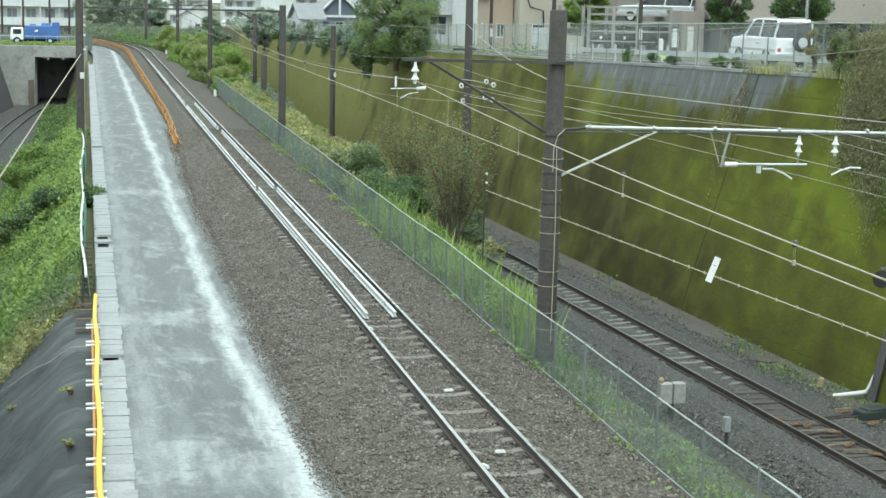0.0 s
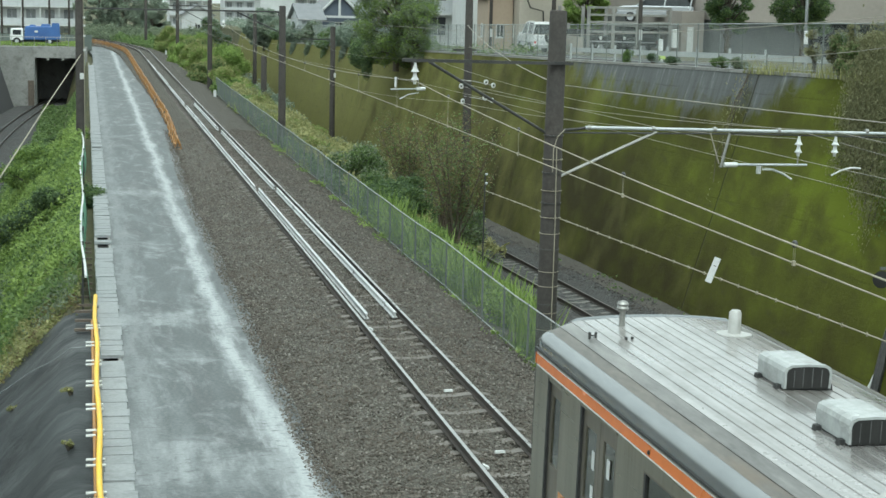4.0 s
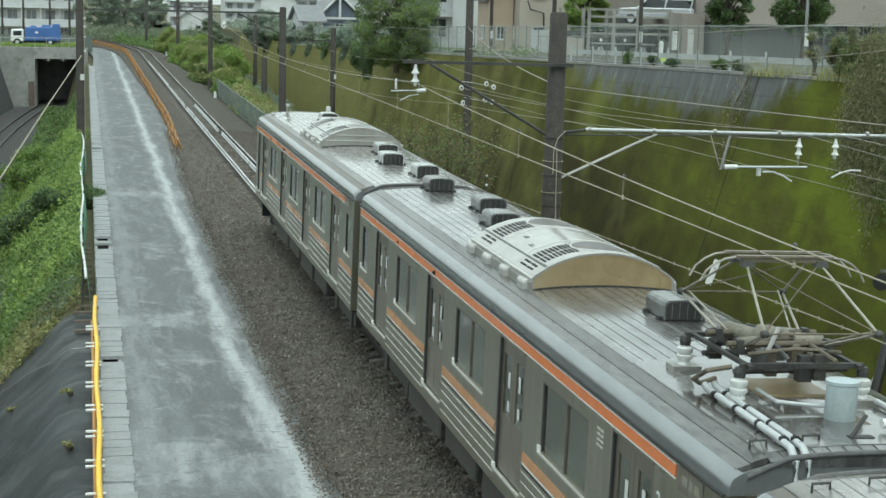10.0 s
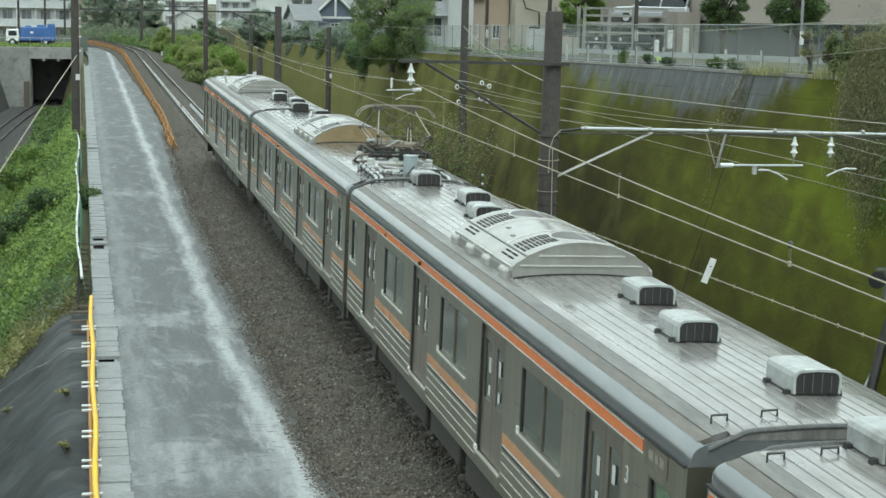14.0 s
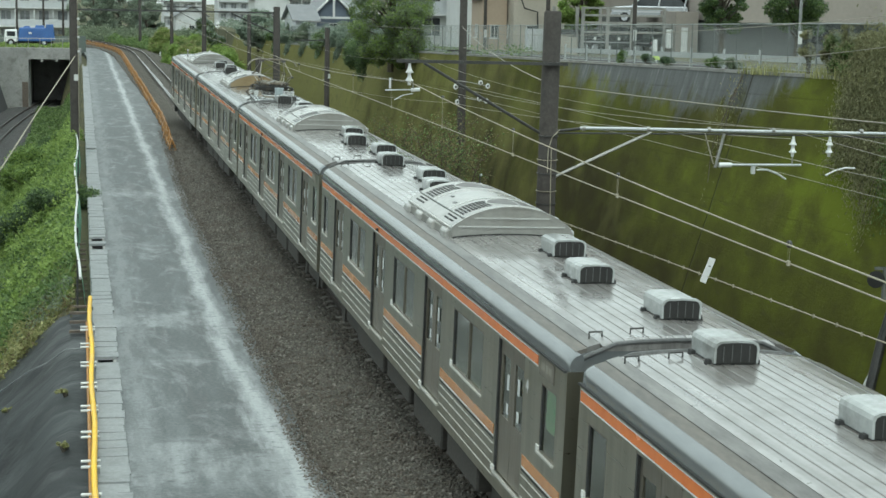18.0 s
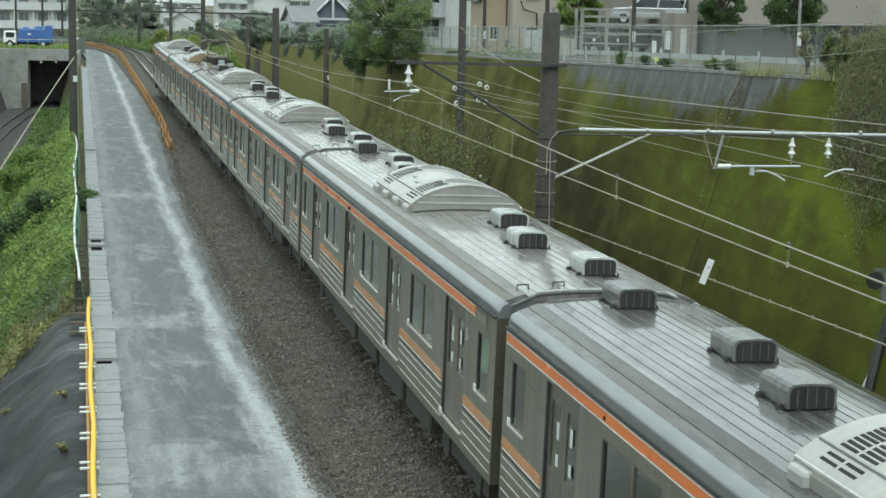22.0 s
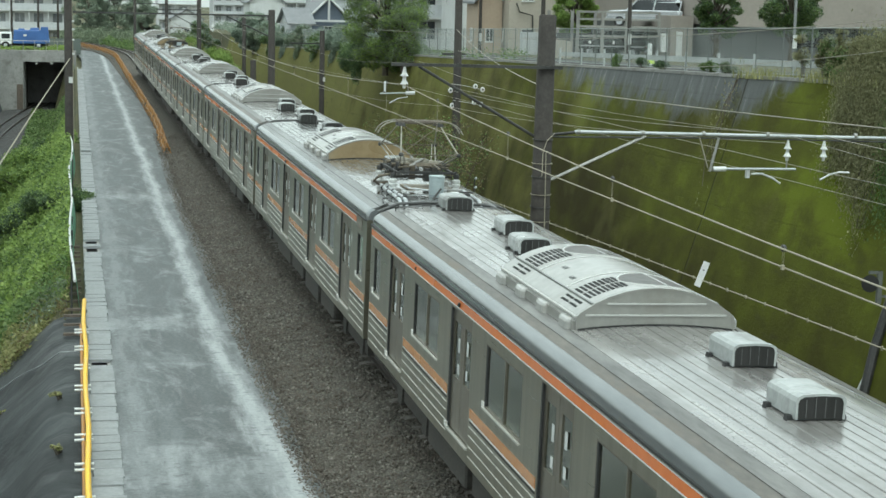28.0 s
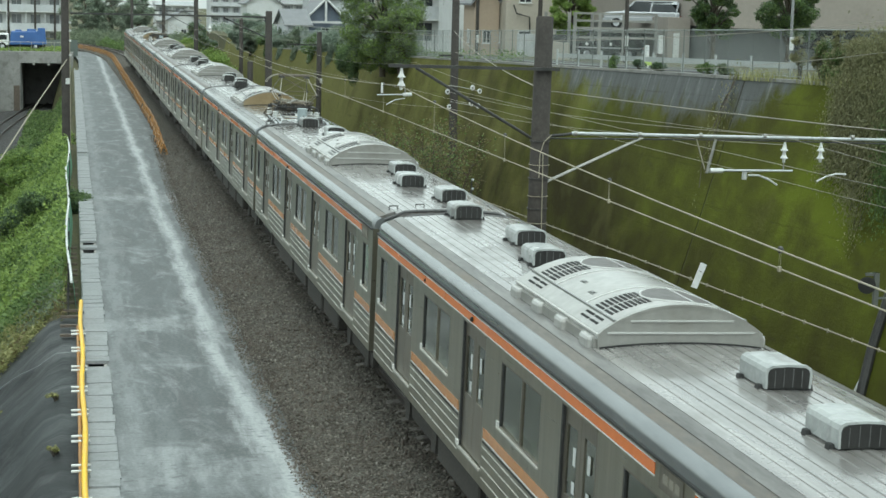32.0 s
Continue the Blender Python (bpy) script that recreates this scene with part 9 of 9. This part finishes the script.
def vehicle(label, paint_mat, L=4.2, W=1.68, H=1.82, box=True, spare=True):
    """A car pointing to +y, standing on z = 0."""
    t = thing("suv" if spare else "car", label, "car")
    r = 0.36 if spare else 0.31
    w = W / 2
    B = 1.16 if spare else 1.0
    low = Build()
    prof = [(-L / 2, 0.42), (-L / 2, B - 0.04), (-L / 2 + 0.12, B), (L / 2 - 1.25, B), (L / 2 - 0.15, B - 0.07), (L / 2, 0.8), (L / 2, 0.40)]
    n = len(prof)
    low.add([(-w, y, z) for y, z in prof] + [(w, y, z) for y, z in prof], [(i, (i + 1) % n, (i + 1) % n + n, i + n) for i in range(n)] + [tuple(range(n)), tuple(range(n, 2 * n))])
    bevel(part("body", low, M[paint_mat], t), 0.06, 2)
    k = w - 0.1
    up = [(-L / 2 + 0.05, B - 0.02), (-L / 2 + (0.12 if spare else 0.5), H - 0.1), (-L / 2 + 0.3, H), (L / 2 - 1.9, H), (L / 2 - 1.75, H - 0.06), (L / 2 - 1.15, B - 0.02)]
    n = len(up)
    g = Build().add([(-w + 0.03 if z < B else -k, y, z) for y, z in up] + [(w - 0.03 if z < B else k, y, z) for y, z in up], [(i, (i + 1) % n, (i + 1) % n + n, i + n) for i in range(n)] + [tuple(range(n)), tuple(range(n, 2 * n))])
    bevel(part("cabin_glass", g, M["dark_glass"], t), 0.05, 2)
    part("roof", Build().box(-k - 0.01, -L / 2 + 0.14, H - 0.15, k + 0.01, L / 2 - 1.78, H + 0.025, taper=0.04), M[paint_mat], t)
    for s in (-1, 1):
        for ya, yb in ((-L / 2 + 0.08, -L / 2 + 0.2), (-0.62, -0.5), (L / 2 - 1.75, L / 2 - 1.15)):
            part("pillar", Build().tube([(s * (w - 0.02), yb, B - 0.02), (s * (k + 0.0), ya, H - 0.05)], 0.05, 6), M[paint_mat], t)
        part("side_line", Build().box(s * (w + 0.004) - 0.008, -L / 2 + 0.1, 0.62, s * (w + 0.004) + 0.008, L / 2 - 0.1, 0.70), M["grey_wall"], t)
        part("door_handle", Build().box(s * (w + 0.01) - 0.012, -0.45, 0.88, s * (w + 0.01) + 0.012, -0.28, 0.92), M["steel_dark"], t)
        part("tail_lamp", Build().box(s * (w - 0.12) - 0.07, -L / 2 - 0.012, 0.62, s * (w - 0.12) + 0.07, -L / 2 + 0.02, 0.76), M["tail_red"], t)
        part("mirror", Build().box(s * (w + 0.12) - 0.1, L / 2 - 1.35, 1.02, s * (w + 0.12) + 0.08, L / 2 - 1.25, 1.2), M[paint_mat], t)
        for y in (-L / 2 + 0.8, L / 2 - 0.75):
            wh = part("wheel", Build().lathe((s * (w - 0.16), y, r), (s, 0, 0), [(-0.04, r - 0.03), (-0.02, r), (0.15, r), (0.18, r - 0.04), (0.17, r * 0.62)], 20), M["rubber"], t, smooth=True)
            part("rim", Build().lathe((s * (w + 0.0), y, r), (s, 0, 0), [(-0.05, r * 0.62), (0.015, r * 0.6), (0.02, r * 0.2)], 16), M["car_silver"], wh)
    part("bumper", Build().box(-w + 0.03, -L / 2 - 0.07, 0.36, w - 0.03, -L / 2 + 0.1, 0.54), M["grey_wall"], t)
    part("bumper", Build().box(-w + 0.03, L / 2 - 0.1, 0.36, w - 0.03, L / 2 + 0.07, 0.56), M["grey_wall"], t)
    part("number_plate", Build().box(-0.45, -L / 2 - 0.02, 0.62, -0.12, -L / 2 + 0.0, 0.78), M["pale_wall"], t)
    if spare:
        sp2 = part("spare_wheel", Build().lathe((0.2, -L / 2 - 0.01, 0.98), (0, -1, 0), [(0, 0.33), (0.03, 0.35), (0.17, 0.35), (0.2, 0.3), (0.19, 0.2)], 20), M["rubber"], t, smooth=True)
        part("spare_rim", Build().lathe((0.2, -L / 2 - 0.18, 0.98), (0, -1, 0), [(0, 0.2), (0.03, 0.19), (0.035, 0.06)], 16), M["car_silver"], sp2)
        for s in (-1, 1):
            part("roof_rail", Build().tube([(s * 0.62, -L / 2 + 0.4, H + 0.07), (s * 0.62, L / 2 - 2.1, H + 0.07)], 0.02, 6), M["galvanised"], t)
    return t


suv = vehicle("white boxy off-road car with a rear spare wheel", "car_white", 3.75, 1.62, 1.82)
parked = vehicle("silver hatchback parked on the upper deck", "car_silver", 4.4, 1.75, 1.6, True, False)
parked.matrix_basis = pose(25.94, 91.96, zf + 1.83, 0, 0, 70)
parked = vehicle("dark hatchback parked under the deck", "rubber", 4.0, 1.7, 1.55, True, False)
parked.matrix_basis = pose(24.07, 91.96, zf + 0.04, 0, 0, 65)
tagged(parked, "dark grey hatchback parked beneath the deck")

# blue truck above the tunnel
tk = thing("truck", "white cab truck with a blue body parked above the tunnel", "truck", pose(-11.7, 181.5, 0.86))
bevel(part("cab", Build().box(-2.9, -0.95, 0.5, -1.5, 0.95, 1.75, taper=0.08), M["car_white"], tk), 0.08, 2)
part("cab_window", Build().box(-2.6, -0.965, 1.1, -1.75, -0.93, 1.6), M["dark_glass"], tk)
bevel(part("tank_body", Build().box(-1.45, -1.0, 0.55, 2.1, 1.0, 2.0, taper=0.12), M["car_blue"], tk, "blue compactor body"), 0.1, 2)
part("hopper", Build().box(1.3, -1.0, 0.7, 2.35, 1.0, 2.35, taper=0.15), M["car_blue"], tk)
part("top_gear", Build().box(0.3, -0.7, 2.0, 1.3, 0.7, 2.25, taper=0.08).box(-0.9, -0.5, 1.98, -0.2, 0.5, 2.15, taper=0.05), M["car_blue"], tk)
part("body_mark", Build().box(-0.35, -1.02, 1.35, -0.02, -1.0, 1.55), M["white"], tk)
part("chassis", Build().box(-2.8, -0.5, 0.35, 2.2, 0.5, 0.58), M["under"], tk)
for x in (-2.2, 1.2):
    for s in (-1, 1):
        wh = part("wheel", Build().lathe((x, s * 0.75, 0.4), (0, s, 0), [(0, 0.38), (0.03, 0.4), (0.2, 0.4), (0.22, 0.35), (0.2, 0.22)], 18), M["rubber"], tk)
        part("rim", Build().lathe((x, s * 0.93, 0.4), (0, s, 0), [(0, 0.22), (0.02, 0.2), (0.03, 0.05)], 14), M["car_silver"], wh)
for i in range(5):
    x = -20.5 + i * 2.9
    up = thing("utility_pole", "thin dark utility pole beyond the cutting", "pole", pose(x + 0.4 * (i % 2), 215 + 3 * i, -0.4), "far utility poles")
    part("shaft", Build().lathe((0, 0, 0), (0, 0, 1), [(0, 0.16), (9, 0.12)], 10), M["pole"], up)
    part("cross_arm", Build().box(-0.7, -0.05, 7.0, 0.7, 0.05, 7.1), M["steel_dark"], up)
wf = thing("lattice_fence", "low green fence above the tunnel", "fence")
for i in range(14):
    part("panel", Build().box(-20 + i * 1.0, 195, -0.4, -19.06 + i * 1.0, 195.05, 1.6), M["fence_green"], wf)


# ---- things that move ----
TRAIN = ((0, -24.3), (1, -18.4), (2, -12.52), (3, -6.68), (3.5, -3.82), (4.5, 1.87), (5.5, 7.47), (6, 10.27), (7, 16.05), (8, 21.73), (9, 27.14), (10, 32.57), (11, 37.96), (12, 43.2), (13, 48.3), (14, 53.4), (15.2, 60.2), (16.5, 67.86), (17, 70.95),
         (18, 77.2), (19, 83.27), (20, 89.05), (21, 94.85), (22, 100.4), (23, 106.0), (24, 111.05), (25, 116.14), (25.5, 118.69), (26.5, 123.4), (27.5, 127.9), (28, 130.05), (29, 134.34), (30, 138.8), (31, 143.7), (32, 149.09))


def on_track(y, side=0.07):
    a, b = y + 6.9, y - 6.9
    xa, xb = main_x(a), main_x(b)
    head = -math.degrees(math.atan2(xa - xb, 13.8))
    return pose((xa + xb) / 2 + side, y, 0, 0, 0, head) @ pose(0, 0, 0, 0, math.degrees(CANT), 0)


def motions():
    for i, c in enumerate(cars):
        walk(c, [(t, on_track(s + 10 - 20 * i, 0.02 if i == 0 else 0.07)) for t, s in TRAIN])
    walk(suv, [(t, pose(19.4, y, top_z(y) + 0.02, 0, 0, max(0.0, 5 - 3 * t))) for t, y in ((0, 60), (0.5, 64.5), (1, 68.9), (2, 77.6), (3, 85.9), (3.5, 90), (5.5, 104.8), (6, 108.4), (6.5, 111.8), (7, 115.1), (7.5, 118.6), (8, 122), (9, 129), (10, 136), (12, 145.5), (14, 147), (23, 147), (32, 147))])


motions()
